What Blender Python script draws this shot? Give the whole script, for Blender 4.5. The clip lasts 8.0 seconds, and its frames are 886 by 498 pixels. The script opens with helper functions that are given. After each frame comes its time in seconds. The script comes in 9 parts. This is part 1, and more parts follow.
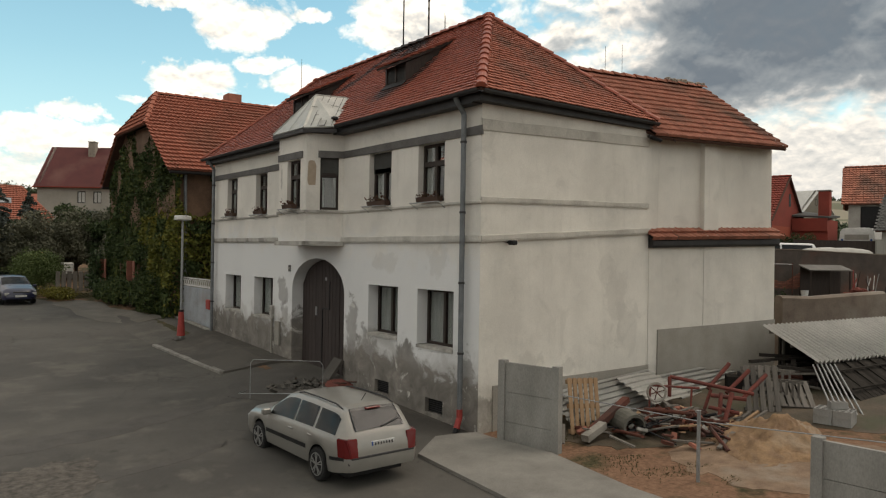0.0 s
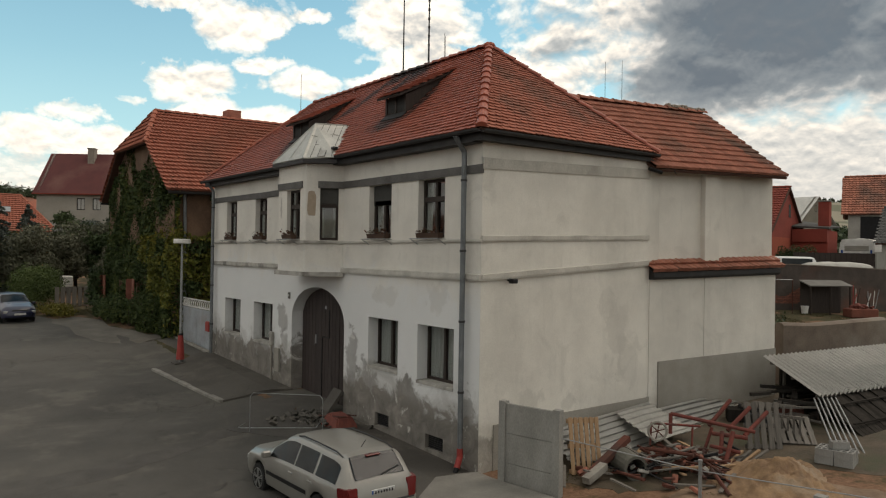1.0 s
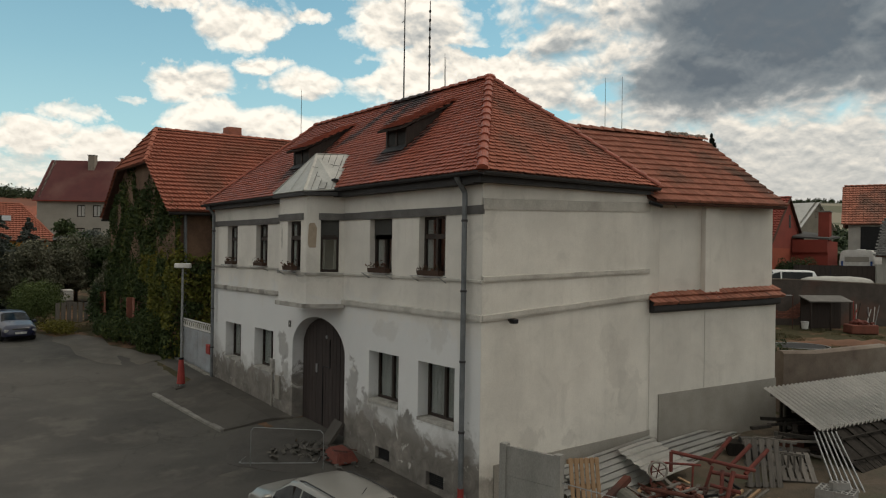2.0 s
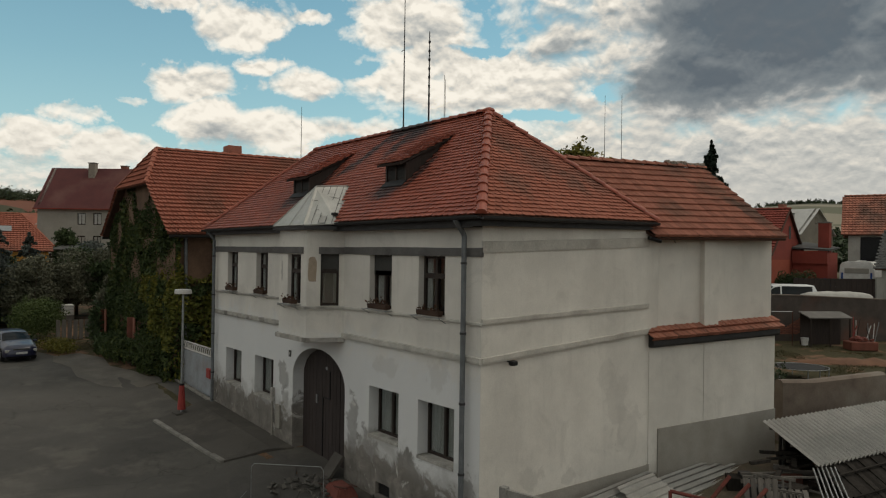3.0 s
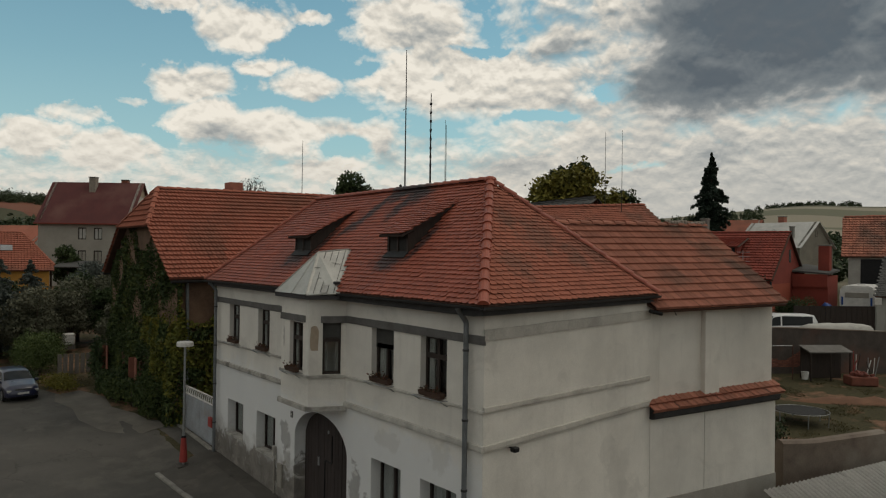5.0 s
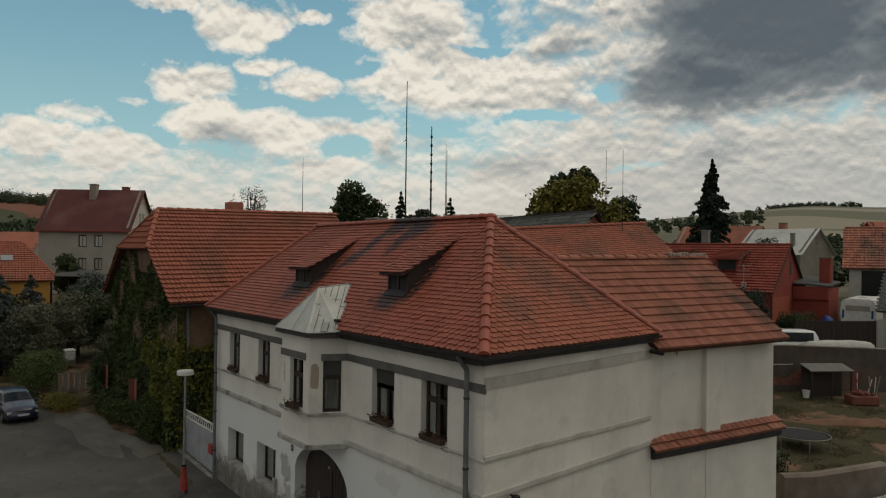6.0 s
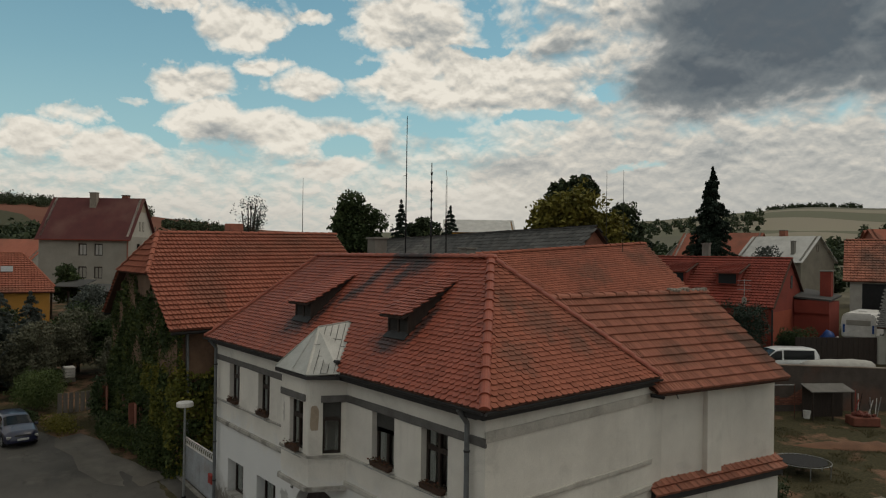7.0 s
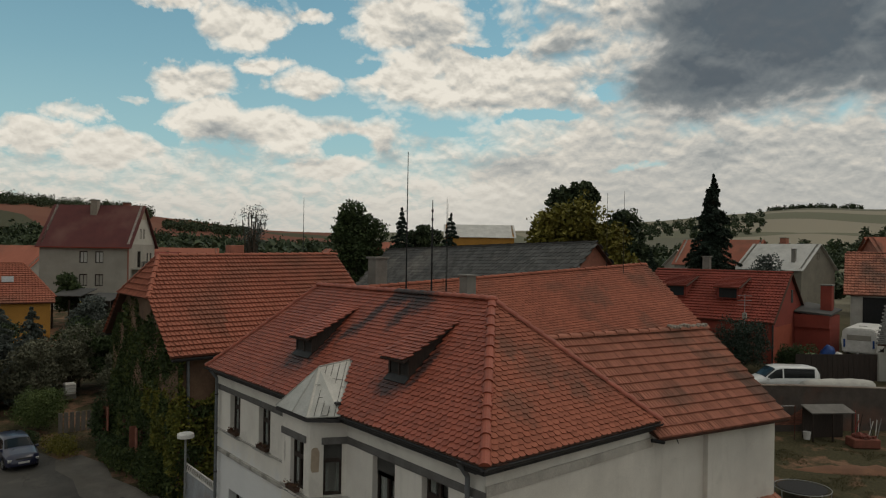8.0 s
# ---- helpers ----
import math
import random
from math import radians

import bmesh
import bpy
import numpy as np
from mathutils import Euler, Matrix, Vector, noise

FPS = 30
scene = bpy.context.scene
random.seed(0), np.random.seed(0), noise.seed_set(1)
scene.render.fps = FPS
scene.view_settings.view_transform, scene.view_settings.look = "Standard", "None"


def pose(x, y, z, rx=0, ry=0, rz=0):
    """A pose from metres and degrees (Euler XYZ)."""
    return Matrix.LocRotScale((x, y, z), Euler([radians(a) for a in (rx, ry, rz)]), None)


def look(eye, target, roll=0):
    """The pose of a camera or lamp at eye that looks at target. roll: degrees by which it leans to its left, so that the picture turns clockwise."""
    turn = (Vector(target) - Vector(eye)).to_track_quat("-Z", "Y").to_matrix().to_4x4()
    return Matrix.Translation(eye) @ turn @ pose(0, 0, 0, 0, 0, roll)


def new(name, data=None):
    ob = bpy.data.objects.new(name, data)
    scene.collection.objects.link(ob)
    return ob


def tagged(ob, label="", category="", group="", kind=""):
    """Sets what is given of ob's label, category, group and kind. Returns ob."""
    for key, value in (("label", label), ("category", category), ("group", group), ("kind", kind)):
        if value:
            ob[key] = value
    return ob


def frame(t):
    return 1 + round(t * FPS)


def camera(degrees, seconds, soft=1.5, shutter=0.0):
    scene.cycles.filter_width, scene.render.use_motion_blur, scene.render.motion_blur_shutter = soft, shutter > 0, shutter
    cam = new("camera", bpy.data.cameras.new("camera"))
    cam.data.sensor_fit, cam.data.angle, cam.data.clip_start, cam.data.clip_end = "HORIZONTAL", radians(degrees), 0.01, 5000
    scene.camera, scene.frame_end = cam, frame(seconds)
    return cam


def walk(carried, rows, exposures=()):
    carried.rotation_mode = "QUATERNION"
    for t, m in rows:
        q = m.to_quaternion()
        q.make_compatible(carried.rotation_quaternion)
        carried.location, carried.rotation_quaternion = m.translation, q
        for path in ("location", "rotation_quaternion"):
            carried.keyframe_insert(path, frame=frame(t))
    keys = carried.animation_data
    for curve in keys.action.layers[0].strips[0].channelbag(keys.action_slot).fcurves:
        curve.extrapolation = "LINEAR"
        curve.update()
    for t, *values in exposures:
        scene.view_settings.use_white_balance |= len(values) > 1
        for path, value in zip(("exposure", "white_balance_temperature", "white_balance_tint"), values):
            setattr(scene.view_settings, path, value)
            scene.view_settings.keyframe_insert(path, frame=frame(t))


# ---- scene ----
cam = camera(62.9, 8.0, soft=1.17)
# ---- camera ----
PATH = [
    (0, (9.956, -8.661, 3.496), (8.382, -7.427, 3.502), 0.9),
    (0.5, (9.934, -8.657, 3.832), (8.361, -7.423, 3.839), 0.9),
    (1, (9.91, -8.658, 4.194), (8.337, -7.423, 4.202), 0.9),
    (1.5, (9.907, -8.675, 4.559), (8.334, -7.44, 4.567), 0.9),
    (3, (9.954, -8.711, 5.71), (8.38, -7.477, 5.72), 0.8),
    (3.5, (9.977, -8.746, 6.104), (8.403, -7.512, 6.114), 0.8),
    (4, (9.972, -8.769, 6.504), (8.398, -7.535, 6.514), 0.8),
    (4.5, (9.972, -8.797, 6.911), (8.398, -7.563, 6.922), 0.8),
    (6, (9.932, -8.788, 8.216), (8.357, -7.555, 8.226), 0.8),
    (6.5, (9.906, -8.762, 8.705), (8.33, -7.53, 8.715), 0.8),
    (7, (9.892, -8.77, 9.184), (8.317, -7.538, 9.194), 0.8),
    (7.5, (9.893, -8.762, 9.684), (8.318, -7.531, 9.693), 0.8),
    (8, (9.896, -8.799, 10.19), (8.32, -7.568, 10.198), 0.9),
]
S = 1.26                # metres to one unit of the plan; the whole plan is brought to metres in the last lines
walk(cam, [(t, look(S * Vector(eye), S * Vector(target), roll)) for t, eye, target, roll in PATH],
     exposures=[(0, 0.26, 6900, 15), (1.5, -0.04, 6800, 14), (3, -0.36, 6700, 12), (4, -0.46, 6700, 12), (6, -0.55, 6700, 12), (8, -0.58, 6700, 12)])

# ---- world, sun ----
SUN_EL, SUN_AZ = radians(55), radians(70)      # above the horizon; from +x towards +y
world = bpy.data.worlds.new("sky_world")
scene.world = world
world.use_nodes = True


def nodes_of(tree):
    tree.nodes.clear()

    def nd(kind, **kw):
        n = tree.nodes.new(kind)
        for k, v in kw.items():
            if k == "ins":
                for key, val in v.items():
                    if isinstance(val, bpy.types.NodeSocket):
                        tree.links.new(val, n.inputs[key])
                    else:
                        n.inputs[key].default_value = val
            else:
                setattr(n, k, v)
        return n
    return nd


def ramp(nd, fac, stops, mode="LINEAR"):
    r = nd("ShaderNodeValToRGB", ins={"Fac": fac})
    e = r.color_ramp.elements
    r.color_ramp.interpolation = mode
    while len(e) < len(stops):
        e.new(0.5)
    for el, (p, c) in zip(e, stops):
        el.position = p
        el.color = (c, c, c, 1) if isinstance(c, (int, float)) else (*c, 1)
    return r.outputs["Color"]


def mth(nd, op, a, b=0.0, clamp=False):
    return nd("ShaderNodeMath", operation=op, use_clamp=clamp, ins={0: a, 1: b}).outputs[0]


def mixc(nd, fac, a, b, blend="MIX"):
    a = (*a, 1) if isinstance(a, tuple) and len(a) == 3 else a
    b = (*b, 1) if isinstance(b, tuple) and len(b) == 3 else b
    return nd("ShaderNodeMix", data_type="RGBA", blend_type=blend, ins={0: fac, 6: a, 7: b}).outputs[2]


def oval(nd, uv, cu, cv, ru, rv, soft=0.35):
    """1 inside an oval of the sky, fading to 0 outside."""
    m = nd("ShaderNodeMapping", vector_type="TEXTURE", ins={"Vector": uv, "Location": (cu, cv, 0), "Scale": (ru, rv, 1)}).outputs[0]
    d = nd("ShaderNodeVectorMath", operation="LENGTH", ins={0: m}).outputs["Value"]
    r = nd("ShaderNodeMapRange", interpolation_type="SMOOTHSTEP", ins={"Value": d, "From Min": soft, "From Max": 1.0, "To Min": 1.0, "To Max": 0.0})
    return r.outputs[0]


def sky():
    """Broken cumulus under a hazy blue sky; one heavy grey cloud to the north."""
    nd = nodes_of(world.node_tree)
    blue = nd("ShaderNodeTexSky", sky_type="NISHITA", sun_disc=False, sun_elevation=SUN_EL,
              sun_rotation=radians(90) - SUN_AZ, air_density=1.0, dust_density=1.0, ozone_density=1.6)
    way = nd("ShaderNodeTexCoord").outputs["Generated"]
    fwd, right = (-0.787, 0.617, 0.0), (0.617, 0.787, 0.0)
    df = nd("ShaderNodeVectorMath", operation="DOT_PRODUCT", ins={0: way, 1: fwd}).outputs["Value"]
    dr = nd("ShaderNodeVectorMath", operation="DOT_PRODUCT", ins={0: way, 1: right}).outputs["Value"]
    z = mth(nd, "MAXIMUM", nd("ShaderNodeSeparateXYZ", ins={0: way}).outputs[2], 0.0)
    az = mth(nd, "ARCTAN2", dr, df)
    el = mth(nd, "ARCSINE", z)
    uv = nd("ShaderNodeCombineXYZ", ins={0: az, 1: el, 2: 0.0}).outputs[0]
    # clouds shrink towards the horizon
    across = mth(nd, "MULTIPLY", az, 1.9)
    upward = mth(nd, "MULTIPLY", mth(nd, "POWER", mth(nd, "ADD", el, 0.05), 0.72), 2.9)
    small = ramp(nd, el, [(0.06, 1.0), (0.20, 0.0)])

    def clouds(dv, scale, seed, detail=7.0, rough=0.55, dist=0.25):
        c = nd("ShaderNodeCombineXYZ", ins={0: across, 1: mth(nd, "ADD", upward, dv), 2: seed}).outputs[0]
        return nd("ShaderNodeTexNoise", ins={"Vector": c, "Scale": scale, "Detail": detail, "Roughness": rough, "Distortion": dist}).outputs[0]

    def two(dv, detail, rough):
        def puffs(scale, seed):
            c = nd("ShaderNodeCombineXYZ", ins={0: across, 1: mth(nd, "ADD", upward, dv), 2: seed}).outputs[0]
            b = nd("ShaderNodeTexNoise", ins={"Vector": c, "Scale": scale, "Detail": 3.0}).outputs["Color"]
            c = nd("ShaderNodeVectorMath", operation="ADD", ins={0: c, 1: nd("ShaderNodeVectorMath", operation="SCALE", ins={0: b, "Scale": 0.10}).outputs[0]}).outputs[0]
            v = nd("ShaderNodeTexVoronoi", feature="SMOOTH_F1", ins={"Vector": c, "Scale": scale * 1.5, "Detail": 3.0, "Roughness": 0.55, "Smoothness": 0.35}).outputs["Distance"]
            return mth(nd, "SUBTRACT", 0.97, mth(nd, "MULTIPLY", v, 0.5))
        wisps = mixc(nd, small, clouds(dv, 6.5, 0.9, detail, rough), clouds(dv, 11.5, 2.3, detail, rough))
        return mixc(nd, 0.45, wisps, mixc(nd, small, puffs(6.5, 3.1), puffs(11.5, 4.4)))
    n1 = two(0.0, 10.0, 0.60)
    s1, s2 = two(0.0, 9.0, 0.58), two(0.022, 9.0, 0.58)
    # ragged outlines: the masses are laid out in a bent sky
    bend = nd("ShaderNodeTexNoise", ins={"Vector": uv, "Scale": 9.0, "Detail": 8.0, "Roughness": 0.62}).outputs["Color"]
    bend = nd("ShaderNodeVectorMath", operation="SUBTRACT", ins={0: bend, 1: (0.5, 0.5, 0.5)}).outputs[0]
    bend = nd("ShaderNodeVectorMath", operation="MULTIPLY", ins={0: bend, 1: (0.13, 0.065, 0.0)}).outputs[0]
    bent = nd("ShaderNodeVectorMath", operation="ADD", ins={0: uv, 1: bend}).outputs[0]

    def masses(rows, soft):
        out = None
        for cu, cv, ru, rv, k in rows:
            o = mth(nd, "MULTIPLY", oval(nd, bent, cu, cv, ru, rv, soft), k)
            out = mth(nd, "MAXIMUM", out, o) if out else o
        return out
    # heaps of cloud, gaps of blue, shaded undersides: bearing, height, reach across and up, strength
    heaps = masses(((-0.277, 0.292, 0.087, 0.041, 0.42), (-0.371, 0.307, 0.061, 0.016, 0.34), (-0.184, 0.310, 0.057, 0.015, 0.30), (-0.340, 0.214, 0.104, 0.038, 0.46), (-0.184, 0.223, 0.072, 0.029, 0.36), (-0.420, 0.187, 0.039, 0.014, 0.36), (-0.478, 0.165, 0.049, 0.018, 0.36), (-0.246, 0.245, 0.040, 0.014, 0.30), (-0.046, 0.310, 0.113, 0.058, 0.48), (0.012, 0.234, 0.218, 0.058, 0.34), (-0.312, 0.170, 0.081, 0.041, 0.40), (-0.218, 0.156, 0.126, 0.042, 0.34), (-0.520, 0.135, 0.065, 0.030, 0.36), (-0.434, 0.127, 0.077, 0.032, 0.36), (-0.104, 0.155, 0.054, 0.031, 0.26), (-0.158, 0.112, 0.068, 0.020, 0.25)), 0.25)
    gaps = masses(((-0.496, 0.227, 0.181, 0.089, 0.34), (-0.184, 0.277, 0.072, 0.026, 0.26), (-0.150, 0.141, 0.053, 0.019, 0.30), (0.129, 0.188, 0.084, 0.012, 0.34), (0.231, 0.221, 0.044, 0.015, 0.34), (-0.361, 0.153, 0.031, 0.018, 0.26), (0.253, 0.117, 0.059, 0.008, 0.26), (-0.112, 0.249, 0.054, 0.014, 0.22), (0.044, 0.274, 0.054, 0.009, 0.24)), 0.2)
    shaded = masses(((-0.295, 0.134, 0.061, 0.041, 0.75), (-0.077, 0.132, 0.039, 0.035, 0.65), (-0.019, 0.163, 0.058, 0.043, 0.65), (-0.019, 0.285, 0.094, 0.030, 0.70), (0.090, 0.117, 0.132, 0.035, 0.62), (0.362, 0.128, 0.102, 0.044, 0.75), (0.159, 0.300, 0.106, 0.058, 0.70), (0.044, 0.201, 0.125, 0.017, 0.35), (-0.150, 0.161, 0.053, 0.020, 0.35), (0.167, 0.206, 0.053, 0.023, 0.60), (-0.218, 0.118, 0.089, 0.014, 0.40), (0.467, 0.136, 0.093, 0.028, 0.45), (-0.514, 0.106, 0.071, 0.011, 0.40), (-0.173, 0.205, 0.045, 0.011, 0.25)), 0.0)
    round_ = mth(nd, "ADD", mth(nd, "MULTIPLY", az, 0.15915), 0.5)
    ground = mth(nd, "ADD", ramp(nd, round_, [(0.0, 0.22), (0.36, 0.20), (0.405, -0.13), (0.468, -0.13), (0.503, 0.04), (0.526, 0.24), (1.0, 0.22)]), ramp(nd, el, [(0.05, 0.26), (0.115, 0.12), (0.17, 0.0), (0.38, 0.0), (0.55, 0.12)]))
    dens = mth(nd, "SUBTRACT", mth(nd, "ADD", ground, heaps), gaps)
    dens = mth(nd, "ADD", dens, mth(nd, "MULTIPLY", mth(nd, "SUBTRACT", n1, 0.5), 1.0))
    cover = ramp(nd, dens, [(0.03, 0.0), (0.11, 0.5), (0.24, 1.0)])
    relief = mth(nd, "MULTIPLY", mth(nd, "SUBTRACT", s1, s2), ramp(nd, el, [(0.05, 0.30), (0.16, 0.85), (0.25, 1.0)]))
    relief = mth(nd, "MULTIPLY", relief, 3.3)
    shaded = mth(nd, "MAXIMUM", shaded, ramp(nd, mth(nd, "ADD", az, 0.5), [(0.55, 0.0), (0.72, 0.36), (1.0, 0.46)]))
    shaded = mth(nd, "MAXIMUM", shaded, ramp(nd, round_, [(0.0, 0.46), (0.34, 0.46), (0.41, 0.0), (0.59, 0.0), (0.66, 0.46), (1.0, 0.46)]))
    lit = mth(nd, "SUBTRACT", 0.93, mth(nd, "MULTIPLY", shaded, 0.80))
    lit = mth(nd, "SUBTRACT", lit, mth(nd, "MULTIPLY", ramp(nd, dens, [(0.25, 0.0), (0.75, 1.0)]), 0.18))
    lit = mth(nd, "ADD", lit, relief, clamp=True)
    cloud = ramp(nd, lit, [(0.0, (0.26, 0.295, 0.305)), (0.30, (0.40, 0.435, 0.435)), (0.55, (0.60, 0.615, 0.58)), (0.78, (0.82, 0.80, 0.715)), (1.0, (1.03, 1.0, 0.89))])
    clear = mixc(nd, 1.0, blue.outputs[0], (0.092, 0.146, 0.124), "MULTIPLY")
    clear = mixc(nd, ramp(nd, el, [(0.0, 0.85), (0.10, 0.55), (0.24, 0.24), (0.45, 0.0)]), clear, (0.52, 0.73, 0.78))
    col = mixc(nd, cover, clear, cloud)
    col = mixc(nd, ramp(nd, el, [(0.0, 0.75), (0.06, 0.45), (0.14, 0.0)]), col, (0.58, 0.585, 0.545))
    # the heavy cloud, ragged below
    ragged = clouds(0.0, 2.6, 8.0, 6.0, 0.5)
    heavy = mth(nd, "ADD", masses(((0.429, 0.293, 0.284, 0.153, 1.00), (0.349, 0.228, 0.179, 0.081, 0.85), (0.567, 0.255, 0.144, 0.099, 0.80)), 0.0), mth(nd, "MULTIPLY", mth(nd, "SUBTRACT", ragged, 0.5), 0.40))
    grey = ramp(nd, mth(nd, "SUBTRACT", heavy, mth(nd, "MULTIPLY", relief, 0.35)), [(0.16, (0.50, 0.52, 0.51)), (0.40, (0.235, 0.272, 0.29)), (0.80, (0.118, 0.150, 0.178))])
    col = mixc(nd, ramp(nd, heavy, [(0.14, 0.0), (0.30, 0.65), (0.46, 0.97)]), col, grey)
    bg = nd("ShaderNodeBackground", ins={"Color": col, "Strength": 1.15})
    nd("ShaderNodeOutputWorld", ins={0: bg.outputs[0]})


sky()
sun_data = bpy.data.lights.new("sun", "SUN")
sun_data.energy, sun_data.angle, sun_data.color = 1.0, radians(35), (1.0, 0.92, 0.80)
sun = new("sun", sun_data)
sun.matrix_world = look((0, 0, 0), (-math.cos(SUN_EL) * math.cos(SUN_AZ), -math.cos(SUN_EL) * math.sin(SUN_AZ), -math.sin(SUN_EL)))


# ---- materials ----
SOOT = [(-6.55, 2.56, 0.50, 0.42, 0.0), (-6.0, 2.62, 1.1, 0.24, 0.0), (-7.0, 1.95, 0.26, 0.85, -0.3), (-7.4, 1.45, 0.20, 0.5, -0.3), (-5.45, 2.50, 0.62, 0.46, 0.0), (-5.80, 2.05, 0.32, 0.55, -0.3),
        (-3.98, 0.50, 0.72, 0.34, 0.0), (-3.28, 1.00, 0.20, 0.60, 0.0), (-8.66, 0.50, 0.72, 0.34, 0.0), (-7.90, 1.00, 0.20, 0.60, 0.0)]


def material(name, base, dark=None, scale=3.0, fine=40.0, rough=0.85, bump=0.15, metal=0.0, spread=0.5, island=0.0, obj=0.0,
             tint=None, spec=0.3, stretch=None, transmission=0.0, soot=False, moss=()):
    """A surface with broad stains, fine grain and relief; island, obj: how far single pieces differ."""
    m = bpy.data.materials.new(name)
    m.use_nodes = True
    nd = nodes_of(m.node_tree)
    co = nd("ShaderNodeTexCoord").outputs["Object"]
    if stretch:
        co = nd("ShaderNodeMapping", ins={"Vector": co, "Scale": stretch}).outputs[0]
    dark = dark or tuple(c * 0.62 for c in base)
    wide = nd("ShaderNodeTexNoise", ins={"Vector": co, "Scale": scale, "Detail": 6.0, "Roughness": 0.62}).outputs[0]
    grain = nd("ShaderNodeTexNoise", ins={"Vector": co, "Scale": fine, "Detail": 3.0, "Roughness": 0.6}).outputs[0]
    f = ramp(nd, wide, [(0.5 - spread * 0.4, 0.0), (0.5 + spread * 0.4, 1.0)])
    col = mixc(nd, f, dark, base)
    if tint:
        other = nd("ShaderNodeTexNoise", ins={"Vector": co, "Scale": scale * 0.37, "Detail": 4.0}).outputs[0]
        col = mixc(nd, ramp(nd, other, [(0.52, 0.0), (0.68, 0.8)]), col, tint)
    g = ramp(nd, grain, [(0.25, 0.72), (0.75, 1.12)])
    col = mixc(nd, 0.75, col, g, "MULTIPLY")
    for src, amount in ((nd("ShaderNodeNewGeometry").outputs["Random Per Island"], island), (nd("ShaderNodeObjectInfo").outputs["Random"], obj)):
        if amount:
            v = ramp(nd, src, [(0.0, 1 - amount), (0.5, 1.0), (1.0, 1 + amount * 0.7)])
            col = mixc(nd, 1.0, col, v, "MULTIPLY")
    if moss:
        # lichen and damp on the tiles: plan place and reach
        at = nd("ShaderNodeNewGeometry").outputs["Position"]
        ragged = nd("ShaderNodeTexNoise", ins={"Vector": at, "Scale": 2.6, "Detail": 7.0, "Roughness": 0.72}).outputs[0]
        for cx, cy, ru, rv in moss:
            m2 = nd("ShaderNodeMapping", vector_type="TEXTURE", ins={"Vector": at, "Location": (cx * S, cy * S, 0), "Scale": (ru * S, rv * S, 1000)}).outputs[0]
            d = nd("ShaderNodeVectorMath", operation="LENGTH", ins={0: m2}).outputs["Value"]
            d = mth(nd, "ADD", d, mth(nd, "MULTIPLY", mth(nd, "SUBTRACT", ragged, 0.5), 3.0))
            col = mixc(nd, ramp(nd, d, [(0.3, 0.48), (1.1, 0.0)]), col, (0.085, 0.060, 0.045))
    if soot:
        # soot and bitumen run down the tiles below the masts and round the dormer fronts: plan place, reach across and down
        at = nd("ShaderNodeNewGeometry").outputs["Position"]
        ragged = nd("ShaderNodeTexNoise", ins={"Vector": at, "Scale": 3.5, "Detail": 6.0, "Roughness": 0.7}).outputs[0]
        for cx, cy, ru, rv, skew in SOOT:
            m2 = nd("ShaderNodeMapping", vector_type="TEXTURE", ins={"Vector": at, "Location": (cx * S, cy * S, 0), "Scale": (ru * S, rv * S, 1000), "Rotation": (0, 0, skew)}).outputs[0]
            d = nd("ShaderNodeVectorMath", operation="LENGTH", ins={0: m2}).outputs["Value"]
            d = mth(nd, "ADD", d, mth(nd, "MULTIPLY", mth(nd, "SUBTRACT", ragged, 0.5), 2.0))
            col = mixc(nd, ramp(nd, d, [(0.4, 0.85), (1.1, 0.0)]), col, (0.022, 0.022, 0.023))
    b = nd("ShaderNodeBump", ins={"Strength": bump, "Distance": 0.02, "Height": mth(nd, "ADD", grain, wide)}).outputs[0]
    p = nd("ShaderNodeBsdfPrincipled", ins={"Base Color": col, "Roughness": rough, "Metallic": metal, "Normal": b, "Specular IOR Level": spec,
                                            "Transmission Weight": transmission})
    nd("ShaderNodeOutputMaterial", ins={0: p.outputs[0]})
    return m


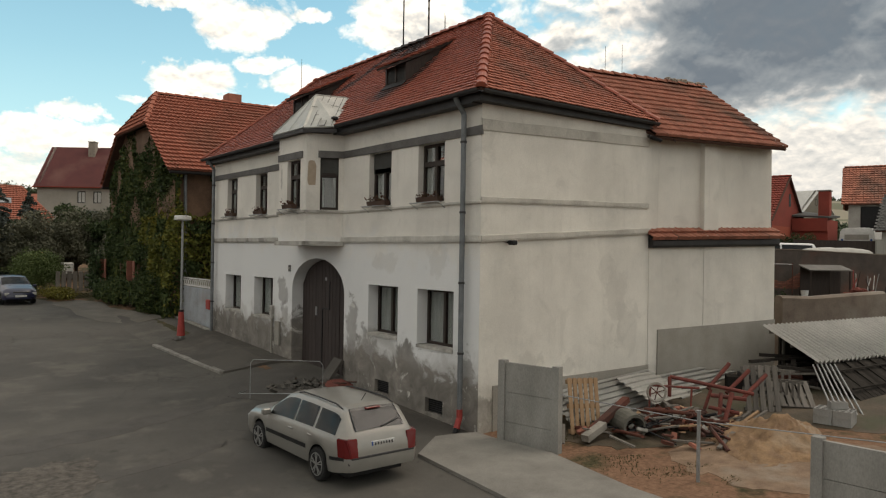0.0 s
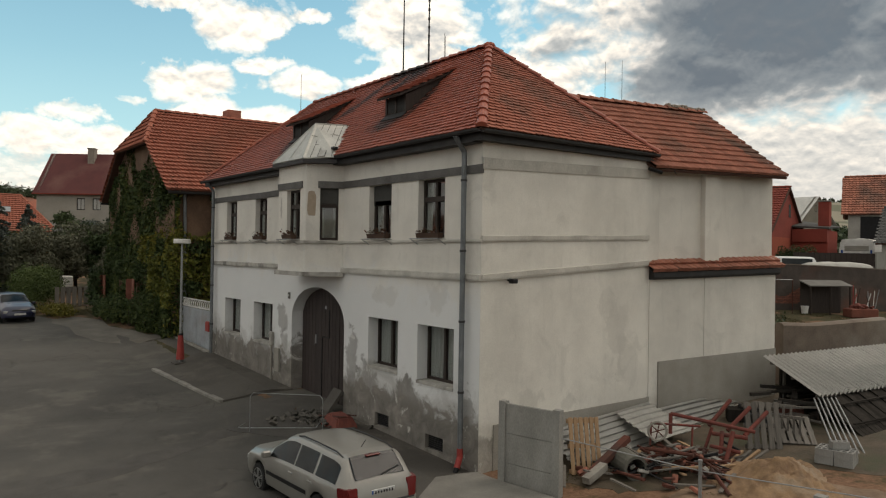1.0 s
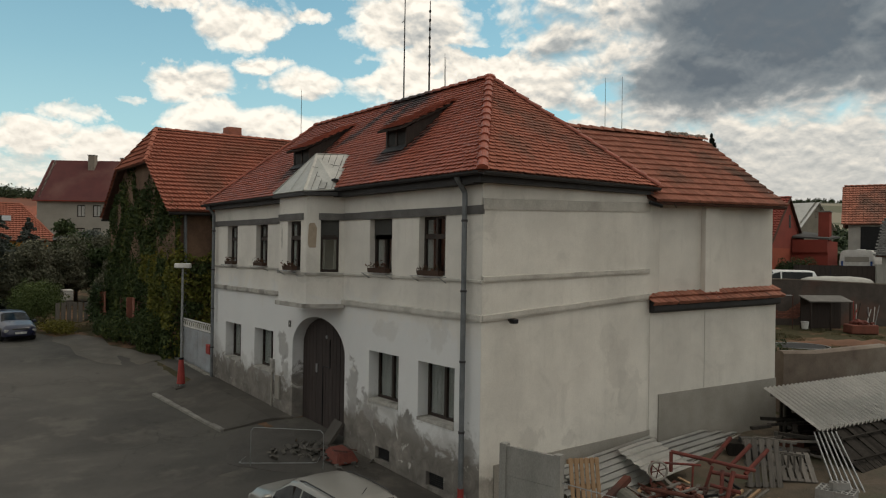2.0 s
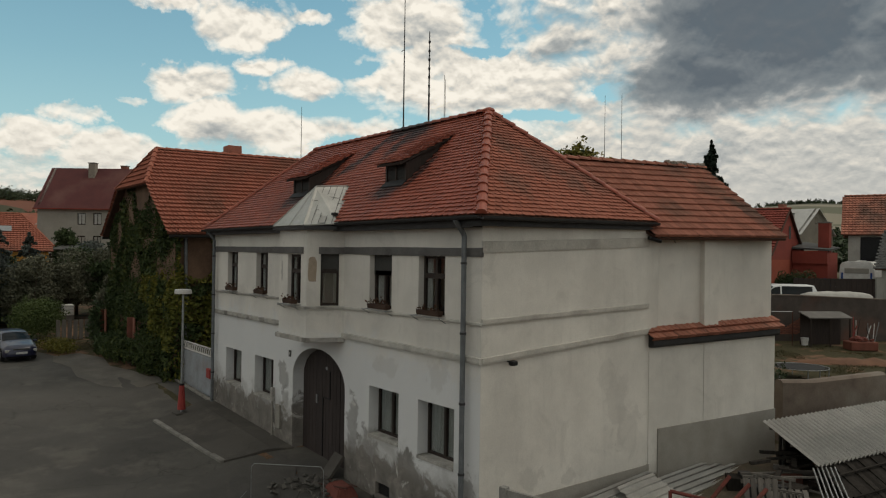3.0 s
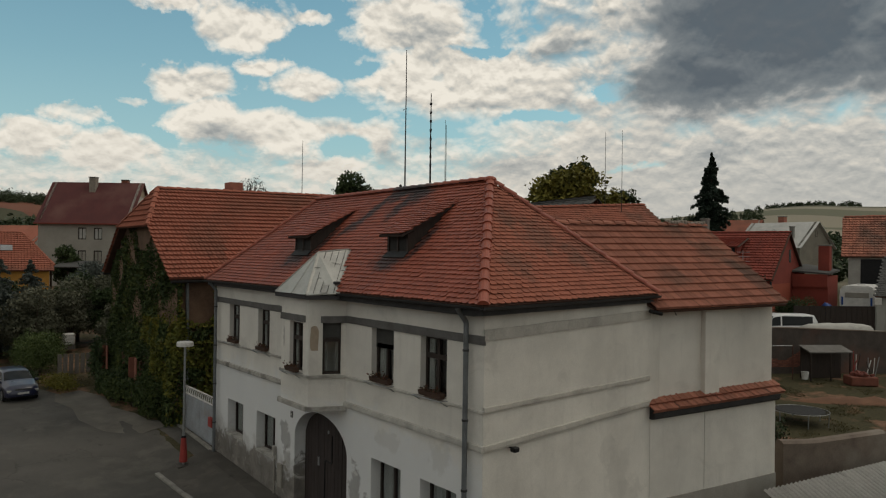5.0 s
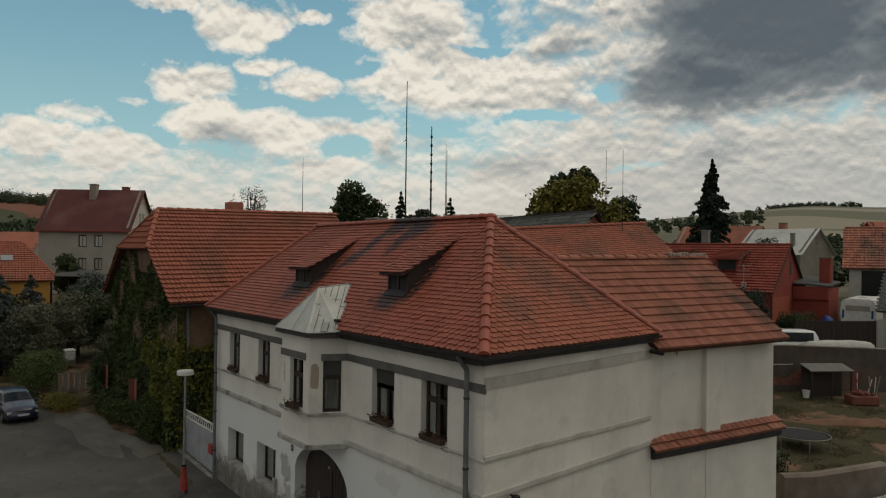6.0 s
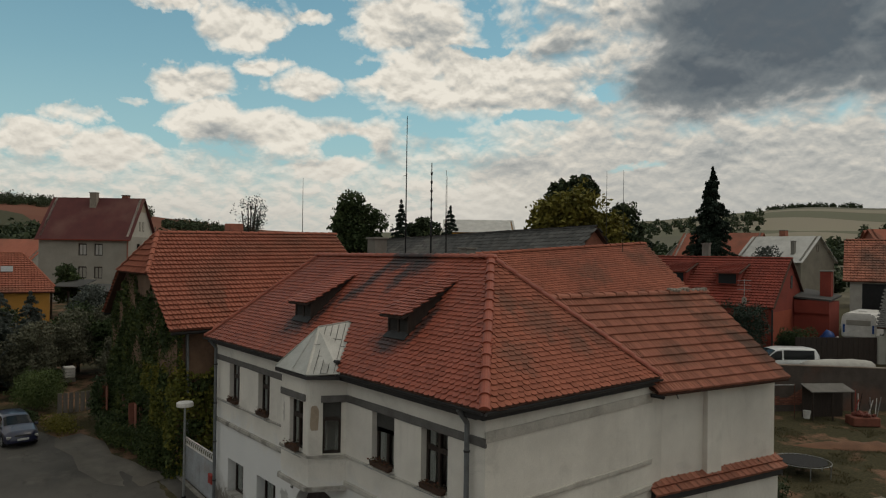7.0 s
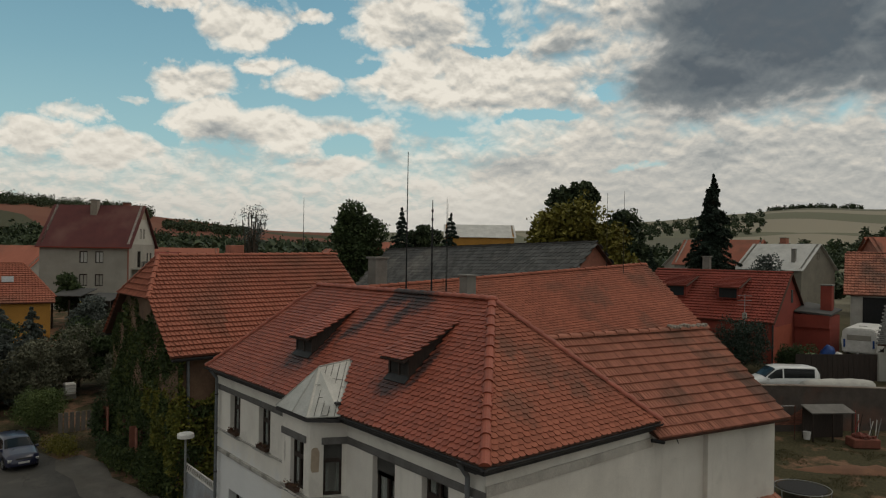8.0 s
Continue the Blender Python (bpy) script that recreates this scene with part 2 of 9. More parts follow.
def plaster(name, paint, bare, line, depth, patch, fall=0.0, lost=(), along=0, wash=None):
    """Old painted render: broad stains, grime that has crept up from the street, and paint lost below an uneven line."""
    m = bpy.data.materials.new(name)
    m.use_nodes = True
    nd = nodes_of(m.node_tree)
    co = nd("ShaderNodeTexCoord").outputs["Object"]
    sep = nd("ShaderNodeSeparateXYZ", ins={0: co})
    z = mth(nd, "ADD", sep.outputs[2], mth(nd, "MULTIPLY", sep.outputs[0], fall))

    def tex(scale, detail, rough=0.62, dist=0.0, seed=0.0, stretch=(1, 1, 1)):
        v = nd("ShaderNodeMapping", ins={"Vector": co, "Scale": stretch, "Location": (seed, seed, seed)}).outputs[0]
        return nd("ShaderNodeTexNoise", ins={"Vector": v, "Scale": scale, "Detail": detail, "Roughness": rough, "Distortion": dist}).outputs[0]
    wide, mid, fine = tex(0.55, 6.0), tex(1.7, 8.0, 0.66, 0.5), tex(34.0, 4.0, 0.7)
    blot, streak = tex(0.95, 7.0, 0.68, 0.8, 4.0), tex(1.6, 5.0, 0.6, 0.0, 2.0, (4.0, 4.0, 0.45))
    base = mixc(nd, ramp(nd, wide, [(0.36, 0.0), (0.62, 1.0)]), tuple(c * 0.84 for c in paint), paint)
    base = mixc(nd, ramp(nd, streak, [(0.56, 0.0), (0.74, 0.30)]), base, tuple(c * 0.70 for c in paint))
    base = mixc(nd, ramp(nd, blot, [(0.56, 0.0), (0.66, 0.34)]), base, tuple(c * 0.66 for c in paint))

    if wash:
        # later whitewash, patchy, up to a height
        top, tone = wash
        e = mth(nd, "ADD", z, mth(nd, "MULTIPLY", mth(nd, "SUBTRACT", 0.5, blot), 2.2))
        r = nd("ShaderNodeMapRange", interpolation_type="SMOOTHSTEP", ins={"Value": e, "From Min": top - 0.5, "From Max": top + 0.5, "To Min": 0.75, "To Max": 0.0})
        base = mixc(nd, r.outputs[0], base, tone)

    def below(src, level, reach, soft):
        e = mth(nd, "ADD", z, mth(nd, "MULTIPLY", mth(nd, "SUBTRACT", 0.5, src), reach))
        r = nd("ShaderNodeMapRange", interpolation_type="SMOOTHSTEP", ins={"Value": e, "From Min": level - soft, "From Max": level + soft, "To Min": 1.0, "To Max": 0.0})
        return r.outputs[0]
    grime = below(blot, line + depth * 0.9, depth * 9.0, depth * 1.6)
    col = mixc(nd, mth(nd, "MULTIPLY", grime, 0.55), base, tuple(c * 1.05 for c in bare))
    off = below(mid, line, depth * 6.0, depth * 0.45)
    grey = mixc(nd, ramp(nd, mid, [(0.38, 0.0), (0.62, 1.0)]), tuple(c * 0.60 for c in bare), bare)
    left = ramp(nd, blot, [(0.60, 0.0), (0.64, 0.8)])
    grey = mixc(nd, left, grey, tuple(c * 0.8 for c in paint))
    col = mixc(nd, off, col, grey)
    if lost:
        # patches where the plaster was lost or mended: plan place along the wall and height, reach, strength
        at = nd("ShaderNodeSeparateXYZ", ins={0: nd("ShaderNodeNewGeometry").outputs["Position"]})
        flat = nd("ShaderNodeCombineXYZ", ins={0: at.outputs[along], 1: at.outputs[2], 2: 0.0}).outputs[0]
        for cu, cv, ru, rv, k in lost:
            m2 = nd("ShaderNodeMapping", vector_type="TEXTURE", ins={"Vector": flat, "Location": (cu * S, cv * S, 0), "Scale": (ru * S, rv * S, 1)}).outputs[0]
            d = nd("ShaderNodeVectorMath", operation="LENGTH", ins={0: m2}).outputs["Value"]
            d = mth(nd, "ADD", d, mth(nd, "MULTIPLY", mth(nd, "SUBTRACT", mid, 0.5), 3.2))
            col = mixc(nd, ramp(nd, d, [(0.72, k), (1.0, 0.0)]), col, grey if k > 0.4 else tuple(c * 0.62 for c in paint))
    if patch:
        spot = ramp(nd, mth(nd, "ADD", mid, mth(nd, "MULTIPLY", z, -0.035)), [(0.57, 0.0), (0.61, patch)])
        col = mixc(nd, spot, col, tuple(c * 1.2 for c in bare))
    col = mixc(nd, 0.6, col, ramp(nd, fine, [(0.3, 0.80), (0.7, 1.07)]), "MULTIPLY")
    h = mth(nd, "ADD", mth(nd, "MULTIPLY", fine, 0.5), mth(nd, "ADD", mth(nd, "MULTIPLY", off, -0.8), mth(nd, "MULTIPLY", wide, 1.5)))
    b = nd("ShaderNodeBump", ins={"Strength": 0.35, "Distance": 0.015, "Height": h}).outputs[0]
    p = nd("ShaderNodeBsdfPrincipled", ins={"Base Color": col, "Roughness": 0.92, "Normal": b, "Specular IOR Level": 0.15})
    nd("ShaderNodeOutputMaterial", ins={0: p.outputs[0]})
    return m


def glass_material(name, tintc=(0.02, 0.025, 0.028), rough=0.06):
    m = bpy.data.materials.new(name)
    m.use_nodes = True
    nd = nodes_of(m.node_tree)
    co = nd("ShaderNodeTexCoord").outputs["Object"]
    n = nd("ShaderNodeTexNoise", ins={"Vector": co, "Scale": 1.4, "Detail": 2.0}).outputs[0]
    b = nd("ShaderNodeBump", ins={"Strength": 0.04, "Distance": 0.05, "Height": n}).outputs[0]
    p = nd("ShaderNodeBsdfPrincipled", ins={"Base Color": (*tintc, 1), "Roughness": rough, "Normal": b, "Specular IOR Level": 0.5})
    nd("ShaderNodeOutputMaterial", ins={0: p.outputs[0]})
    return m


M_FRONT = plaster("front_plaster", (0.735, 0.705, 0.645), (0.25, 0.23, 0.205), 1.05 * S, 0.34, 0.5, 0.040,
                  ((-8.05, 2.35, 0.30, 0.42, 0.55), (-7.95, 1.70, 0.25, 0.30, 0.5), (-7.45, 1.35, 0.14, 0.55, 0.85), (-4.45, 1.75, 0.25, 0.80, 0.6), (-3.75, 1.35, 0.45, 0.42, 0.6),
                   (-2.25, 1.15, 0.55, 0.50, 0.85), (-0.35, 1.15, 0.22, 0.45, 0.6), (-11.4, 1.45, 0.7, 0.22, 0.6), (-9.3, 1.42, 0.6, 0.22, 0.6), (-3.1, 3.25, 0.5, 0.25, 0.3), (-1.3, 3.3, 0.4, 0.3, 0.3),
                   (-6.6, 5.2, 0.07, 0.35, 0.5), (-5.5, 4.25, 0.3, 0.1, 0.3)), 0, (3.4 * S, (0.70, 0.715, 0.725)))
M_SIDE = plaster("side_plaster", (0.700, 0.672, 0.608), (0.45, 0.42, 0.37), 0.85 * S, 0.12, 0.0, 0.0,
                 ((3.9, 2.6, 0.35, 0.9, 0.32), (4.3, 1.9, 0.45, 0.6, 0.3), (3.6, 3.2, 0.3, 0.3, 0.25), (1.3, 1.35, 0.35, 0.22, 0.4), (2.4, 1.2, 0.25, 0.15, 0.35), (0.6, 2.4, 0.5, 0.9, 0.15)), 1)
M_CEMENT = material("cement_render", (0.35, 0.33, 0.29), (0.245, 0.23, 0.20), 1.2, 30, spread=0.6)
M_BAND = material("grey_band_paint", (0.16, 0.155, 0.15), (0.10, 0.095, 0.09), 2.0, 30)
M_LEDGE = material("weathered_ledge", (0.50, 0.48, 0.435), (0.31, 0.295, 0.27), 4.0, 30, tint=(0.12, 0.115, 0.10))
M_COURSE = material("pale_weathered_moulding", (0.55, 0.525, 0.47), (0.43, 0.41, 0.365), 2.5, 30, tint=(0.33, 0.31, 0.275))
M_COURSE_PALE = material("pale_painted_moulding", (0.60, 0.58, 0.53), (0.46, 0.44, 0.40), 3.5, 30, tint=(0.38, 0.365, 0.33))
TILE_LOOK = dict(scale=0.9, fine=26, island=0.17, obj=0.17, tint=(0.235, 0.070, 0.046), rough=0.6, spec=0.4, bump=0.25)
M_TILE = material("beavertail_clay_tile", (0.345, 0.088, 0.049), (0.262, 0.066, 0.038), soot=True, **TILE_LOOK)
M_TILE_DORMER = material("beavertail_clay_tile_dormer", (0.345, 0.092, 0.053), (0.262, 0.070, 0.042), **TILE_LOOK)
M_TILE_OLD = material("old_brown_clay_tile", (0.345, 0.112, 0.066), (0.27, 0.088, 0.054), 0.8, 26, island=0.16, obj=0.16, tint=(0.11, 0.062, 0.044), bump=0.25, moss=((-1.25, 2.7, 0.55, 0.8), (-0.7, 3.3, 0.4, 0.4), (-1.7, 2.1, 0.35, 0.4), (-0.6, 1.3, 0.5, 0.6), (-9.0, 12.0, 0.8, 0.9), (-8.6, 14.5, 0.7, 0.9), (-10.6, 15.5, 0.8, 1.1), (-8.8, 17.0, 0.6, 0.7)))
M_TILE_PAN = material("grooved_clay_tile", (0.37, 0.128, 0.080), (0.30, 0.100, 0.063), 0.6, 22, island=0.1, obj=0.1, tint=(0.20, 0.09, 0.06), bump=0.2)
M_TILE_ANNEX = material("grooved_clay_tile_worn", (0.38, 0.155, 0.100), (0.26, 0.098, 0.065), 0.9, 22, island=0.22, obj=0.22, moss=((-0.7, 8.6, 0.6, 0.7), (-0.2, 8.9, 0.4, 0.5), (-1.5, 8.2, 0.5, 0.6), (-0.3, 6.4, 0.4, 0.7), (-1.2, 9.6, 0.4, 0.5)), tint=(0.115, 0.075, 0.058), bump=0.25)
M_TILE_RED = material("red_coated_tile", (0.25, 0.052, 0.034), (0.18, 0.038, 0.026), 0.7, 20, island=0.12, obj=0.12)
M_MORTAR = material("pale_ridge_mortar", (0.34, 0.30, 0.25), (0.20, 0.17, 0.14), 5.0, 40)
M_UNDER = material("roof_underlay", (0.10, 0.05, 0.035), None, 3.0, 30)
M_SOOT = material("dark_bitumen_sheet", (0.035, 0.037, 0.038), (0.02, 0.02, 0.021), 4.0, 40, rough=0.7)
M_DARKWOOD = material("dark_brown_wood", (0.045, 0.032, 0.026), (0.025, 0.018, 0.015), 3.0, 30, rough=0.6, stretch=(6, 6, 0.6))
M_GATEWOOD = material("weathered_gate_planks", (0.062, 0.048, 0.044), (0.036, 0.028, 0.026), 2.0, 26, rough=0.75, stretch=(9, 9, 0.7), obj=0.15)
M_SOFFIT = material("dark_gutter_metal", (0.045, 0.043, 0.043), (0.025, 0.025, 0.026), 3.0, 40, rough=0.6)
M_ZINC = material("grey_zinc_pipe", (0.20, 0.215, 0.225), (0.13, 0.14, 0.145), 4.0, 40, rough=0.5, metal=0.4)
M_TIN = material("pale_painted_tin", (0.50, 0.50, 0.465), (0.36, 0.36, 0.33), 1.6, 30, rough=0.5, metal=0.2, bump=0.06)
M_SHEET2 = material("dull_tin_patch", (0.40, 0.40, 0.37), (0.27, 0.27, 0.25), 2.2, 30, rough=0.6, metal=0.2)
M_TANPATCH = material("tan_bare_plaster", (0.42, 0.34, 0.26), (0.34, 0.27, 0.20), 6.0, 40)
M_GLASS = glass_material("window_glass")
M_CURTAIN = material("pale_curtain", (0.52, 0.515, 0.485), (0.34, 0.335, 0.315), 2.0, 20, stretch=(8, 8, 0.5))
M_BLIND = material("grey_roller_blind", (0.075, 0.075, 0.07), None, 2.0, 30)
M_ASPHALT = material("worn_asphalt", (0.118, 0.110, 0.097), (0.078, 0.072, 0.064), 0.5, 60, tint=(0.145, 0.132, 0.112), bump=0.4, spread=0.6)
M_PATCH = material("dark_asphalt_patch", (0.088, 0.081, 0.072), (0.060, 0.055, 0.049), 1.5, 40, bump=0.5)
M_GRAVEL = material("broken_gravelly_asphalt", (0.125, 0.110, 0.092), (0.050, 0.044, 0.038), 7.0, 30, bump=1.0, spread=0.35)


def asphalt(name, base, dark, pale):
    """Old asphalt: broad worn and damp areas, oil spots, fine cracks in places, coarse grain."""
    m = bpy.data.materials.new(name)
    m.use_nodes = True
    nd = nodes_of(m.node_tree)
    co = nd("ShaderNodeTexCoord").outputs["Object"]

    def tex(scale, detail=6.0, rough=0.62, seed=0.0):
        v = nd("ShaderNodeMapping", ins={"Vector": co, "Location": (seed, seed, 0)}).outputs[0]
        return nd("ShaderNodeTexNoise", ins={"Vector": v, "Scale": scale, "Detail": detail, "Roughness": rough})
    col = mixc(nd, ramp(nd, tex(0.22).outputs[0], [(0.36, 0.0), (0.62, 1.0)]), dark, base)
    col = mixc(nd, ramp(nd, tex(0.55, 7.0, 0.66, 9.0).outputs[0], [(0.52, 0.0), (0.64, 0.75)]), col, pale)
    col = mixc(nd, ramp(nd, tex(1.3, 7.0, 0.7, 4.0).outputs[0], [(0.60, 0.0), (0.70, 0.55)]), col, tuple(c * 0.55 for c in dark))
    bent = nd("ShaderNodeVectorMath", operation="ADD", ins={0: co, 1: nd("ShaderNodeVectorMath", operation="SCALE", ins={0: tex(1.1, 5.0).outputs["Color"], "Scale": 1.1}).outputs[0]}).outputs[0]
    edge = nd("ShaderNodeTexVoronoi", feature="DISTANCE_TO_EDGE", ins={"Vector": bent, "Scale": 0.34}).outputs["Distance"]
    where = ramp(nd, tex(0.30, 3.0, 0.5, 15.0).outputs[0], [(0.50, 0.0), (0.60, 0.45)])
    crack = mth(nd, "MULTIPLY", ramp(nd, edge, [(0.002, 1.0), (0.010, 0.0)]), where)
    col = mixc(nd, crack, col, (0.022, 0.020, 0.018))
    grain = tex(55.0, 3.0, 0.7).outputs[0]
    col = mixc(nd, 0.8, col, ramp(nd, grain, [(0.25, 0.66), (0.75, 1.18)]), "MULTIPLY")
    h = mth(nd, "SUBTRACT", grain, mth(nd, "MULTIPLY", crack, 2.0))
    b = nd("ShaderNodeBump", ins={"Strength": 0.45, "Distance": 0.012, "Height": h}).outputs[0]
    p = nd("ShaderNodeBsdfPrincipled", ins={"Base Color": col, "Roughness": 0.9, "Normal": b, "Specular IOR Level": 0.25})
    nd("ShaderNodeOutputMaterial", ins={0: p.outputs[0]})
    return m


M_ROAD = asphalt("old_street_asphalt", (0.100, 0.093, 0.082), (0.064, 0.060, 0.054), (0.126, 0.116, 0.099))
M_WALKWAY = asphalt("old_pavement_asphalt", (0.092, 0.084, 0.073), (0.055, 0.049, 0.043), (0.125, 0.112, 0.094))
M_STRIP = material("worn_grey_concrete", (0.165, 0.150, 0.128), (0.095, 0.085, 0.072), 0.9, 30, bump=0.3, tint=(0.12, 0.105, 0.085))
M_CONCRETE = material("pale_concrete", (0.235, 0.225, 0.20), (0.15, 0.14, 0.125), 1.3, 40, bump=0.2)
M_PANEL = material("precast_grey_concrete", (0.30, 0.292, 0.268), (0.21, 0.205, 0.188), 1.6, 40, bump=0.25, tint=(0.25, 0.24, 0.205), stretch=(1, 1, 0.5))
M_KERB = material("kerb_stone", (0.29, 0.275, 0.245), (0.17, 0.16, 0.14), 3.0, 40, obj=0.15)
M_IRON = material("black_iron", (0.02, 0.02, 0.021), None, 8, 60, rough=0.5, metal=0.5)
M_STEEL = material("galvanised_steel", (0.36, 0.37, 0.37), (0.25, 0.26, 0.26), 6, 60, rough=0.45, metal=0.6)
M_WHITE = material("white_paint", (0.72, 0.71, 0.68), (0.55, 0.54, 0.51), 3, 40, rough=0.5)
M_RED = material("faded_red_paint", (0.38, 0.055, 0.045), (0.26, 0.04, 0.035), 5, 40, rough=0.6)
M_BRICK = material("red_brick", (0.32, 0.125, 0.085), (0.20, 0.08, 0.055), 3, 30, island=0.3, obj=0.3)
M_BARK = material("bark", (0.10, 0.075, 0.055), (0.05, 0.038, 0.03), 4, 20)


def leaf_material(name, a, b, c):
    m = bpy.data.materials.new(name)
    m.use_nodes = True
    nd = nodes_of(m.node_tree)
    r = nd("ShaderNodeNewGeometry").outputs["Random Per Island"]
    co = nd("ShaderNodeTexCoord").outputs["Object"]
    n = nd("ShaderNodeTexNoise", ins={"Vector": co, "Scale": 0.55, "Detail": 3.0}).outputs[0]
    v = mth(nd, "ADD", mth(nd, "MULTIPLY", r, 0.5), mth(nd, "SUBTRACT", mth(nd, "MULTIPLY", n, 1.4), 0.45), clamp=True)
    col = ramp(nd, v, [(0.0, a), (0.55, b), (1.0, c)])
    p = nd("ShaderNodeBsdfPrincipled", ins={"Base Color": col, "Roughness": 0.7, "Specular IOR Level": 0.2})
    nd("ShaderNodeOutputMaterial", ins={0: p.outputs[0]})
    return m


L_GREEN = leaf_material("green_leaves", (0.020, 0.033, 0.014), (0.042, 0.064, 0.024), (0.080, 0.110, 0.040))
L_HEDGE = leaf_material("clipped_hedge_leaves", (0.034, 0.052, 0.016), (0.070, 0.098, 0.030), (0.120, 0.150, 0.052))
L_DARK = leaf_material("dark_needles", (0.0130, 0.0234, 0.0169), (0.0260, 0.0416, 0.0286), (0.0455, 0.0650, 0.0455))
L_BLUE = leaf_material("blue_green_needles", (0.042, 0.052, 0.047), (0.084, 0.098, 0.087), (0.145, 0.162, 0.140))
L_YEW = leaf_material("grey_green_leaves", (0.056, 0.060, 0.040), (0.104, 0.106, 0.070), (0.150, 0.148, 0.098))
L_OLIVE = leaf_material("olive_yellow_leaves", (0.070, 0.068, 0.015), (0.140, 0.125, 0.022), (0.215, 0.185, 0.038))
L_IVY = leaf_material("ivy_leaves", (0.022, 0.034, 0.014), (0.046, 0.068, 0.022), (0.100, 0.110, 0.026))
L_IVYGOLD = leaf_material("yellowing_ivy_leaves", (0.050, 0.062, 0.016), (0.115, 0.120, 0.022), (0.240, 0.200, 0.036))
L_WOOD = leaf_material("far_wood_leaves", (0.0216, 0.0324, 0.0189), (0.0432, 0.0607, 0.0297), (0.0743, 0.0918, 0.0405))

# ---- mesh helpers ----
def finish(name, bm, mat, smooth=False):
    me = bpy.data.meshes.new(name)
    bmesh.ops.recalc_face_normals(bm, faces=bm.faces)
    bm.to_mesh(me)
    bm.free()
    me.materials.append(mat)
    if smooth:
        me.polygons.foreach_set("use_smooth", [True] * len(me.polygons))
    return me


def part(name, bm, mat, parent=None, label="", smooth=False):
    ob = new(name, finish(name, bm, mat, smooth))
    if parent:
        ob.parent = parent
    if label:
        ob["label"] = label
    return ob


def thing(name, label, category, at=(0, 0, 0), turn=0.0, group="", kind=""):
    ob = new(name)
    ob.empty_display_size = 0.2
    ob.matrix_world = pose(*at, 0, 0, turn)
    return tagged(ob, label, category, group, kind)


def BM():
    return bmesh.new()


def box(bm, x0, y0, z0, x1, y1, z1):
    v = [bm.verts.new(p) for p in ((x0, y0, z0), (x1, y0, z0), (x1, y1, z0), (x0, y1, z0), (x0, y0, z1), (x1, y0, z1), (x1, y1, z1), (x0, y1, z1))]
    for f in ((0, 3, 2, 1), (4, 5, 6, 7), (0, 1, 5, 4), (1, 2, 6, 5), (2, 3, 7, 6), (3, 0, 4, 7)):
        bm.faces.new([v[i] for i in f])
    return bm


def bbox(bm, x0, y0, z0, x1, y1, z1, r=0.01):
    """A box with eased edges."""
    t = BM()
    box(t, x0, y0, z0, x1, y1, z1)
    bmesh.ops.bevel(t, geom=list(t.edges), offset=r, segments=1, affect="EDGES")
    join(bm, t)
    return bm


def join(bm, other, m=None):
    me = bpy.data.meshes.new("tmp")
    other.to_mesh(me)
    other.free()
    if m is not None:
        me.transform(m)
    bm.from_mesh(me)
    bpy.data.meshes.remove(me)
    return bm


def prism(bm, pts, a, b, axis="z"):
    """A flat outline (two coordinates a point) drawn out from a to b along an axis."""
    def put(p, h):
        return {"z": (p[0], p[1], h), "y": (p[0], h, p[1]), "x": (h, p[0], p[1])}[axis]
    lo = [bm.verts.new(put(p, a)) for p in pts]
    hi = [bm.verts.new(put(p, b)) for p in pts]
    n = len(pts)
    bm.faces.new(lo[::-1])
    bm.faces.new(hi)
    for i in range(n):
        bm.faces.new((lo[i], lo[(i + 1) % n], hi[(i + 1) % n], hi[i]))
    return bm


def solid(bm, lower, upper):
    """Two rings of equally many points, joined by sides."""
    lo, hi = [bm.verts.new(p) for p in lower], [bm.verts.new(p) for p in upper]
    n = len(lo)
    bm.faces.new(lo[::-1])
    bm.faces.new(hi)
    for i in range(n):
        bm.faces.new((lo[i], lo[(i + 1) % n], hi[(i + 1) % n], hi[i]))
    return bm


def rod(bm, p, q, r, r2=None, seg=8):
    p, q = Vector(p), Vector(q)
    r2 = r if r2 is None else r2
    w = (q - p).normalized()
    u = w.orthogonal().normalized()
    v = w.cross(u)
    ring = [(math.cos(2 * math.pi * i / seg), math.sin(2 * math.pi * i / seg)) for i in range(seg)]
    return solid(bm, [p + (u * c + v * s) * r for c, s in ring], [q + (u * c + v * s) * r2 for c, s in ring])


def beam(bm, p, q, w, h):
    """A square bar from p to q."""
    p, q = Vector(p), Vector(q)
    d = (q - p).normalized()
    u = d.cross(Vector((0, 0, 1)))
    u = u.normalized() if u.length > 1e-3 else Vector((1, 0, 0))
    v = u.cross(d)
    c = [(-w / 2, -h / 2), (w / 2, -h / 2), (w / 2, h / 2), (-w / 2, h / 2)]
    return solid(bm, [p + u * a + v * b for a, b in c], [q + u * a + v * b for a, b in c])


def slab(bm, pts, thick):
    """A flat plate under the given outline."""
    pts = [Vector(p) for p in pts]
    n = (pts[1] - pts[0]).cross(pts[2] - pts[0]).normalized()
    if n.z < 0:
        n = -n
    return solid(bm, [p - n * thick for p in pts], pts)


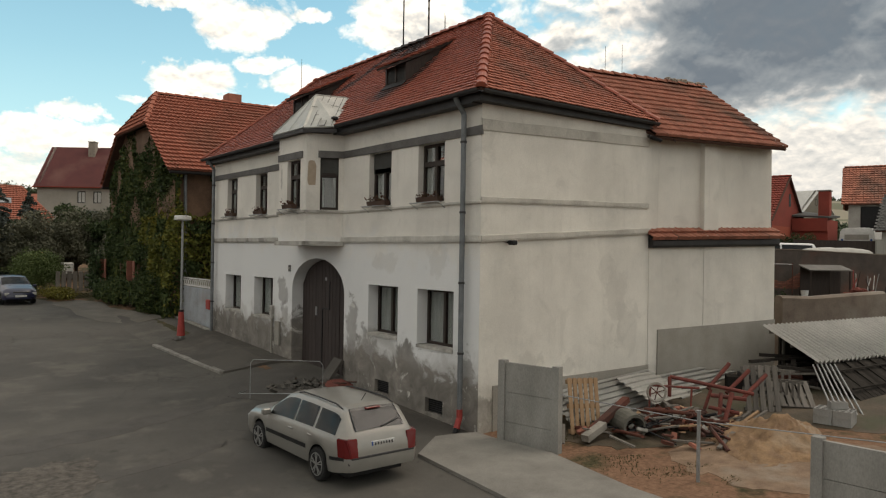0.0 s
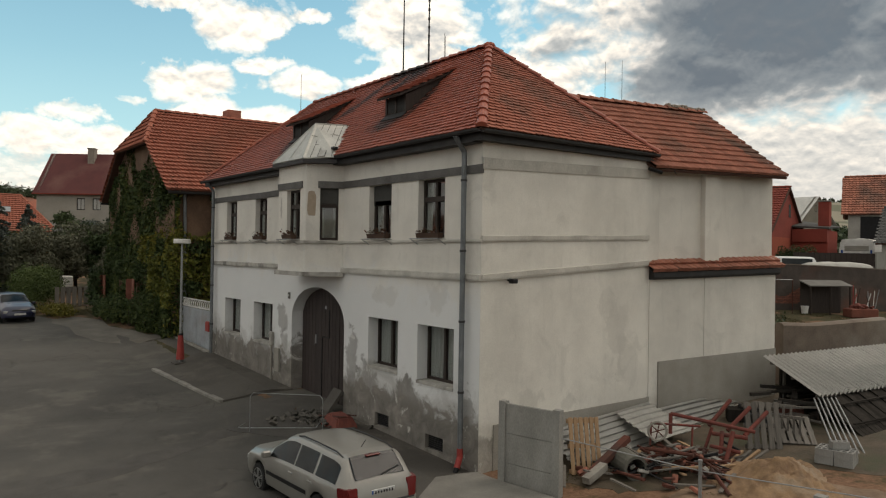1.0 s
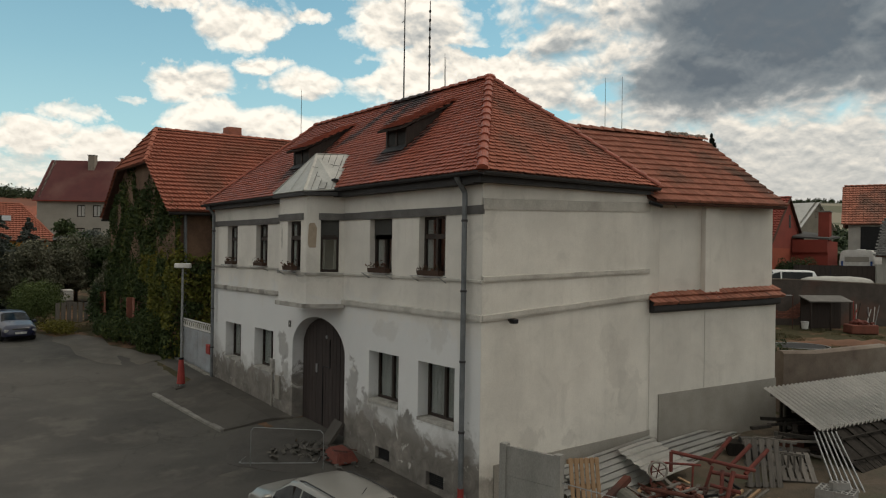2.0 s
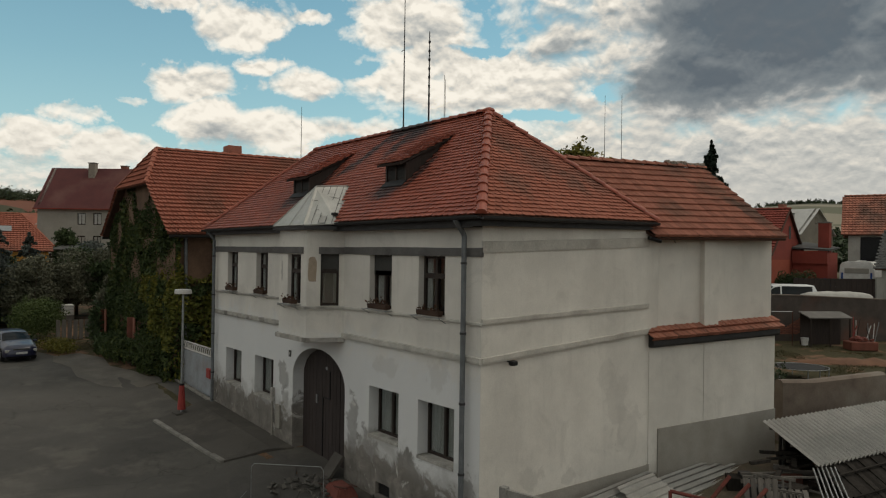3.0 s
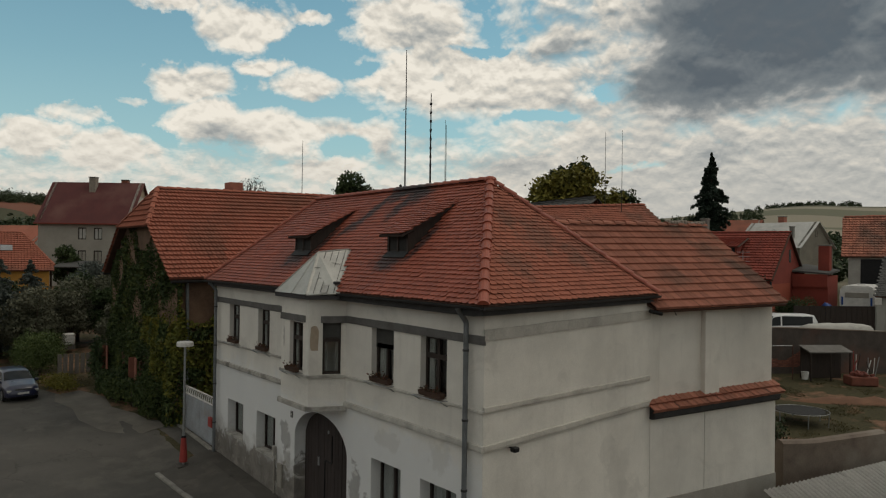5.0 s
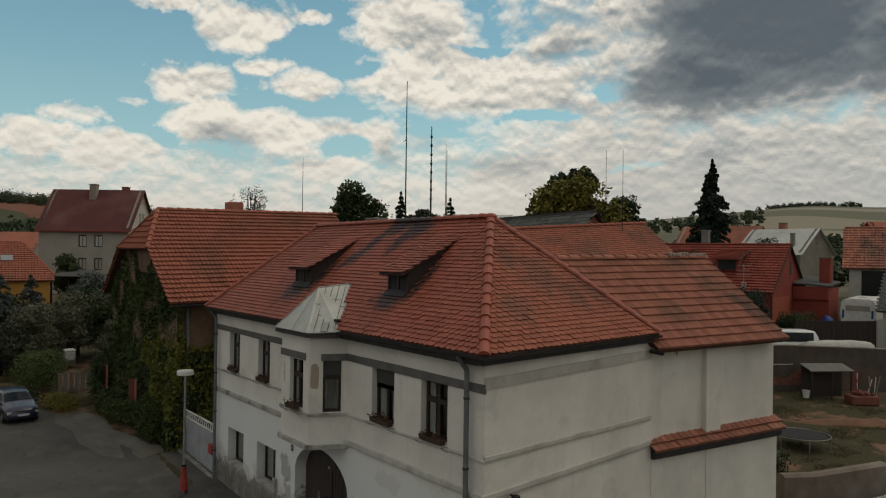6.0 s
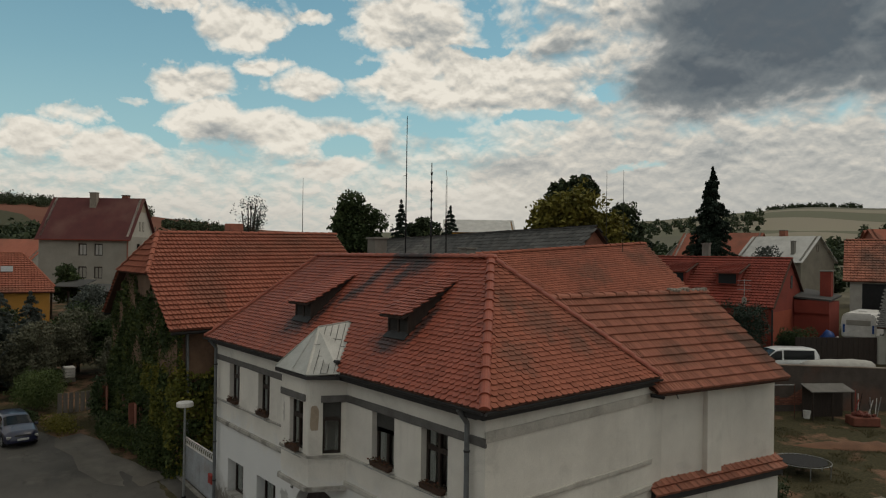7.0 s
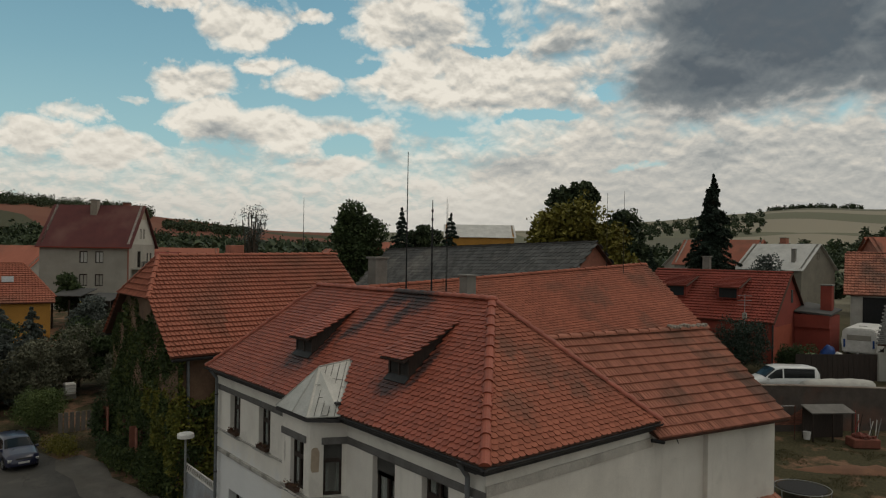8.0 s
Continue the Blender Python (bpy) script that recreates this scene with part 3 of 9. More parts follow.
def wall(bm, u0, u1, z0, z1, holes, place, thick):
    """An upright wall from u0 to u1 with square holes (u0, z0, u1, z1); place(u, z, d) gives the point d behind the face."""
    us = sorted({u0, u1, *[h[0] for h in holes], *[h[2] for h in holes]})
    zs = sorted({z0, z1, *[h[1] for h in holes], *[h[3] for h in holes]})

    def open_(i, j):
        if not (0 <= i < len(us) - 1 and 0 <= j < len(zs) - 1):
            return True
        cu, cz = (us[i] + us[i + 1]) / 2, (zs[j] + zs[j + 1]) / 2
        return any(h[0] < cu < h[2] and h[1] < cz < h[3] for h in holes)

    def quad(*p):
        bm.faces.new([bm.verts.new(q) for q in p])
    for i in range(len(us) - 1):
        for j in range(len(zs) - 1):
            if open_(i, j):
                continue
            a, b, c, d = us[i], us[i + 1], zs[j], zs[j + 1]
            for k in (0, thick):
                quad(place(a, c, k), place(b, c, k), place(b, d, k), place(a, d, k))
            for di, dj, e in ((-1, 0, ((a, c), (a, d))), (1, 0, ((b, c), (b, d))), (0, -1, ((a, c), (b, c))), (0, 1, ((a, d), (b, d)))):
                if open_(i + di, j + dj):
                    (p, q), (r, s) = e
                    quad(place(p, q, 0), place(r, s, 0), place(r, s, thick), place(p, q, thick))
    bmesh.ops.remove_doubles(bm, verts=bm.verts, dist=1e-5)
    return bm


# ---- tiles ----
def tile_template(kind, w, length, t):
    """Vertices and faces of one tile: across, up the slope, off the slope."""
    if kind == "beaver":
        low = [(-w * 0.475, 0.36 * w), (-w * 0.40, 0.16 * w), (-w * 0.18, 0.01), (w * 0.18, 0.01), (w * 0.40, 0.16 * w), (w * 0.475, 0.36 * w)]
        ring = low + [(w * 0.475, length), (-w * 0.475, length)]
        n = len(ring)
        v = [(x, y, t + 0.032 * (1 - y / length)) for x, y in ring] + [(x, y, 0.032 * (1 - y / length) - 0.006) for x, y in ring]
        f = [tuple(range(n))] + [(n + i, n + (i + 1) % n, (i + 1) % n, i) for i in range(n) if i != n - 2]
        return v, f
    prof = {"grooved": [(-0.49, 0.0), (-0.36, 0.75), (-0.28, 0.75), (-0.2, 0.15), (0.1, 0.15), (0.18, 0.75), (0.28, 0.75), (0.36, 0.15), (0.49, 0.1)],
            "pan": [(-0.49, 0.15), (-0.38, 0.9), (-0.28, 1.1), (-0.17, 0.85), (-0.02, 0.15), (0.24, 0.0), (0.49, 0.15)]}[kind]
    v, f = [], []
    for y, lift in ((0.0, 0.075 if kind == "pan" else 0.045), (length, 0.0)):
        v += [(u * w, y, lift + t * h) for u, h in prof]
    n = len(prof)
    v += [(u * w, 0.0, -0.01) for u, h in (prof[0], prof[-1])]
    f = [(i, i + 1, n + i + 1, n + i) for i in range(n - 1)]
    f.append((2 * n, 2 * n + 1, *range(n - 1, -1, -1)))
    return v, f


def lay_tiles(parent, mat, o, u, v, outline, w, step, kind="beaver", thick=0.014, near=None, singles=0, seed=1, hole=None, lap=1.35):
    """Tiles row by row on the slope through o (u along the eave, v up), inside an outline in (u, v). The singles nearest to a point
    of the plan are objects; the others are one mesh."""
    rnd = random.Random(seed)
    o, u, v = Vector(o), Vector(u).normalized(), Vector(v).normalized()
    n = u.cross(v).normalized()
    if n.z < 0:
        n = -n
    tv, tf = tile_template(kind, w, step * lap, thick)
    tv = np.array(tv)
    us, vs = [p[0] for p in outline], [p[1] for p in outline]

    def inside(a, b):
        c, m = False, len(outline)
        for i in range(m):
            (x1, y1), (x2, y2) = outline[i], outline[(i + 1) % m]
            if (y1 > b) != (y2 > b) and a < (x2 - x1) * (b - y1) / (y2 - y1) + x1:
                c = not c
        return c
    seats = []
    row, b = 0, min(vs)
    while b < max(vs):
        a = min(us) - w + (w / 2 if row % 2 and kind == "beaver" else 0)
        while a < max(us) + w:
            if inside(a, b + step * 0.5) and not (hole and hole(a, b + step * 0.5)):
                seats.append((a + rnd.uniform(-1, 1) * 0.05 * w, b + rnd.uniform(-1, 1) * (0.05 if kind == "beaver" else 0.015) * step, rnd.uniform(-1, 1) * (0.025 if kind == "beaver" else 0.006), rnd.uniform(0, 0.010)))
            a += w
        row += 1
        b += step
    mats = []
    for a, b, r, lift in seats:
        c, s = math.cos(r), math.sin(r)
        p = o + u * a + v * b + n * lift
        uu, vv = u * c + v * s, v * c - u * s
        mats.append(Matrix(((uu.x, vv.x, n.x, p.x), (uu.y, vv.y, n.y, p.y), (uu.z, vv.z, n.z, p.z), (0, 0, 0, 1))))
    if near is not None:
        mats.sort(key=lambda m: (m.translation - Vector(near)).length)
    rest = mats[singles:]
    if rest:
        pts = np.array([[*m.translation] for m in rest])
        rot = np.array([[list(r) for r in m.to_3x3()] for m in rest])
        allv = np.einsum("kij,vj->kvi", rot, tv) + pts[:, None, :]
        faces = [tuple(i + k * len(tv) for i in f) for k in range(len(rest)) for f in tf]
        me = bpy.data.meshes.new("tile_field")
        me.from_pydata(allv.reshape(-1, 3).tolist(), [], faces)
        me.materials.append(mat)
        ob = new("tile_field", me)
        ob.parent = parent
        ob["kind"] = "stuff"
    if singles:
        me = bpy.data.meshes.new("tile")
        me.from_pydata(tv.tolist(), [], tf)
        me.materials.append(mat)
        for m in mats[:singles]:
            ob = new("tile", me)
            ob.parent = parent
            ob.matrix_local = m


def ridge_tiles(parent, mat, p, q, r=0.11, step=0.36):
    """Half-round cap tiles from p up or along to q, each lapping the one below."""
    p, q = Vector(p), Vector(q)
    d = (q - p).normalized()
    side = d.cross(Vector((0, 0, 1))).normalized()
    up = side.cross(d)
    count = max(1, round((q - p).length / step))
    step = (q - p).length / count
    seg = 6
    v, f = [], []
    for y, rr, lift in ((0.0, r, 0.018), (0.045, r * 0.93, 0.018), (step * 1.06, r * 0.82, 0.0)):
        v += [(rr * math.cos(math.pi * i / seg), y, lift + rr * 0.85 * math.sin(math.pi * i / seg)) for i in range(seg + 1)]
    n = seg + 1
    for k in (0, 1):
        f += [(k * n + i, k * n + i + 1, (k + 1) * n + i + 1, (k + 1) * n + i) for i in range(seg)]
    f.append(tuple(range(n)))
    me = bpy.data.meshes.new("ridge_tile")
    me.from_pydata(v, [], f)
    me.materials.append(mat)
    for i in range(count):
        c = p + d * (step * i) + up * (-0.02) + side * random.uniform(-0.008, 0.008)
        ob = new("ridge_tile", me)
        ob.parent = parent
        ob.matrix_local = Matrix(((side.x, d.x, up.x, c.x), (side.y, d.y, up.y, c.y), (side.z, d.z, up.z, c.z), (0, 0, 0, 1)))

# ---- ground ----
def clampf(v, a, b):
    return max(a, min(b, v))


def smooth(a, b, v):
    t = clampf((v - a) / (b - a), 0, 1)
    return t * t * (3 - 2 * t)


# skyline: degrees of the way from +x towards +y, and rise over run of the hills there
SKYLINE = [(60, 0.03), (105, 0.052), (110.5, 0.054), (115, 0.057), (121, 0.050), (126, 0.042), (135, 0.028), (150, 0.022), (155, 0.023), (158, 0.027), (162, 0.034),
           (167, 0.044), (173, 0.050), (180, 0.045), (200, 0.04), (420, 0.03)]
TERRACE = ((-7.6, 27.0), (0.515, 0.857))        # a point and the run of the retaining wall


def terrace_side(x, y):
    (px, py), (dx, dy) = TERRACE
    return -(x - px) * dy + (y - py) * dx


def gz(x, y):
    """Height of the ground."""
    z = 0.15 + 0.047 * clampf(-x, 0, 22) + 0.022 * clampf(-x - 22, 0, 60)
    z -= 0.16 * smooth(0.5, 2.2, -y) + 0.02 * clampf(-y - 2, 0, 6)
    z += 0.065 * clampf(y, 0, 12) + 0.02 * clampf(y - 12, 0, 40)
    z -= 0.12 * smooth(0.4, 1.6, -y) * smooth(5.0, 8.0, -x) * (1 - smooth(14.0, 20.0, -x))
    if x > -20 and y > 15:
        z += 1.1 * smooth(0.3, 0.9, terrace_side(x, y)) * smooth(-20, -15, x)
    r = math.hypot(x - 10, y + 9)
    if r > 130:
        az = math.degrees(math.atan2(y + 9, x - 10)) % 360
        az = az + 360 if az < 60 else az
        for (a, s), (b, t) in zip(SKYLINE, SKYLINE[1:]):
            if a <= az <= b:
                e = s + (t - s) * smooth(a, b, az)
                break
        top = 10 + e * 900
        z += (top - z) * smooth(130, 900, r) + 2.5 * noise.noise((x * 0.006, y * 0.006, 0)) * smooth(150, 400, r)
        z -= 30 * smooth(900, 1500, r)
    return z


def ground_sheet():
    n = 230
    us = [(-1 + 2 * i / n) * 5.6 for i in range(n + 1)]
    xs = [-8 + 10.5 * math.sinh(u) for u in us]
    ys = [4 + 10.5 * math.sinh(u) for u in us]
    verts = [(x, y, gz(x, y)) for y in ys for x in xs]
    w = n + 1
    faces = [(j * w + i, j * w + i + 1, (j + 1) * w + i + 1, (j + 1) * w + i) for j in range(n) for i in range(n)]
    me = bpy.data.meshes.new("ground")
    me.from_pydata(verts, [], faces)
    me.polygons.foreach_set("use_smooth", [True] * len(faces))
    m = bpy.data.materials.new("soil_grass_fields")
    m.use_nodes = True
    nd = nodes_of(m.node_tree)
    co = nd("ShaderNodeTexCoord").outputs["Object"]
    sep = nd("ShaderNodeSeparateXYZ", ins={0: co})
    a = nd("ShaderNodeTexNoise", ins={"Vector": co, "Scale": 0.55, "Detail": 7.0, "Roughness": 0.65}).outputs[0]
    b = nd("ShaderNodeTexNoise", ins={"Vector": co, "Scale": 9.0, "Detail": 5.0, "Roughness": 0.7}).outputs[0]
    soil = mixc(nd, ramp(nd, b, [(0.35, 0.0), (0.65, 1.0)]), (0.13, 0.075, 0.048), (0.215, 0.128, 0.082))
    grass = mixc(nd, ramp(nd, b, [(0.35, 0.0), (0.65, 1.0)]), (0.033, 0.033, 0.017), (0.078, 0.066, 0.036))
    # the garden behind is rough grass with bare spots; the yard is bare soil with some grass
    garden = ramp(nd, mth(nd, "MULTIPLY", mth(nd, "SUBTRACT", sep.outputs[1], 9.0), 0.1), [(0.0, 0.0), (0.5, 0.13)])
    street = ramp(nd, mth(nd, "MULTIPLY", mth(nd, "ADD", sep.outputs[0], 14.0), -0.1), [(0.0, 0.0), (0.4, 0.08)])
    near = mixc(nd, ramp(nd, mth(nd, "ADD", a, mth(nd, "ADD", garden, street)), [(0.50, 0.0), (0.60, 1.0)]), soil, grass)
    # far off: fields in strips
    cell = nd("ShaderNodeTexVoronoi", ins={"Vector": nd("ShaderNodeMapping", ins={"Vector": co, "Scale": (0.0045, 0.009, 0.0), "Rotation": (0, 0, 0.5)}).outputs[0], "Scale": 1.0}).outputs["Color"]
    pick = nd("ShaderNodeSeparateColor", ins={0: cell}).outputs[0]
    lef = ramp(nd, pick, [(0.0, (0.150, 0.058, 0.036)), (0.42, (0.165, 0.068, 0.042)), (0.68, (0.135, 0.062, 0.040)), (0.86, (0.060, 0.058, 0.032))], "CONSTANT")
    rig = ramp(nd, pick, [(0.0, (0.20, 0.182, 0.132)), (0.35, (0.135, 0.135, 0.092)), (0.6, (0.24, 0.215, 0.16)), (0.8, (0.12, 0.118, 0.085))], "CONSTANT")
    far = mixc(nd, ramp(nd, mth(nd, "MULTIPLY", mth(nd, "ADD", sep.outputs[1], mth(nd, "MULTIPLY", sep.outputs[0], 0.55)), 0.01), [(0.0, 0.0), (0.1, 1.0)]), lef, rig)
    dist = nd("ShaderNodeVectorMath", operation="LENGTH", ins={0: co}).outputs["Value"]
    col = mixc(nd, ramp(nd, mth(nd, "MULTIPLY", dist, 0.005), [(0.5, 0.0), (0.75, 1.0)]), near, far)
    bump = nd("ShaderNodeBump", ins={"Strength": 0.5, "Distance": 0.05, "Height": b}).outputs[0]
    p = nd("ShaderNodeBsdfPrincipled", ins={"Base Color": col, "Roughness": 0.95, "Normal": bump, "Specular IOR Level": 0.1})
    nd("ShaderNodeOutputMaterial", ins={0: p.outputs[0]})
    me.materials.append(m)
    return tagged(new("ground", me), "bare soil, rough grass and far fields", "ground", kind="structure")


ground_sheet()


def draped(name, outline, lift, thick, mat, label, category, cell=0.7):
    """A sheet laid over the ground inside a plan outline, with a visible edge."""
    bm = BM()
    v = [bm.verts.new((x, y, 0)) for x, y in outline]
    bm.faces.new(v)
    xs, ys = [p[0] for p in outline], [p[1] for p in outline]
    for lo, hi, no in ((min(xs), max(xs), (1, 0, 0)), (min(ys), max(ys), (0, 1, 0))):
        k = lo + cell
        while k < hi:
            bmesh.ops.bisect_plane(bm, geom=[*bm.verts, *bm.edges, *bm.faces], plane_co=Vector(no) * k, plane_no=no)
            k += cell
    for w in bm.verts:
        w.co.z = gz(w.co.x, w.co.y) + lift
    ext = bmesh.ops.extrude_face_region(bm, geom=list(bm.faces))
    bmesh.ops.translate(bm, vec=(0, 0, -thick), verts=[g for g in ext["geom"] if isinstance(g, bmesh.types.BMVert)])
    ob = new(name, finish(name, bm, mat))
    return tagged(ob, label, category, kind="structure")


M_PATH = material("dirty_concrete", (0.095, 0.086, 0.075), (0.055, 0.049, 0.043), 0.8, 30, bump=0.3)
PAVE = [(-13.2, -0.1), (-12.58, -1.94), (-7.92, -1.66), (-7.35, -0.02), (-13.2, -0.02)]
draped("pavement", PAVE, 0.075, 0.12, M_WALKWAY, "dark asphalt pavement before the house", "pavement")
draped("house_path", [(-4.4, -0.02), (-4.6, -0.85), (-0.22, -0.80), (0.0, -0.02)], 0.02, 0.12, M_WALKWAY, "dirty worn strip along the house front", "pavement")
draped("pavement_slab", [(0.0, -0.02), (-0.2, -0.80), (0.24, -1.5), (2.6, -1.72), (6, -2.1), (10, -2.4), (10, -0.5), (3.6, -0.25), (1.75, 0.10), (0.55, -0.02)], 0.075, 0.2, M_CONCRETE, "pale concrete pavement slab with a raised edge", "pavement")
draped("road", [(-60, -9), (-40, -7.2), (-24.5, -2.6), (-19.0, -1.6), (-16.9, 0.05), (-13.1, 0.05), (-13.2, -0.1), (-12.62, -1.93), (-7.95, -1.65), (-7.35, 0.3), (-4.5, 0.3), (-4.55, -0.83), (-0.25, -0.78), (0.2, -1.48), (2.6, -1.70), (14, -2.6), (30, -8), (30, -30), (-60, -30)],
       0.02, 0.06, M_ROAD, "worn grey asphalt street with patches", "road", 0.8)

def worn_outline(pts, seed, steps=5, amount=0.07):
    """An outline with ragged edges."""
    r = random.Random(seed)
    return [(p[0] + (q[0] - p[0]) * k / steps + r.uniform(-1, 1) * amount, p[1] + (q[1] - p[1]) * k / steps + r.uniform(-1, 1) * amount)
            for p, q in zip(pts, pts[1:] + pts[:1]) for k in range(steps)]


BAND = [(-4.36, -7.4), (-4.41, -6.16), (-4.42, -5.36), (-4.95, -3.75), (-5.68, -2.0), (-5.15, -2.22), (-4.25, -3.98), (-3.69, -5.53), (-3.6, -6.3), (-3.51, -7.5)]
STRIP = [(-1.85, -5.91), (-2.03, -4.85), (-2.46, -3.67), (-2.22, -3.75), (-1.75, -4.92), (-1.55, -5.98)]
DUG = [(-5.2, -0.9), (-4.0, -1.7), (-5.4, -2.6), (-7.2, -1.7), (-6.9, -0.4)]
for k_, pts_ in enumerate((BAND, STRIP, DUG)):
    draped("road_patch", worn_outline(pts_, 31 + k_), 0.032 if pts_ is DUG else 0.0225, 0.02, M_PATCH, "darker mended patch in the asphalt", "road patch", 0.5)
draped("broken_patch", worn_outline([(-2.7, -7.2), (-2.83, -6.35), (-2.77, -5.83), (-1.59, -5.97), (-1.04, -6.32), (-1.26, -7.4)], 40, 6, 0.09), 0.024, 0.03, M_GRAVEL, "broken gravelly patch in the asphalt", "road patch", 0.5)

# ---- the house ----
Y_RIDGE, Z_RIDGE, Z_EAVE = 2.72, 9.06, 6.38
X_L, X_R, Y_B = -13.2, 0.0, 4.95
house = thing("house", "old two-storey corner house, stained white plaster, red tile roof", "house")


def front(u, z, d):
    return (u, d, z)


def side(u, z, d):
    return (-d, u, z)


def pbox(bm, place, u0, z0, d0, u1, z1, d1):
    return solid(bm, [place(u0, z0, d0), place(u1, z0, d0), place(u1, z0, d1), place(u0, z0, d1)],
                 [place(u0, z1, d0), place(u1, z1, d0), place(u1, z1, d1), place(u0, z1, d1)])


def pane_material():
    m = bpy.data.materials.new("clear_pane")
    m.use_nodes = True
    nd = nodes_of(m.node_tree)
    t = nd("ShaderNodeBsdfTransparent", ins={"Color": (0.86, 0.88, 0.88, 1)})
    g = nd("ShaderNodeBsdfGlossy", ins={"Roughness": 0.03})
    mx = nd("ShaderNodeMixShader", ins={0: 0.07, 1: t.outputs[0], 2: g.outputs[0]})
    nd("ShaderNodeOutputMaterial", ins={0: mx.outputs[0]})
    return m


M_PANE = pane_material()


def window(parent, place, u0, z0, u1, z1, inset, transom=0.0, mullions=1, drape=0.0, blind=0.0, f=0.055, mat=M_DARKWOOD):
    """A window set back in its opening: frame, panes, curtain or blind behind the glass."""
    d0, d1 = inset, inset + 0.07
    bm = wall(BM(), u0, u1, z0, z1, [(u0 + f, z0 + f * 1.2, u1 - f, z1 - f)], lambda u, z, d: place(u, z, d + d0), 0.07)
    frame_ob = part("window", bm, mat, parent)
    w = (u1 - u0 - 2 * f) / (mullions + 1)
    zt = z0 + (z1 - z0) * transom
    for i in range(mullions):
        c = u0 + f + w * (i + 1)
        part("mullion", pbox(BM(), place, c - 0.035, z0 + f * 1.2, d0 - 0.012, c + 0.035, z1 - f, d1), mat, frame_ob)
    if transom:
        part("transom", pbox(BM(), place, u0 + f, zt - 0.05, d0 - 0.02, u1 - f, zt + 0.05, d1), mat, frame_ob)
    for i in range(mullions + 1):
        a = u0 + f + w * i
        for lo, hi in (((z0 + f, zt), (zt, z1 - f)) if transom else ((z0 + f, z1 - f),)):
            g = BM()
            pbox(g, place, a, lo, d0 + 0.03, a + w, hi, d0 + 0.036)
            ob = part("pane", g, M_PANE, frame_ob)
            ob.visible_shadow = False
    if drape:
        for s in (0, 1):
            g = BM()
            n = 8
            ww = (u1 - u0) * 0.5 * drape
            a = u0 + 0.01 if s == 0 else u1 - 0.01 - ww
            ring = [(a + ww * k / n, d0 + 0.048 + 0.018 * (k % 2)) for k in range(n + 1)]
            for (p, q), (r, t) in zip(ring, ring[1:]):
                g.faces.new([g.verts.new(place(*c)) for c in ((p, z0, q), (r, z0, t), (r, z1, t), (p, z1, q))])
            ob = part("curtain", g, M_CURTAIN, frame_ob)
    if blind:
        g = BM()
        pbox(g, place, u0 + 0.01, z1 - (z1 - z0) * blind, d0 - 0.02, u1 - 0.01, z1 - 0.005, d0 - 0.006)
        part("blind", g, M_BLIND, frame_ob)
    return frame_ob


UPPER = [(-12.07, -11.28, 0), (-9.92, -9.14, 0), (-3.80, -2.92, 0.38), (-1.95, -1.08, 0)]
LOWER = [(-12.10, -10.90, 1.60, 2.67), (-9.93, -8.68, 1.58, 2.68), (-3.76, -2.60, 1.66, 2.73), (-1.91, -0.74, 1.60, 2.73)]
ARCH = (-7.50, -4.81, 2.44, 3.27)               # left, right, spring, crown
VENTS = [(-3.45, 0.40, -2.90, 0.68), (-1.60, 0.30, -1.03, 0.59)]
holes = [(a, 4.47, b, 5.64) for a, b, _ in UPPER] + [(a, c, b, d) for a, b, c, d in LOWER] + [(ARCH[0], -0.6, ARCH[1], ARCH[3])] + [(a, c, b, d) for a, c, b, d in VENTS]
bm = wall(BM(), X_L, X_R, -0.6, 6.3, holes, front, 0.45)
# the wall over the arch
cx, rx, rz = (ARCH[0] + ARCH[1]) / 2, (ARCH[1] - ARCH[0]) / 2, ARCH[3] - ARCH[2]
arc = [(cx - rx * math.cos(math.pi * i / 20), ARCH[2] + rz * math.sin(math.pi * i / 20)) for i in range(21)]
for (a, b), (c, d) in zip(arc, arc[1:]):
    for k in (0.0, 0.45):
        bm.faces.new([bm.verts.new(p) for p in ((a, k, b), (c, k, d), (c, k, ARCH[3]), (a, k, ARCH[3]))])
    bm.faces.new([bm.verts.new(p) for p in ((a, 0, b), (c, 0, d), (c, 0.45, d), (a, 0.45, b))])
bmesh.ops.remove_doubles(bm, verts=bm.verts, dist=1e-5)
part("front_wall", bm, M_FRONT, house)
bm = wall(BM(), 0.004, Y_B, -0.6, 6.3, [], side, 0.45)
bmesh.ops.translate(bm, vec=(0.006, 0.0, 0), verts=bm.verts)
part("side_wall", bm, M_SIDE, house)
bm = BM()
box(bm, X_L, 0.45, -0.6, X_L + 0.4, Y_B, 6.3)
box(bm, X_L, Y_B, -0.6, X_R, Y_B + 0.4, 6.3)
part("back_wall", bm, M_SIDE, house)
for a, b, bl in UPPER:
    window(house, front, a, 4.47, b, 5.64, 0.14, 0.66, 1, drape=0.55 if a < -9 or a > -2 else 0.7, blind=bl)
for a, b, c, d in LOWER:
    window(house, front, a, c, b, d, 0.26, 0, 1, drape=0.95)
    g = BM()
    pbox(g, front, a + 0.002, c - 0.05, -0.025, b - 0.002, c + 0.014, 0.262)
    part("window_sill", g, M_LEDGE, house)
for a, c, b, d in VENTS:
    g = BM()
    pbox(g, front, a, c, 0.10, b, d, 0.14)
    v = part("cellar_vent", g, M_IRON, house)
    g = BM()
    for k in range(7):
        pbox(g, front, a, c + (d - c) * (k + 0.2) / 7, 0.075, b, c + (d - c) * (k + 0.5) / 7, 0.098)
    part("grille", g, M_SOFFIT, v)

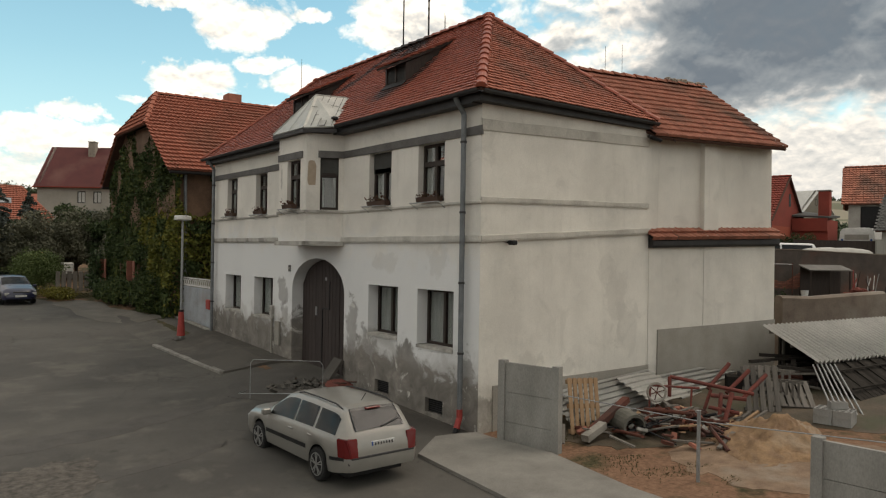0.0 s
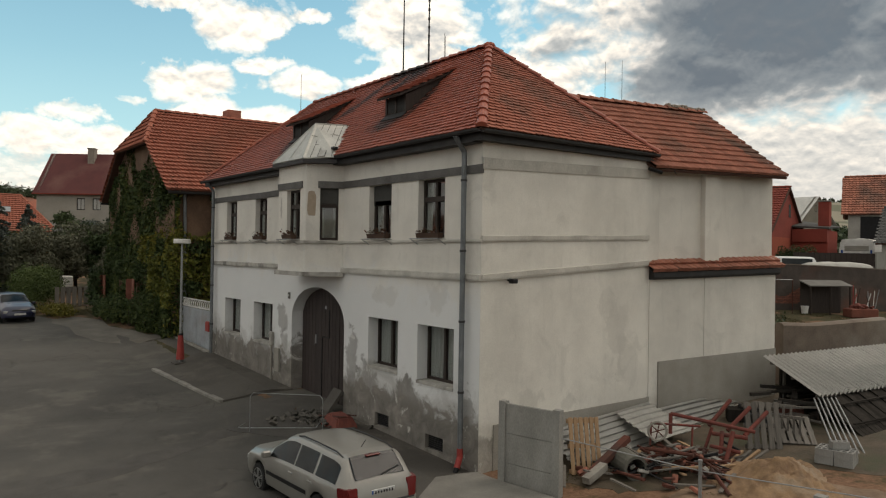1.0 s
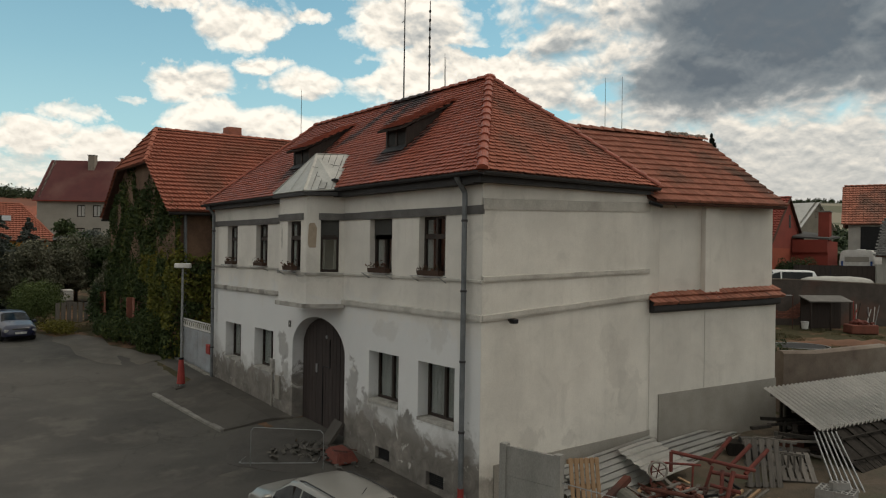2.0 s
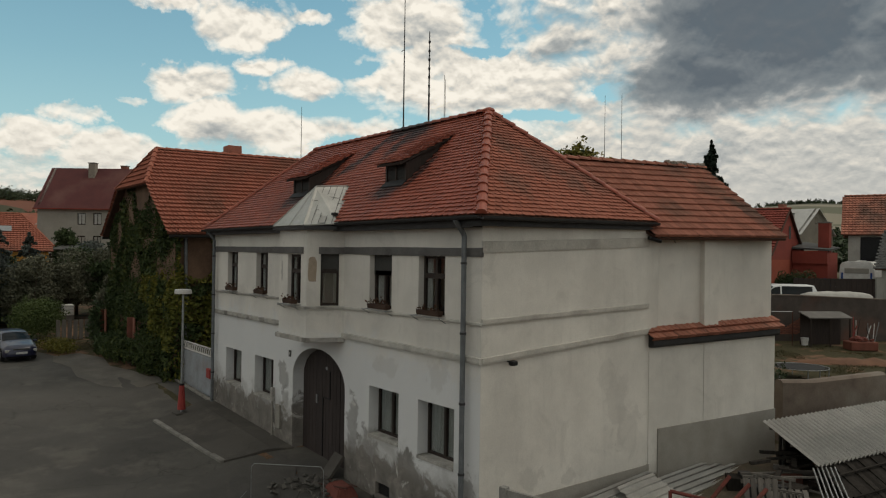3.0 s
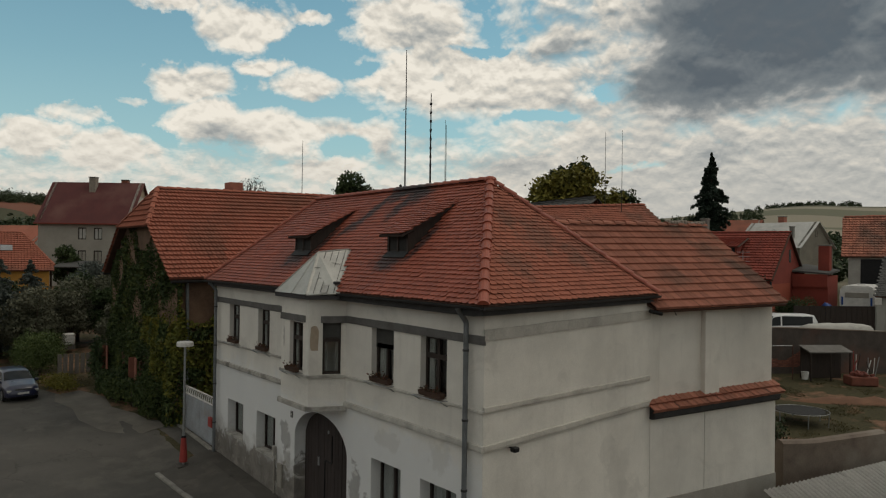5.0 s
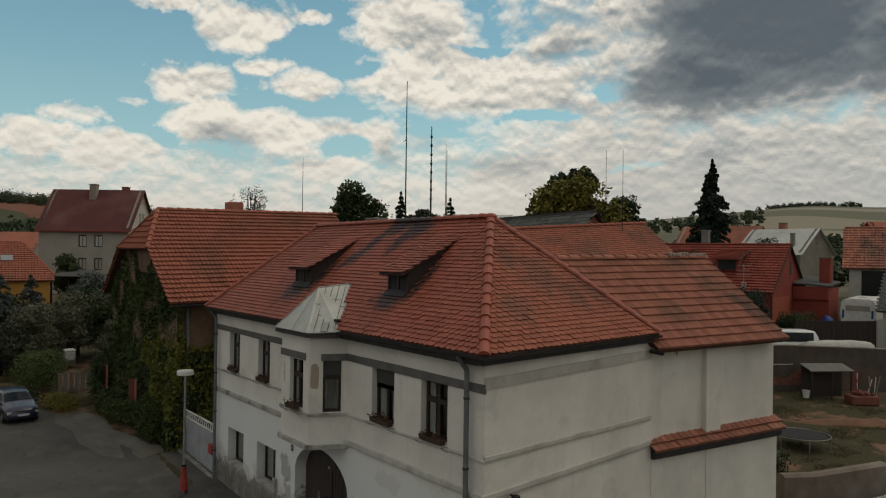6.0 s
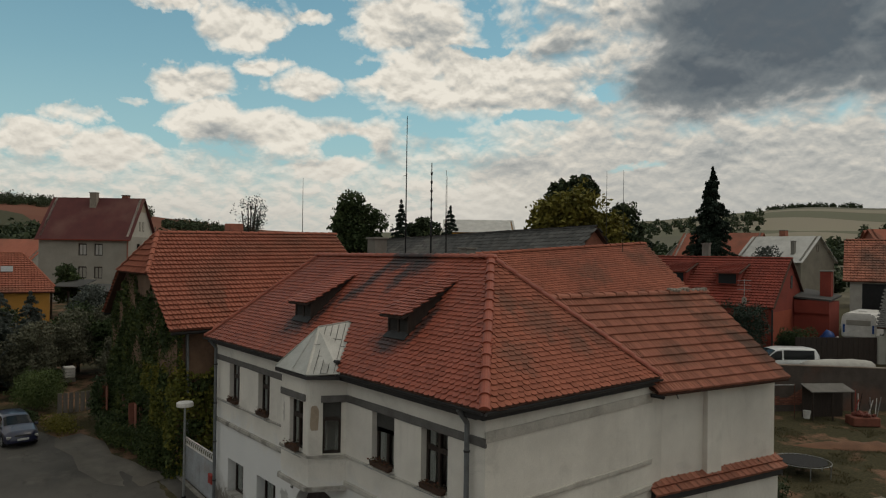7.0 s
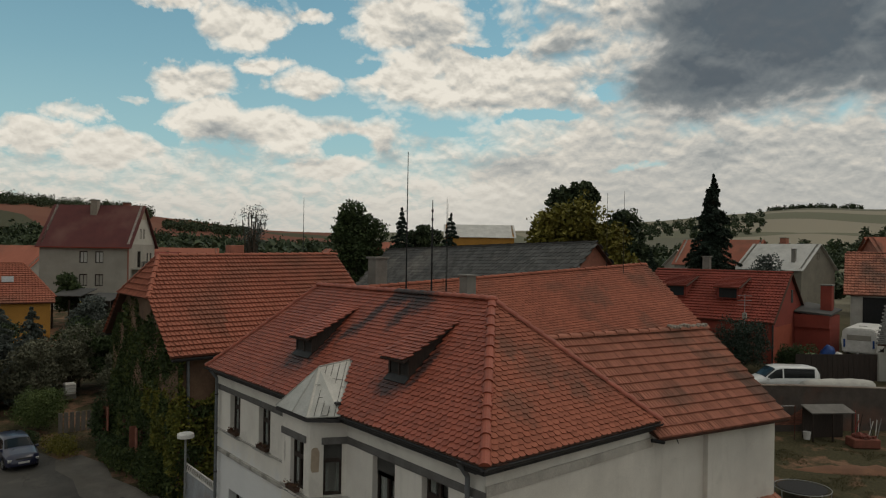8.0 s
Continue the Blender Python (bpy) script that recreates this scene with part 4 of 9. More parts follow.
# friezes, bands and string courses
def course(name, place, u0, u1, za0, za1, zb0, zb1, out, mat):
    """A moulding whose lower and upper edge run from za at u0 to zb at u1."""
    bm = BM()
    n = max(2, int((u1 - u0) / 0.5))
    r = random.Random(int(abs(u0 * 13 + za0 * 7 + u1)))
    prev = None
    for i in range(n + 1):
        k = i / n
        u, lo, hi = u0 + (u1 - u0) * k, za0 + (zb0 - za0) * k + r.uniform(-1, 1) * 0.006, za1 + (zb1 - za1) * k + r.uniform(-1, 1) * 0.006
        o = out + r.uniform(-1, 1) * 0.005
        ring = [bm.verts.new(place(*p)) for p in ((u, lo, 0.02), (u, lo, -o * 0.8), (u, lo + (hi - lo) * 0.35, -o), (u, hi, -o), (u, hi + 0.015, 0.02))]
        if prev:
            for a in range(5):
                bm.faces.new((prev[a], ring[a], ring[(a + 1) % 5], prev[(a + 1) % 5]))
        else:
            bm.faces.new(ring)
        prev = ring
    bm.faces.new(prev[::-1])
    return part(name, bm, mat, house)


BAY_L, BAY_R, BAY_FL, BAY_FR, BAY_D = -7.15, -4.92, -6.75, -5.30, 0.78
for u0, u1 in ((X_L, BAY_L), (BAY_R, X_R + 0.03)):
    course("grey_band", front, u0, u1, 5.64, 5.80, 5.64, 5.80, 0.03, M_BAND)
    course("sill_course", front, u0, u1, 4.35, 4.40, 4.38, 4.43, 0.04, M_LEDGE if u1 < -5 else M_COURSE_PALE)
    course("floor_course", front, u0, u1, 3.66, 3.78, 3.67, 3.79, 0.06, M_LEDGE if u1 < -5 else M_COURSE_PALE)
course("frieze", side, 0.0, Y_B, 5.72, 5.92, 5.90, 6.10, 0.035, M_COURSE)
course("sill_course", side, 0.0, Y_B, 4.39, 4.49, 4.53, 4.63, 0.045, M_COURSE)
course("floor_course", side, 0.0, Y_B, 3.67, 3.79, 3.95, 4.07, 0.06, M_COURSE)
bm = BM()
pbox(bm, side, 0.35, -0.6, -0.03, Y_B, 1.02, 0.0)
part("plinth", bm, M_CEMENT, house)

part("wall_end", box(BM(), -0.30, Y_B - 0.01, -0.6, 0.009, Y_B + 0.28, 3.64), M_SIDE, house)
part("plinth", box(BM(), -0.30, Y_B + 0.002, -0.6, 0.030, Y_B + 0.285, 1.03), M_CEMENT, house)
# roof
EO = 0.30
RL, RR = -11.40, -2.94
tipF, tipB = (X_R + EO, -EO, Z_EAVE), (X_R + 0.12, 5.13, Z_EAVE + 0.07)
tipL, tipLB = (X_L - 0.2, -EO, Z_EAVE - 0.05), (X_L - 0.2, 4.85, Z_EAVE - 0.05)
apR, apL = (RR, Y_RIDGE, Z_RIDGE), (RL, Y_RIDGE, Z_RIDGE - 0.05)
bm = BM()
for pts in ((tipL, tipF, apR, apL), (tipF, tipB, apR), (tipB, tipLB, apL, apR), (tipLB, tipL, apL)):
    slab(bm, pts, 0.05)
roof = part("roof", bm, M_UNDER, house, "red beaver-tail clay tiles")
fv = Vector((0, Y_RIDGE + EO, Z_RIDGE - Z_EAVE))
fl = fv.length
DORMERS = [(-4.35, -3.40), (-9.10, -8.02)]


def in_front_hole(a, b):
    x, y = tipL[0] + a, -EO + b * fv.y / fl
    if -7.2 + (y + 0.3) * 0.87 < x < -4.8 - (y + 0.3) * 1.22 and y < 0.95:
        return True
    return any(l + 0.1 < x < r - 0.05 and 0.75 < y < 1.75 for l, r in DORMERS)


W_FRONT = tipF[0] - tipL[0]
lay_tiles(roof, M_TILE, tipL, (1, 0, 0.0036), fv, [(-0.05, 0), (W_FRONT + 0.05, 0), (RR - tipL[0] + 0.05, fl), (RL - tipL[0] - 0.05, fl)], 0.172, 0.124,
          near=tipF, singles=300, seed=3, hole=in_front_hole)
hu = (Vector(tipB) - Vector(tipF)).normalized()
hw = Vector(apR) - Vector(tipF)
hv = hw - hu * hw.dot(hu)
roof_side = part("hip_roof", slab(BM(), ((0.29, 0, 6.36), (0.29, 0.3, 6.36), (0.2, 0.2, 6.43)), 0.01), M_UNDER, house)
lay_tiles(roof_side, M_TILE_OLD, tipF, hu, hv, [(-0.05, 0), ((Vector(tipB) - Vector(tipF)).length + 0.05, 0), (hw.dot(hu), hv.length)], 0.172, 0.124, near=tipF, singles=300, seed=4)
lv = Vector((RL - tipL[0], 0, Z_RIDGE - Z_EAVE))
lay_tiles(roof, M_TILE, tipL, (0, 1, 0), lv, [(0, 0), (5.15, 0), (Y_RIDGE + EO, lv.length)], 0.172, 0.124, seed=5)
up = Vector((0, 0, 0.035))
for a in (apR, apL):
    t = BM()
    bmesh.ops.create_uvsphere(t, u_segments=10, v_segments=6, radius=0.15)
    part("ridge_cap", join(BM(), t, Matrix.Translation(Vector(a) + up) @ Matrix.Diagonal((1.1, 1, 0.55, 1))), M_TILE, roof)
ridge_tiles(roof, M_TILE, Vector(tipF) + up, Vector(apR) + up)
ridge_tiles(roof, M_TILE, Vector(tipB) + up, Vector(apR) + up)
ridge_tiles(roof, M_TILE, Vector(tipL) + up, Vector(apL) + up)
ridge_tiles(roof, M_TILE, Vector(apL) + up, Vector(apR) + up)
bm = BM()
box(bm, X_L - 0.16, -0.24, 6.18, X_R, 0.0, 6.33)
part("soffit", bm, M_SOFFIT, house)
bm = BM()
solid(bm, [(0.0, -0.24, 6.20), (0.22, -0.24, 6.20), (0.09, Y_B + 0.04, 6.28), (0.0, Y_B + 0.04, 6.28)], [(0.0, -0.24, 6.33), (0.22, -0.24, 6.33), (0.09, Y_B + 0.04, 6.41), (0.0, Y_B + 0.04, 6.41)])
part("soffit", bm, M_SOFFIT, house)


def gutter(parent, p, q, r=0.065):
    bm = BM()
    p, q = Vector(p), Vector(q)
    d = (q - p).normalized()
    s = d.cross(Vector((0, 0, 1))).normalized()
    ring = [(math.cos(math.pi * (1 + k / 6)), math.sin(math.pi * (1 + k / 6))) for k in range(7)]
    rows = [[bm.verts.new(c + s * a * rr + Vector((0, 0, b * rr))) for a, b in ring] for rr in (r, r * 0.9) for c in (p, q)]
    for k in range(6):
        bm.faces.new((rows[0][k], rows[0][k + 1], rows[1][k + 1], rows[1][k]))
        bm.faces.new((rows[2][k], rows[2][k + 1], rows[3][k + 1], rows[3][k]))
    return part("gutter", bm, M_SOFFIT, parent)


gutter(house, (X_L - 0.2, -0.34, 6.34), (BAY_L, -0.34, 6.36))
gutter(house, (BAY_R + 0.2, -0.34, 6.36), (X_R + 0.3, -0.34, 6.38))
gutter(house, (X_R + 0.34, -0.3, 6.37), (X_R + 0.15, 5.1, 6.44))


def downpipe(parent, x, z_low, z_top, red=False):
    bm = BM()
    rod(bm, (x, -0.34, z_top), (x, -0.12, z_top - 0.28), 0.05)
    rod(bm, (x, -0.12, z_top - 0.28), (x, -0.12, z_low), 0.05, seg=10)
    ob = part("downpipe", bm, M_ZINC, parent)
    for k in range(4):
        z = z_top - 0.8 - k * (z_top - z_low - 1.2) / 3.5
        g = rod(BM(), (x, -0.12, z - 0.02), (x, -0.12, z + 0.02), 0.062, seg=10)
        part("pipe_clip", g, M_SOFFIT, ob)
    if red:
        g = BM()
        rod(g, (x, -0.12, z_low + 0.02), (x, -0.12, z_low - 0.16), 0.058, seg=10)
        rod(g, (x, -0.12, z_low - 0.14), (x + 0.04, -0.22, z_low - 0.32), 0.058, seg=10)
        part("pipe_shoe", g, M_RED, ob, "red painted pipe shoe")
        g = rod(BM(), (x + 0.04, -0.22, z_low - 0.32), (x + 0.06, -0.28, z_low - 0.40), 0.05, seg=10)
        part("spout", g, M_IRON, ob)
    return ob


downpipe(house, -0.37, 0.56, 6.32, True)
downpipe(house, X_L + 0.26, 0.75, 6.30)

# ---- bay over the gate ----
bay = part("bay", BM(), M_FRONT, house)


def poly_wall(bm, pts, z0, z1):
    return prism(bm, pts, z0, z1, "z")


def bay_front(u, z, d):
    return (u, -BAY_D + d, z)


bv = Vector((BAY_R - BAY_FR, BAY_D, 0))
bl = bv.length
bv.normalize()


def bay_right(u, z, d):
    p = Vector((BAY_FR, -BAY_D, 0)) + bv * u + Vector((-bv.y, bv.x, 0)) * d
    return (p.x, p.y, z)


def bay_left(u, z, d):
    p = Vector((BAY_FL, -BAY_D, 0)) + Vector((-bv.x, bv.y, 0)) * u + Vector((bv.y, bv.x, 0)) * d
    return (p.x, p.y, z)


bm = BM()
wall(bm, BAY_FL, BAY_FR, 3.60, 6.28, [(-6.29, 4.45, -5.60, 5.62)], bay_front, 0.16)
wall(bm, 0, bl, 3.60, 6.28, [(0.32, 4.42, 0.75, 5.66)], bay_right, 0.16)
wall(bm, 0, bl, 3.60, 6.28, [(0.22, 4.42, 0.70, 5.66)], bay_left, 0.16)
prism(bm, [(BAY_FL, -BAY_D + 0.02), (BAY_FR, -BAY_D + 0.02), (BAY_R - 0.02, 0), (BAY_L + 0.02, 0)], 3.58, 3.70)
bay.data = finish("bay", bm, M_FRONT)
for pl, a, b, w0, w1 in ((bay_front, -6.29, -5.60, 4.45, 5.62), (bay_right, 0.32, 0.75, 4.42, 5.66), (bay_left, 0.22, 0.70, 4.42, 5.66)):
    window(bay, pl, a, w0, b, w1, 0.10, 0.66, 1 if pl is bay_front else 0, drape=0.5, blind=0.0 if pl is bay_front else 0.33)
for pl, a, b in ((bay_front, BAY_FL, BAY_FR), (bay_right, 0, bl), (bay_left, 0, bl)):
    for z0, z1, o, m in ((5.64, 5.80, 0.03, M_BAND), (4.35, 4.41, 0.05, M_LEDGE), (3.58, 3.68, 0.09, M_LEDGE)):
        g = BM()
        a_, b_ = a - 0.01, b + 0.01
        if m is M_BAND:         # the painted band stops at the pier
            a_, b_ = (a_, b - 0.17) if pl is bay_front else (0.27, b_) if pl is bay_right else (a_, b_)
        pbox(g, pl, a_, z0, -o, b_, z1, 0.0)
        part("moulding", g, m, bay)
# tin roof of the bay
e = 0.14
eL, eFL, eFR, eR = (BAY_L - 0.12, -0.30, 6.33), (BAY_FL - 0.10, -BAY_D - e, 6.31), (BAY_FR + 0.08, -BAY_D - e, 6.31), (BAY_R + 0.18, -0.30, 6.35)
tF, tB = (-6.08, -0.15, 7.30), (-6.20, 0.86, 7.39)
bm = BM()
for pts in ((eFL, eFR, tF), (eFR, eR, tB, tF), (eL, eFL, tF, tB)):
    slab(bm, pts, 0.03)
bm_roof = part("bay_roof", bm, M_TIN, bay, "pale tin sheet roof with seams")
g = BM()
a, b = Vector(eFL).lerp(Vector(eFR), 0.55), Vector(tF)
rod(g, a + Vector((0, -0.01, 0.006)), a.lerp(b, 0.97) + Vector((0, -0.01, 0.006)), 0.007, seg=5)
for a, b in ((eL, tB), (eFL, tF), (eFR, tF), (eR, tB), (tF, tB)):
    rod(g, Vector(a) + Vector((0, 0, 0.012)), Vector(b) + Vector((0, 0, 0.006)), 0.016, seg=5)
part("seam", g, M_TIN, bm_roof)
g = BM()
solid(g, [(p[0], p[1], 6.20) for p in (eL, eFL, eFR, eR)], [(p[0], p[1], 6.285) for p in (eL, eFL, eFR, eR)])
part("bay_soffit", g, M_SOFFIT, bay)
# a mended sheet, tar on its joints, and a fallen tile fragment
def on_bay(k, h, lift):
    a, b = Vector(eFR).lerp(Vector(eR), k), Vector(tF).lerp(Vector(tB), k)
    return a.lerp(b, h) + Vector((0.012, -0.012, 0.012)) * lift
g = BM()
for k in (0.22, 0.42, 0.62, 0.82):
    rod(g, on_bay(k, 0.01, 0.9), on_bay(k + 0.03, 0.98, 0.9), 0.006, seg=5)
for k, h in ((0.02, 0.62), (0.23, 0.36), (0.43, 0.70), (0.63, 0.30), (0.64, 0.66), (0.84, 0.50)):
    rod(g, on_bay(k, h, 0.9), on_bay(k + 0.18, h - 0.02, 0.9), 0.005, seg=5)
part("sheet_joint", g, M_SOFFIT, bm_roof)
part("patch_sheet", slab(BM(), [on_bay(*c, 1.0) for c in ((0.44, 0.02), (0.61, 0.02), (0.63, 0.68), (0.46, 0.69))], 0.01), M_SHEET2, bm_roof)
part("tile_fragment", bbox(BM(), *(on_bay(0.86, 0.2, 3.0) - Vector((0.07, 0.06, 0.03))), *(on_bay(0.86, 0.2, 3.0) + Vector((0.07, 0.06, 0.03))), 0.01), M_SOOT, bm_roof)
# bare patch on the bay's pier
ring_ = [(0.128 + 0.098 * math.copysign(abs(math.cos(t)) ** 0.45, math.cos(t)) + 0.006 * math.sin(5 * t), 5.27 + 0.29 * math.copysign(abs(math.sin(t)) ** 0.45, math.sin(t)) + 0.012 * math.cos(4 * t)) for t in [k * 0.262 for k in range(24)]]
part("bare_patch", solid(BM(), [bay_right(u_, z_, 0.01) for u_, z_ in ring_], [bay_right(u_, z_, -0.004) for u_, z_ in ring_]), M_TANPATCH, bay, "tan patch of bare plaster")

# ---- gate in the arch ----
bm = BM()
arc_in = [(cx - (rx - 0.02) * math.cos(math.pi * i / 20), ARCH[2] + (rz - 0.02) * math.sin(math.pi * i / 20)) for i in range(21)]
prism(bm, [(ARCH[0] + 0.02, 0.2)] + arc_in + [(ARCH[1] - 0.02, 0.2)], 0.34, 0.38, "y")
gate = part("gate", bm, M_DARKWOOD, house, "weathered brown plank carriage gate")
n = 15
for i in range(n):
    a, b = ARCH[0] + 0.02 + (ARCH[1] - ARCH[0] - 0.04) * i / n, ARCH[0] + 0.02 + (ARCH[1] - ARCH[0] - 0.04) * (i + 1) / n
    h = [ARCH[2] + (rz - 0.03) * math.sqrt(max(0, 1 - ((u - cx) / rx) ** 2)) for u in (a, b)]
    g = prism(BM(), [(a + 0.006, 0.25), (b - 0.006, 0.25), (b - 0.006, h[1]), (a + 0.006, h[0])], 0.298 if 5 <= i < 11 else 0.31, 0.34, "y")
    part("plank", g, M_GATEWOOD, gate)
g = BM()
box(g, -6.75, 0.285, 1.80, -6.68, 0.309, 2.02)
part("lock_plate", g, M_STEEL, gate, "pale metal lock plate")
g = BM()
rod(g, (-6.21, 0.31, 2.75), (-6.21, 0.285, 2.75), 0.045, seg=10)
part("knocker", g, M_STEEL, gate)
# cover strips round the wicket door
for a, b in (((-6.38, 0.5), (-6.38, 2.0)), ((-6.38, 2.0), (-6.02, 2.0)), ((-6.02, 2.0), (-6.02, 2.7))):
    part("wicket_edge", beam(BM(), (a[0], 0.296, a[1]), (b[0], 0.296, b[1]), 0.03, 0.03), M_IRON, gate)

# ---- dormers ----
M_SHUTTERED = material("dark_dusty_dormer_pane", (0.035, 0.034, 0.032), (0.02, 0.02, 0.019), 6, 40, rough=0.6, spec=0.15)
def dormer(x0, x1):
    ob = part("dormer", BM(), M_DARKWOOD, house, "low shed dormer with dark boards")
    yf, zf = 0.72, 7.74
    zb = Z_EAVE + (yf + EO) * (Z_RIDGE - Z_EAVE) / (Y_RIDGE + EO)
    y_top, z_top = 2.30, 8.62
    g = BM()
    xa, xb = x0 + 0.12, x1 - 0.06
    prism(g, [(yf, zb - 0.05), (yf, zf), (y_top, z_top)], xa, xb, "x")
    ob.data = finish("dormer", g, M_DARKWOOD)
    k = (xb - xa) / 2
    for i in range(2):
        part("dormer_window", box(BM(), xa + k * i + 0.05, yf - 0.012, zb + 0.10, xa + k * (i + 1) - 0.03, yf - 0.002, zf - 0.06), M_SHUTTERED, ob)
    for i in range(3):
        part("post", box(BM(), xa + k * i - 0.03, yf - 0.03, zb, xa + k * i + 0.03, yf, zf), M_DARKWOOD, ob)
    o = Vector((x0, yf - 0.22, zf - 0.02))
    v = Vector((0, y_top - yf + 0.22, z_top - zf + 0.03))
    g = BM()
    slab(g, (o, o + Vector((x1 - x0, 0, 0)), o + Vector((x1 - x0, 0, 0)) + v, o + v), 0.05)
    rf = part("dormer_roof", g, M_DARKWOOD, ob)
    lay_tiles(ob, M_TILE_DORMER, o, (1, 0, 0), v, [(-0.02, 0), (x1 - x0 + 0.02, 0), (x1 - x0 + 0.02, v.length), (-0.02, v.length)], 0.172, 0.124, seed=8)
    # bitumen apron on the tiles before the window
    s = (Z_RIDGE - Z_EAVE) / (Y_RIDGE + EO)
    def on(x, y, h):
        return (x, y, Z_EAVE + (y + EO) * s + h)
    g = slab(BM(), (on(xa - 0.06, yf - 0.16, 0.07), on(xb + 0.03, yf - 0.16, 0.07), on(xb + 0.03, yf, 0.08), on(xa - 0.03, yf, 0.08)), 0.02)
    part("flashing", g, M_SOOT, ob)
    return ob


for l, r in DORMERS:
    dormer(l, r)

# ---- annex wing ----
# its own x points out of its long wall, its own y runs along it; it stands a little askew behind the house
annex = thing("annex", "lower white rear wing with grooved clay tiles", "building", (0, 5, 0), -10.5)
AE, AU = 4.17, -0.55            # far end and hidden near end along the wall
LIFT = 0.030                    # the eave and the ledge climb towards the far end
part("upper_wall", solid(BM(), [(-4.5, AU, -0.4), (-0.09, AU, -0.4), (-0.09, AE, -0.4), (-4.5, AE, -0.4)], [(-4.5, AU, 6.10), (-0.09, AU, 6.12), (-0.09, AE, 6.26), (-4.5, AE, 6.26)]), M_SIDE, annex)
part("gable_wall", prism(BM(), [(-4.5, 6.265), (-0.09, 6.265), (-2.35, 8.08)], AE - 0.3, AE, "y"), M_SIDE, annex)
part("lower_wall", solid(BM(), [(-0.089, 0.0, -0.4), (0.024, 0.0, -0.4), (0.024, 1.70, -0.4), (-0.089, 1.70, -0.4)], [(-0.089, 0.0, 3.64), (0.024, 0.0, 3.64), (0.024, 1.70, 3.69), (-0.089, 1.70, 3.69)]), M_SIDE, annex)
part("lower_wall", solid(BM(), [(-0.089, 1.708, -0.4), (0.032, 1.708, -0.4), (0.032, AE, -0.4), (-0.089, AE, -0.4)], [(-0.089, 1.708, 3.69), (0.032, 1.708, 3.69), (0.032, AE, 3.76), (-0.089, AE, 3.76)]), M_SIDE, annex)
part("plinth", solid(BM(), [(0.0, 0.27, -0.4), (0.055, 0.27, -0.4), (0.055, AE + 0.02, -0.4), (0.0, AE + 0.02, -0.4)], [(0.0, 0.27, 1.80), (0.055, 0.27, 1.80), (0.055, AE + 0.02, 1.92), (0.0, AE + 0.02, 1.92)]), M_CEMENT, annex)
part("pier", bbox(BM(), -0.10, 1.68, 3.9, 0.05, 2.16, 6.14), M_SIDE, annex)
g = BM()
lo = [(-0.089, 3.645), (0.11, 3.645), (0.16, 3.70), (0.16, 3.80), (-0.089, 4.02)]
solid(g, [(x, 0.0, z) for x, z in lo], [(x, AE + 0.03, z + 0.115) for x, z in lo])
ledge = part("ledge_roof", g, M_SOFFIT, annex, "narrow tiled ledge")
lay_tiles(ledge, M_TILE_ANNEX, (0.215, 0.0, 3.825), (0, 1, LIFT * 0.95), (-0.31, 0, 0.24), [(0, 0), (AE + 0.03, 0), (AE + 0.03, 0.385), (0, 0.385)], 0.19, 0.20, "pan", 0.018, seed=11)
eL_, eR_ = Vector((0.29, -0.20, 6.13)), Vector((0.29, AE + 0.06, 6.20))
rL_, rR_ = Vector((-2.35, -2.0, 8.06)), Vector((-2.35, AE + 0.06, 8.16))
g = BM()
slab(g, [p - Vector((0, 0, 0.03)) for p in (eL_ + Vector((-0.02, 0.22, 0.0)), eR_, rR_, rL_)], 0.06)
slab(g, ((-4.9, 0.3, 6.10), (-4.9, AE + 0.06, 6.20), rR_, (-2.35, 0.3, 8.11)), 0.06)
aroof = part("roof", g, M_UNDER, annex, "worn grooved clay tiles")
au = (eR_ - eL_).normalized()
av = rR_ - eR_
av = av - au * av.dot(au)
lay_tiles(aroof, M_TILE_ANNEX, eL_, au, av, [(0.22, 0), ((eR_ - eL_).length, 0), ((eR_ - eL_).length + 0.03, av.length), (-2.1, av.length), (-0.75, 0.45), (-0.05, 0.22)], 0.19, 0.27, "grooved", 0.028, near=(0.3, 0, 6), singles=300, seed=12, lap=1.12)
ridge_tiles(aroof, M_TILE_ANNEX, (-2.35, -1.7, 8.10), (-2.35, AE + 0.04, 8.19), 0.12)
for k in range(4):
    y = 0.45 + k * 1.12
    part("rafter", beam(BM(), (-0.09, y, 6.30 + LIFT * y), (0.20, y, 6.09 + LIFT * y), 0.06, 0.07), M_DARKWOOD, annex)
part("gutter_hook", rod(BM(), (0.30, 0.42, 6.09), (0.36, 0.42, 6.00), 0.012, seg=5), M_IRON, annex)
part("gutter_stub", rod(BM(), (0.20, -0.22, 6.10), (0.24, 0.10, 6.03), 0.045, seg=8), M_IRON, annex)
# broken mortar along the far end of the ridge
rm = random.Random(17)
for k in range(14):
    y = AE - 0.05 - 0.1 * k
    w = rm.uniform(0.05, 0.11)
    part("mortar", bbox(BM(), -2.35 - w, y - 0.05, 8.20, -2.35 + w, y + 0.05, 8.27 + rm.uniform(0, 0.05), 0.02), M_MORTAR, aroof)

